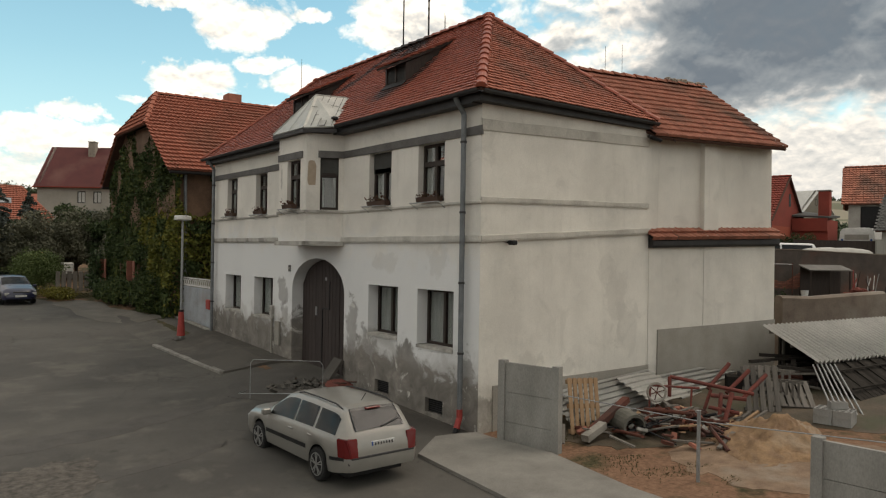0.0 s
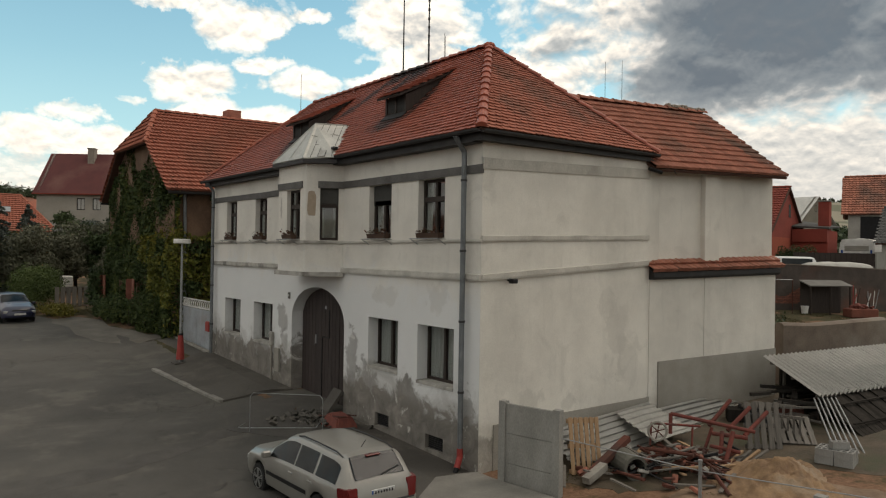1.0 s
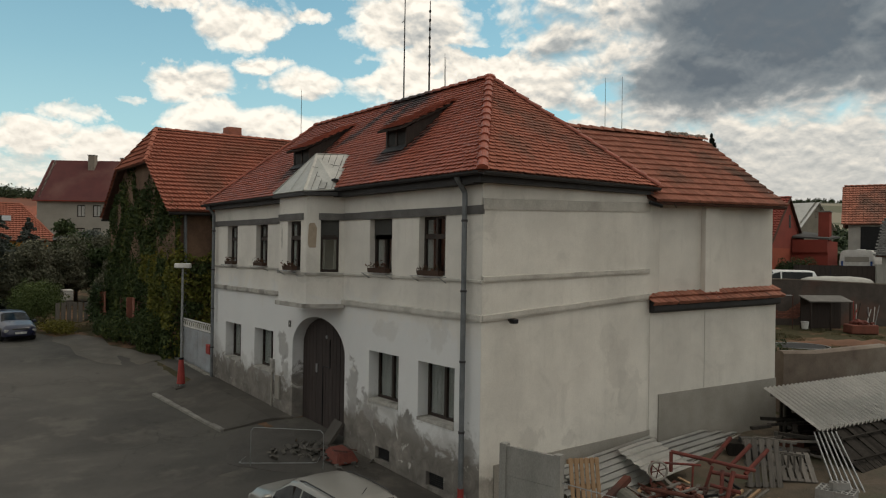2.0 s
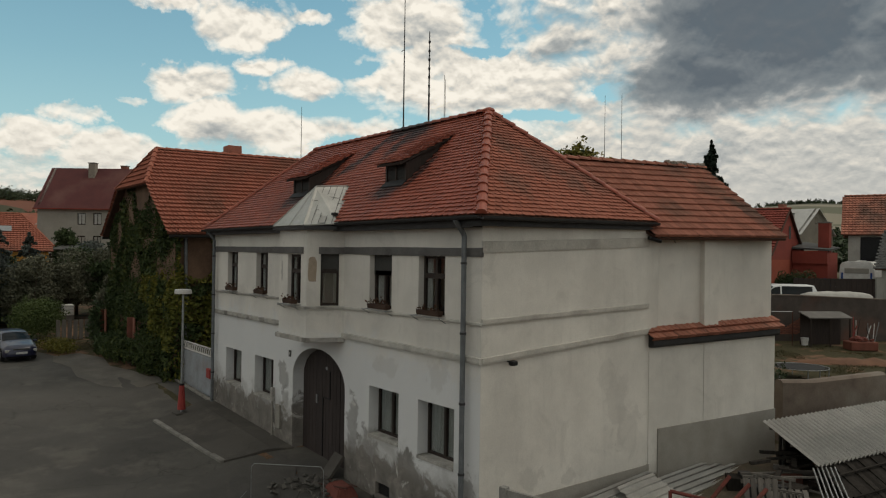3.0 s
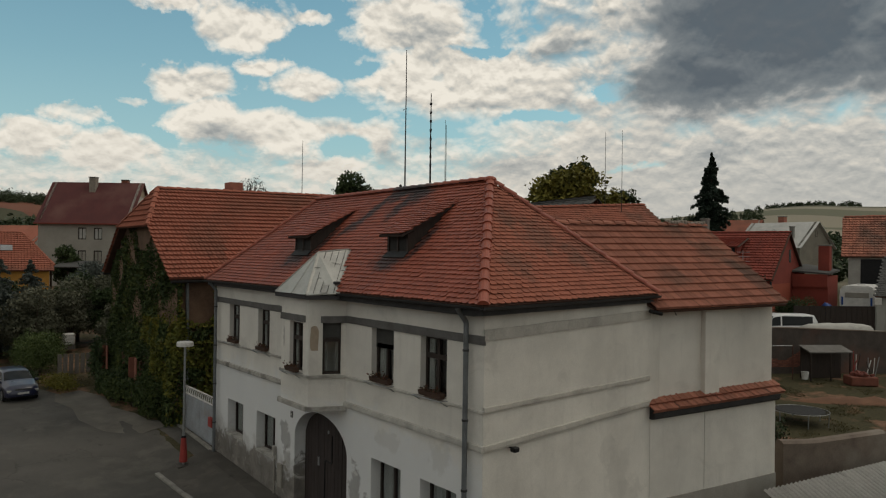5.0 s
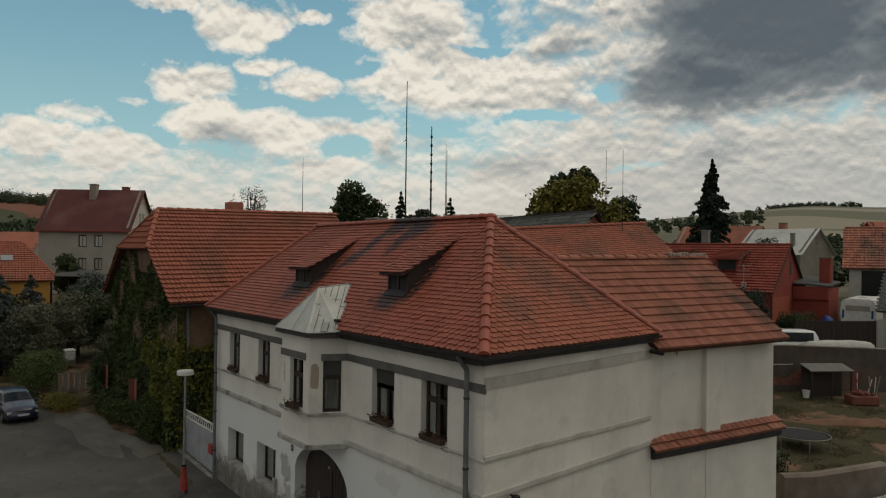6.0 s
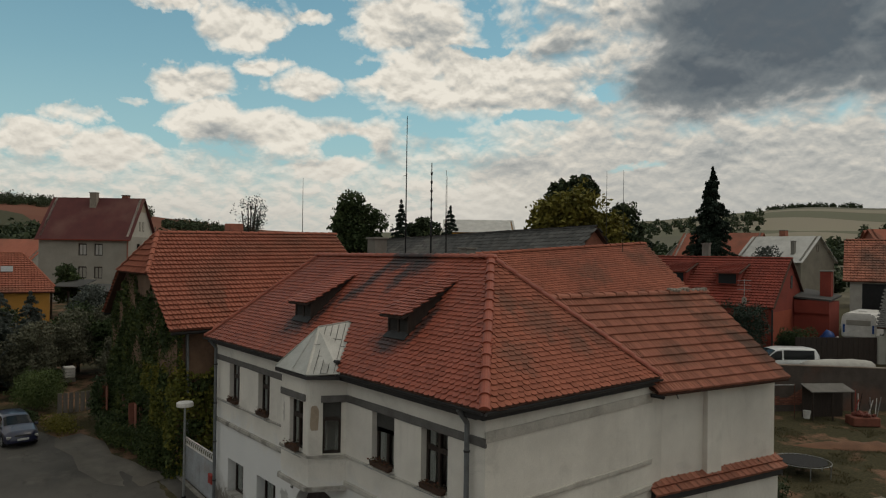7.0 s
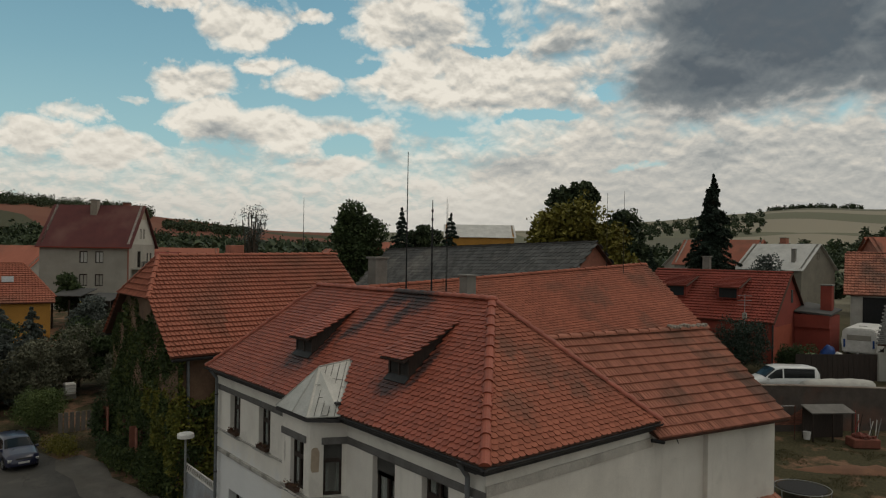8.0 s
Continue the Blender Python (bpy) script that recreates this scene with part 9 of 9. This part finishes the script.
conifer("blue_spruce", "bluish garden conifer by the street", stand(-36.5, -3.6), 6.0, 2.6, L_BLUE, 22000, 3, 0.095)
conifer("blue_spruce", "bluish garden conifer by the street", stand(-38.5, -1.6), 5.2, 2.4, L_BLUE, 18000, 4, 0.095)
broadleaf("garden_tree", "dark dense garden tree behind the hedge", stand(-38.5, 1.0), 4.4, 2.0, L_GREEN, 10000, 0.09, 0.6, 5)
broadleaf("garden_tree", "dark dense garden tree behind the hedge", stand(-36.0, 2.6), 3.9, 1.7, L_GREEN, 9000, 0.09, 0.5, 6)
broadleaf("garden_tree", "dark dense garden tree behind the hedge", stand(-42.0, 4.6), 4.6, 2.0, L_WOOD, 10000, 0.09, 0.6, 7)
broadleaf("garden_tree", "grey-green tree before the grey house", stand(-53.0, 5.0), 3.9, 2.0, L_BLUE, 9000, 0.11, 0.8, 8)
broadleaf("garden_tree", "dark dense garden tree behind the hedge", stand(-45.0, -3.0), 3.6, 3.0, L_WOOD, 10000, 0.11, 0.4, 9)
broadleaf("yew_tree", "dull grey-green yew by the street hedge", stand(-33.6, -4.6), 4.6, 1.9, L_YEW, 16000, 0.08, 0.3, 51)
broadleaf("yew_tree", "dull grey-green yew by the street hedge", stand(-33.8, -2.2), 4.0, 1.8, L_YEW, 15000, 0.08, 0.3, 52)
broadleaf("yew_tree", "dull grey-green yew beside the garden path", stand(-36.2, 0.1), 4.2, 1.8, L_YEW, 15000, 0.08, 0.3, 53)
broadleaf("yew_tree", "dull grey-green yew beside the garden path", stand(-37.8, 2.4), 4.0, 1.6, L_YEW, 12000, 0.08, 0.3, 54)
broadleaf("yew_tree", "dull grey-green yew beside the garden path", stand(-33.5, 1.9), 3.0, 1.2, L_YEW, 8000, 0.07, 0.2, 55)
shrub("hedge_bush", "round clipped green hedge bush by the street", stand(-30.2, -2.6), (2.0, 1.6, 1.55), L_HEDGE, 16000, 0.05, 11)
shrub("hedge_bush", "dark bush under the ivy wall", stand(-25.9, -0.6), (0.7, 0.6, 1.7), L_GREEN, 1400, 0.08, 12)
shrub("verge_shrub", "yellowish verge shrub by the street", stand(-26.0, -2.2), (1.9, 1.0, 0.42), L_OLIVE, 3600, 0.045, 13)
shrub("verge_shrub", "dull green verge plants by the street", stand(-27.8, -3.2), (1.2, 0.8, 0.5), L_GREEN, 1000, 0.06, 14)
shrub("verge_shrub", "low plants at the foot of the ivy wall", stand(-20.2, -0.7), (2.2, 0.5, 0.8), L_IVY, 2200, 0.07, 15)
shrub("verge_shrub", "low plants at the foot of the ivy wall", stand(-23.3, -0.8), (1.8, 0.5, 0.8), L_GREEN, 1800, 0.07, 16)
# two added dark shrubs: their leaves stand in for shade on the verge
shrub("verge_shrub", "added dark shrub standing in for shade beside the broken wall", stand(-18.6, -0.5), (1.3, 0.5, 1.2), L_IVY, 4200, 0.055, 17)
shrub("verge_shrub", "added dark shrub standing in for shade along the ivy wall", stand(-22.0, -1.0), (2.2, 0.5, 0.7), L_IVY, 4200, 0.055, 18)
tank = thing("water_tank", "white caged water container by the path", "container", stand(-34.9, -0.2, 0.45))
tank.scale = (0.72, 0.72, 0.72)
part("tank", bbox(BM(), -0.4, -0.4, 0.0, 0.4, 0.4, 0.85, 0.06), M_WHITE, tank)
for z in (0.2, 0.45, 0.7):
    part("cage_bar", box(BM(), -0.43, -0.43, z - 0.015, 0.43, 0.43, z + 0.015), M_STEEL, tank)
part("pallet_base", box(BM(), -0.42, -0.42, -0.35, 0.42, 0.42, -0.01), M_GREYWOOD, tank)
draped("path", [(-24.4, -2.7), (-23.0, -2.95), (-21.4, -2.6), (-19.6, -2.75), (-17.8, -2.3), (-16.6, -1.4), (-16.7, -0.1), (-17.6, -0.7), (-19.0, -0.9), (-20.6, -1.35), (-22.4, -1.2), (-24.5, -1.7)], 0.028, 0.08, M_STRIP, "worn concrete strip beside the street", "pavement")
gfence = thing("garden_fence", "low grey garden fence beside the path", "fence", stand(-28.3, -0.9))
for k in range(9):
    part("paling", bbox(BM(), -0.02, -1.0 + 0.25 * k - 0.02, 0, 0.02, -1.0 + 0.25 * k + 0.16, 0.95, 0.006), M_GREYWOOD, gfence)

carport = thing("carport", "dark open carport with grey sheet roofs", "carport", (-66.0, 7.2, gz(-66, 7.2)), 52)
for a, b, z in ((-2.6, 0.2, 2.9), (0.3, 3.0, 2.5)):
    part("sheet_roof", slab(BM(), ((a, -1.8, z), (b, -1.8, z), (b, 1.6, z + 0.55), (a, 1.6, z + 0.55)), 0.08), M_SLATE, carport)
for x in (-2.5, -0.9, 0.4, 1.7, 2.9):
    part("post", box(BM(), x - 0.07, -1.7, -0.3, x + 0.07, -1.56, 2.5), M_DARKWOOD, carport)
part("back_wall", box(BM(), -2.6, 1.45, -0.3, 3.0, 1.58, 2.9), M_SOFFIT, carport)
broadleaf("garden_tree", "dark leafy tree before the grey house", stand(-69.0, 6.2), 5.0, 2.1, L_GREEN, 5200, 0.15, 1.4, 61, 14)
broadleaf("garden_tree", "dull green bush below the carport", stand(-60.0, 6.0), 2.6, 2.2, L_OLIVE, 3600, 0.13, 0.4, 62, 10)

# far trees
broadleaf("round_tree", "round dense green tree behind the roofs", stand(-50.4, 27.7), 12.4, 3.3, L_GREEN, 22000, 0.18, 2.5, 21, 26)
broadleaf("willow", "wide yellow-green tree behind the slate barn", stand(-31.9, 36.0), 12.2, 4.3, L_OLIVE, 26000, 0.22, 1.5, 22, 44)
broadleaf("willow", "wide yellow-green tree behind the slate barn", stand(-29.3, 38.9), 10.4, 3.3, L_OLIVE, 16000, 0.22, 1.5, 23, 30)
broadleaf("dark_tree", "dark tall tree behind the willow", stand(-61.5, 71.3), 17.4, 4.4, L_WOOD, 14000, 0.40, 5, 24, 30)
broadleaf("dark_tree", "dark tree beside the willow", stand(-56.0, 76.2), 13.6, 3.8, L_WOOD, 9000, 0.36, 2, 25, 22)
broadleaf("thin_birch", "thin loose birch behind the ridge", stand(-60.0, 21.0), 12.3, 2.3, L_BLUE, 2600, 0.10, 3, 26, 34, 0.6)
conifer("spruce", "tall dark spruce behind the red house", stand(-42.9, 77.0), 17.9, 5.4, L_DARK, 95000, 31, 0.17)
conifer("spruce", "small dark spruce behind the barn", stand(-62.0, 41.0), 12.2, 3.4, L_DARK, 18000, 32, 0.17)
conifer("spruce", "small dark spruce behind the barn", stand(-60.0, 47.0), 11.6, 3.0, L_DARK, 16000, 33, 0.17)
broadleaf("dark_tree", "dark tree between the spruces", stand(-61.5, 44.0), 10.6, 2.6, L_WOOD, 6000, 0.28, 2, 27, 16)
conifer("spruce", "dark conifer beside the tall spruce", stand(-40.0, 60.0), 7.6, 2.2, L_DARK, 9000, 34, 0.15)
shrub("garden_bush", "round evergreen bush by the red house", stand(-14.1, 33.5), (2.0, 1.8, 2.5), L_DARK, 16000, 0.06, 41)
shrub("garden_bush", "clipped hedge by the red house", stand(-12.0, 35.7), (1.7, 0.9, 1.5), L_GREEN, 9000, 0.055, 42)
shrub("garden_bush", "bush at the annex corner", stand(-1.3, 13.2), (0.6, 0.6, 1.1), L_WOOD, 900, 0.06, 43)
broadleaf("garden_tree", "grey-green bush before the white house", stand(-35.0, 75.0), 7.3, 2.9, L_BLUE, 7000, 0.13, 2, 28, 18)

# far houses of the village
rr = random.Random(8)
for x, y, t, L_, w_, e_, r_, tm, wm in ((-75, 45, 30, 14, 8, 8.6, 10.4, M_TILE_PAN, M_PALEWALL), (-89.5, 77.0, 52, 12, 9, 13.0, 15.2, M_SHEET, M_YELLOWWALL), (-92, 40, 60, 10, 8, 7.2, 9.4, M_TILE_PAN, M_PALEWALL),
                                        (-95, 22, 20, 10, 8, 7.0, 9.6, M_TILE_RED, M_REDWALL), (-110, 30, 70, 12, 8, 8, 10.2, M_TILE_PAN, M_PALEWALL), (-48, 88, 10, 11, 8, 9.2, 12.6, M_TILE_PAN, M_PALEWALL),
                                        (-30, 112, 40, 16, 9, 10.2, 13.4, M_TILE_OLD, M_PALEWALL), (-62, 105, 70, 10, 8, 8.6, 11.2, M_SHEET, M_GREYWALL), (-74, 92, 15, 12, 8, 8.2, 10.6, M_TILE_PAN, M_PALEWALL),
                                        (-100, 6, 40, 10, 8, 7.4, 10.2, M_TILE_PAN, M_PALEWALL), (-108, 12, 60, 9, 8, 7.4, 9.8, M_SLATE, M_PALEWALL), (-130, 80, 20, 14, 9, 9.5, 12.2, M_TILE_PAN, M_PALEWALL),
                                        (-22, 100, 45, 22, 9, 9.8, 13.0, M_TILE_OLD, M_BRICK)):
    gabled("village_house", "distant village house with a pitched roof", (x, y), t, L_, w_, gz(x, y) - 0.5, e_, r_, wm, tm, "pan", 0.3, 0.4, tiles=False, seed=int(-x),
           windows=(("-y", -2, 2.0, 0.9, 1.2), ("-y", 1.5, 2.0, 0.9, 1.2)))

# woods and hedges on the hills, one far mass
rs = np.random.RandomState(5)
cl = []
def wood(az0, az1, r0, r1, n, size, lift=0.0):
    for _ in range(n):
        a, r = math.radians(rs.uniform(az0, az1)), rs.uniform(r0, r1)
        x, y = 10 + r * math.cos(a), -9 + r * math.sin(a)
        cl.append((x, y, gz(x, y) + lift, size * rs.uniform(0.6, 1.3)))
wood(164, 175, 640, 760, 260, 7.0)
wood(166, 176, 150, 260, 240, 4.5)
wood(157, 163, 480, 560, 90, 5.0)
wood(146, 176, 125, 330, 1500, 5.2)
wood(140, 150, 210, 380, 120, 5.0)
wood(112, 118, 820, 880, 90, 4.0)
wood(104, 110, 840, 890, 70, 4.5)
wood(104, 128, 135, 330, 420, 3.8)
wood(126, 148, 140, 300, 420, 4.6)
wood(104, 112, 260, 420, 100, 4.2)
wood(118, 128, 420, 620, 90, 4.0)
pts, sizes = [], []
for x, y, z, s in cl:
    m = 80
    q = blob_points(rs, m, (0, 0, 0), (s * 0.55, s * 0.55, s * 0.6), 0.4)
    pts.append(q + np.array((x, y, z + s * 0.5)))
woods = thing("far_woods", "dark woods and hedges on the far hills", "woods", (-200, 150, 0), kind="stuff")
ob = new("foliage", leaf_mesh("foliage", np.concatenate(pts) - np.array((-200, 150, 0)), 0.85, L_WOOD, 9))
ob.parent = woods

# rough grass and weeds in yard, garden and verge
gp = []
for _ in range(90000):
    k = rs.rand()
    if k < 0.07:
        x, y = rs.uniform(1.0, 4.4), rs.uniform(0.6, 3.2) + 0.3 * rs.normal()
    elif k < 0.8:
        x, y = rs.uniform(-7, 2), rs.uniform(12, 27)
    else:
        x, y = rs.uniform(-31, -24.6), rs.uniform(-3.2, -0.6)
    if noise.noise((x * 0.55, y * 0.55, 4.0)) + 0.5 * noise.noise((x * 2.1, y * 2.1, 7.0)) > 0.15:
        gp.append((x, y, gz(x, y)))
M_WEED = leaf_material("dry_grass", (0.045, 0.044, 0.020), (0.085, 0.076, 0.036), (0.14, 0.115, 0.055))
weeds = thing("weeds", "patchy dry grass and weeds", "grass", (0, 10, 0), kind="stuff")
gp = np.array(gp) - np.array((0, 10, 0))
n_ = len(gp)
way_ = rs.uniform(0, 6.28, n_)
tall = np.where(gp[:, 1:2] < -3, rs.uniform(0.012, 0.04, (n_, 1)), rs.uniform(0.03, 0.10, (n_, 1)))
flat_ = np.stack([np.cos(way_), np.sin(way_), np.zeros(n_)], 1)
lean_ = np.stack([rs.normal(0, 0.5, n_), rs.normal(0, 0.5, n_), np.ones(n_)], 1) * tall
tri_ = np.stack([gp - flat_ * 0.009, gp + flat_ * 0.009, gp + lean_], 1).reshape(-1, 3)
me = bpy.data.meshes.new("blades")
me.from_pydata(tri_.tolist(), [], [(3 * i, 3 * i + 1, 3 * i + 2) for i in range(n_)])
me.materials.append(M_WEED)
ob = new("blades", me)
ob.parent = weeds

# ---- the plan to metres ----
for me in bpy.data.meshes:
    me.transform(Matrix.Scale(S, 4))
for ob in scene.objects:
    if ob.type != "CAMERA":
        ob.location *= S
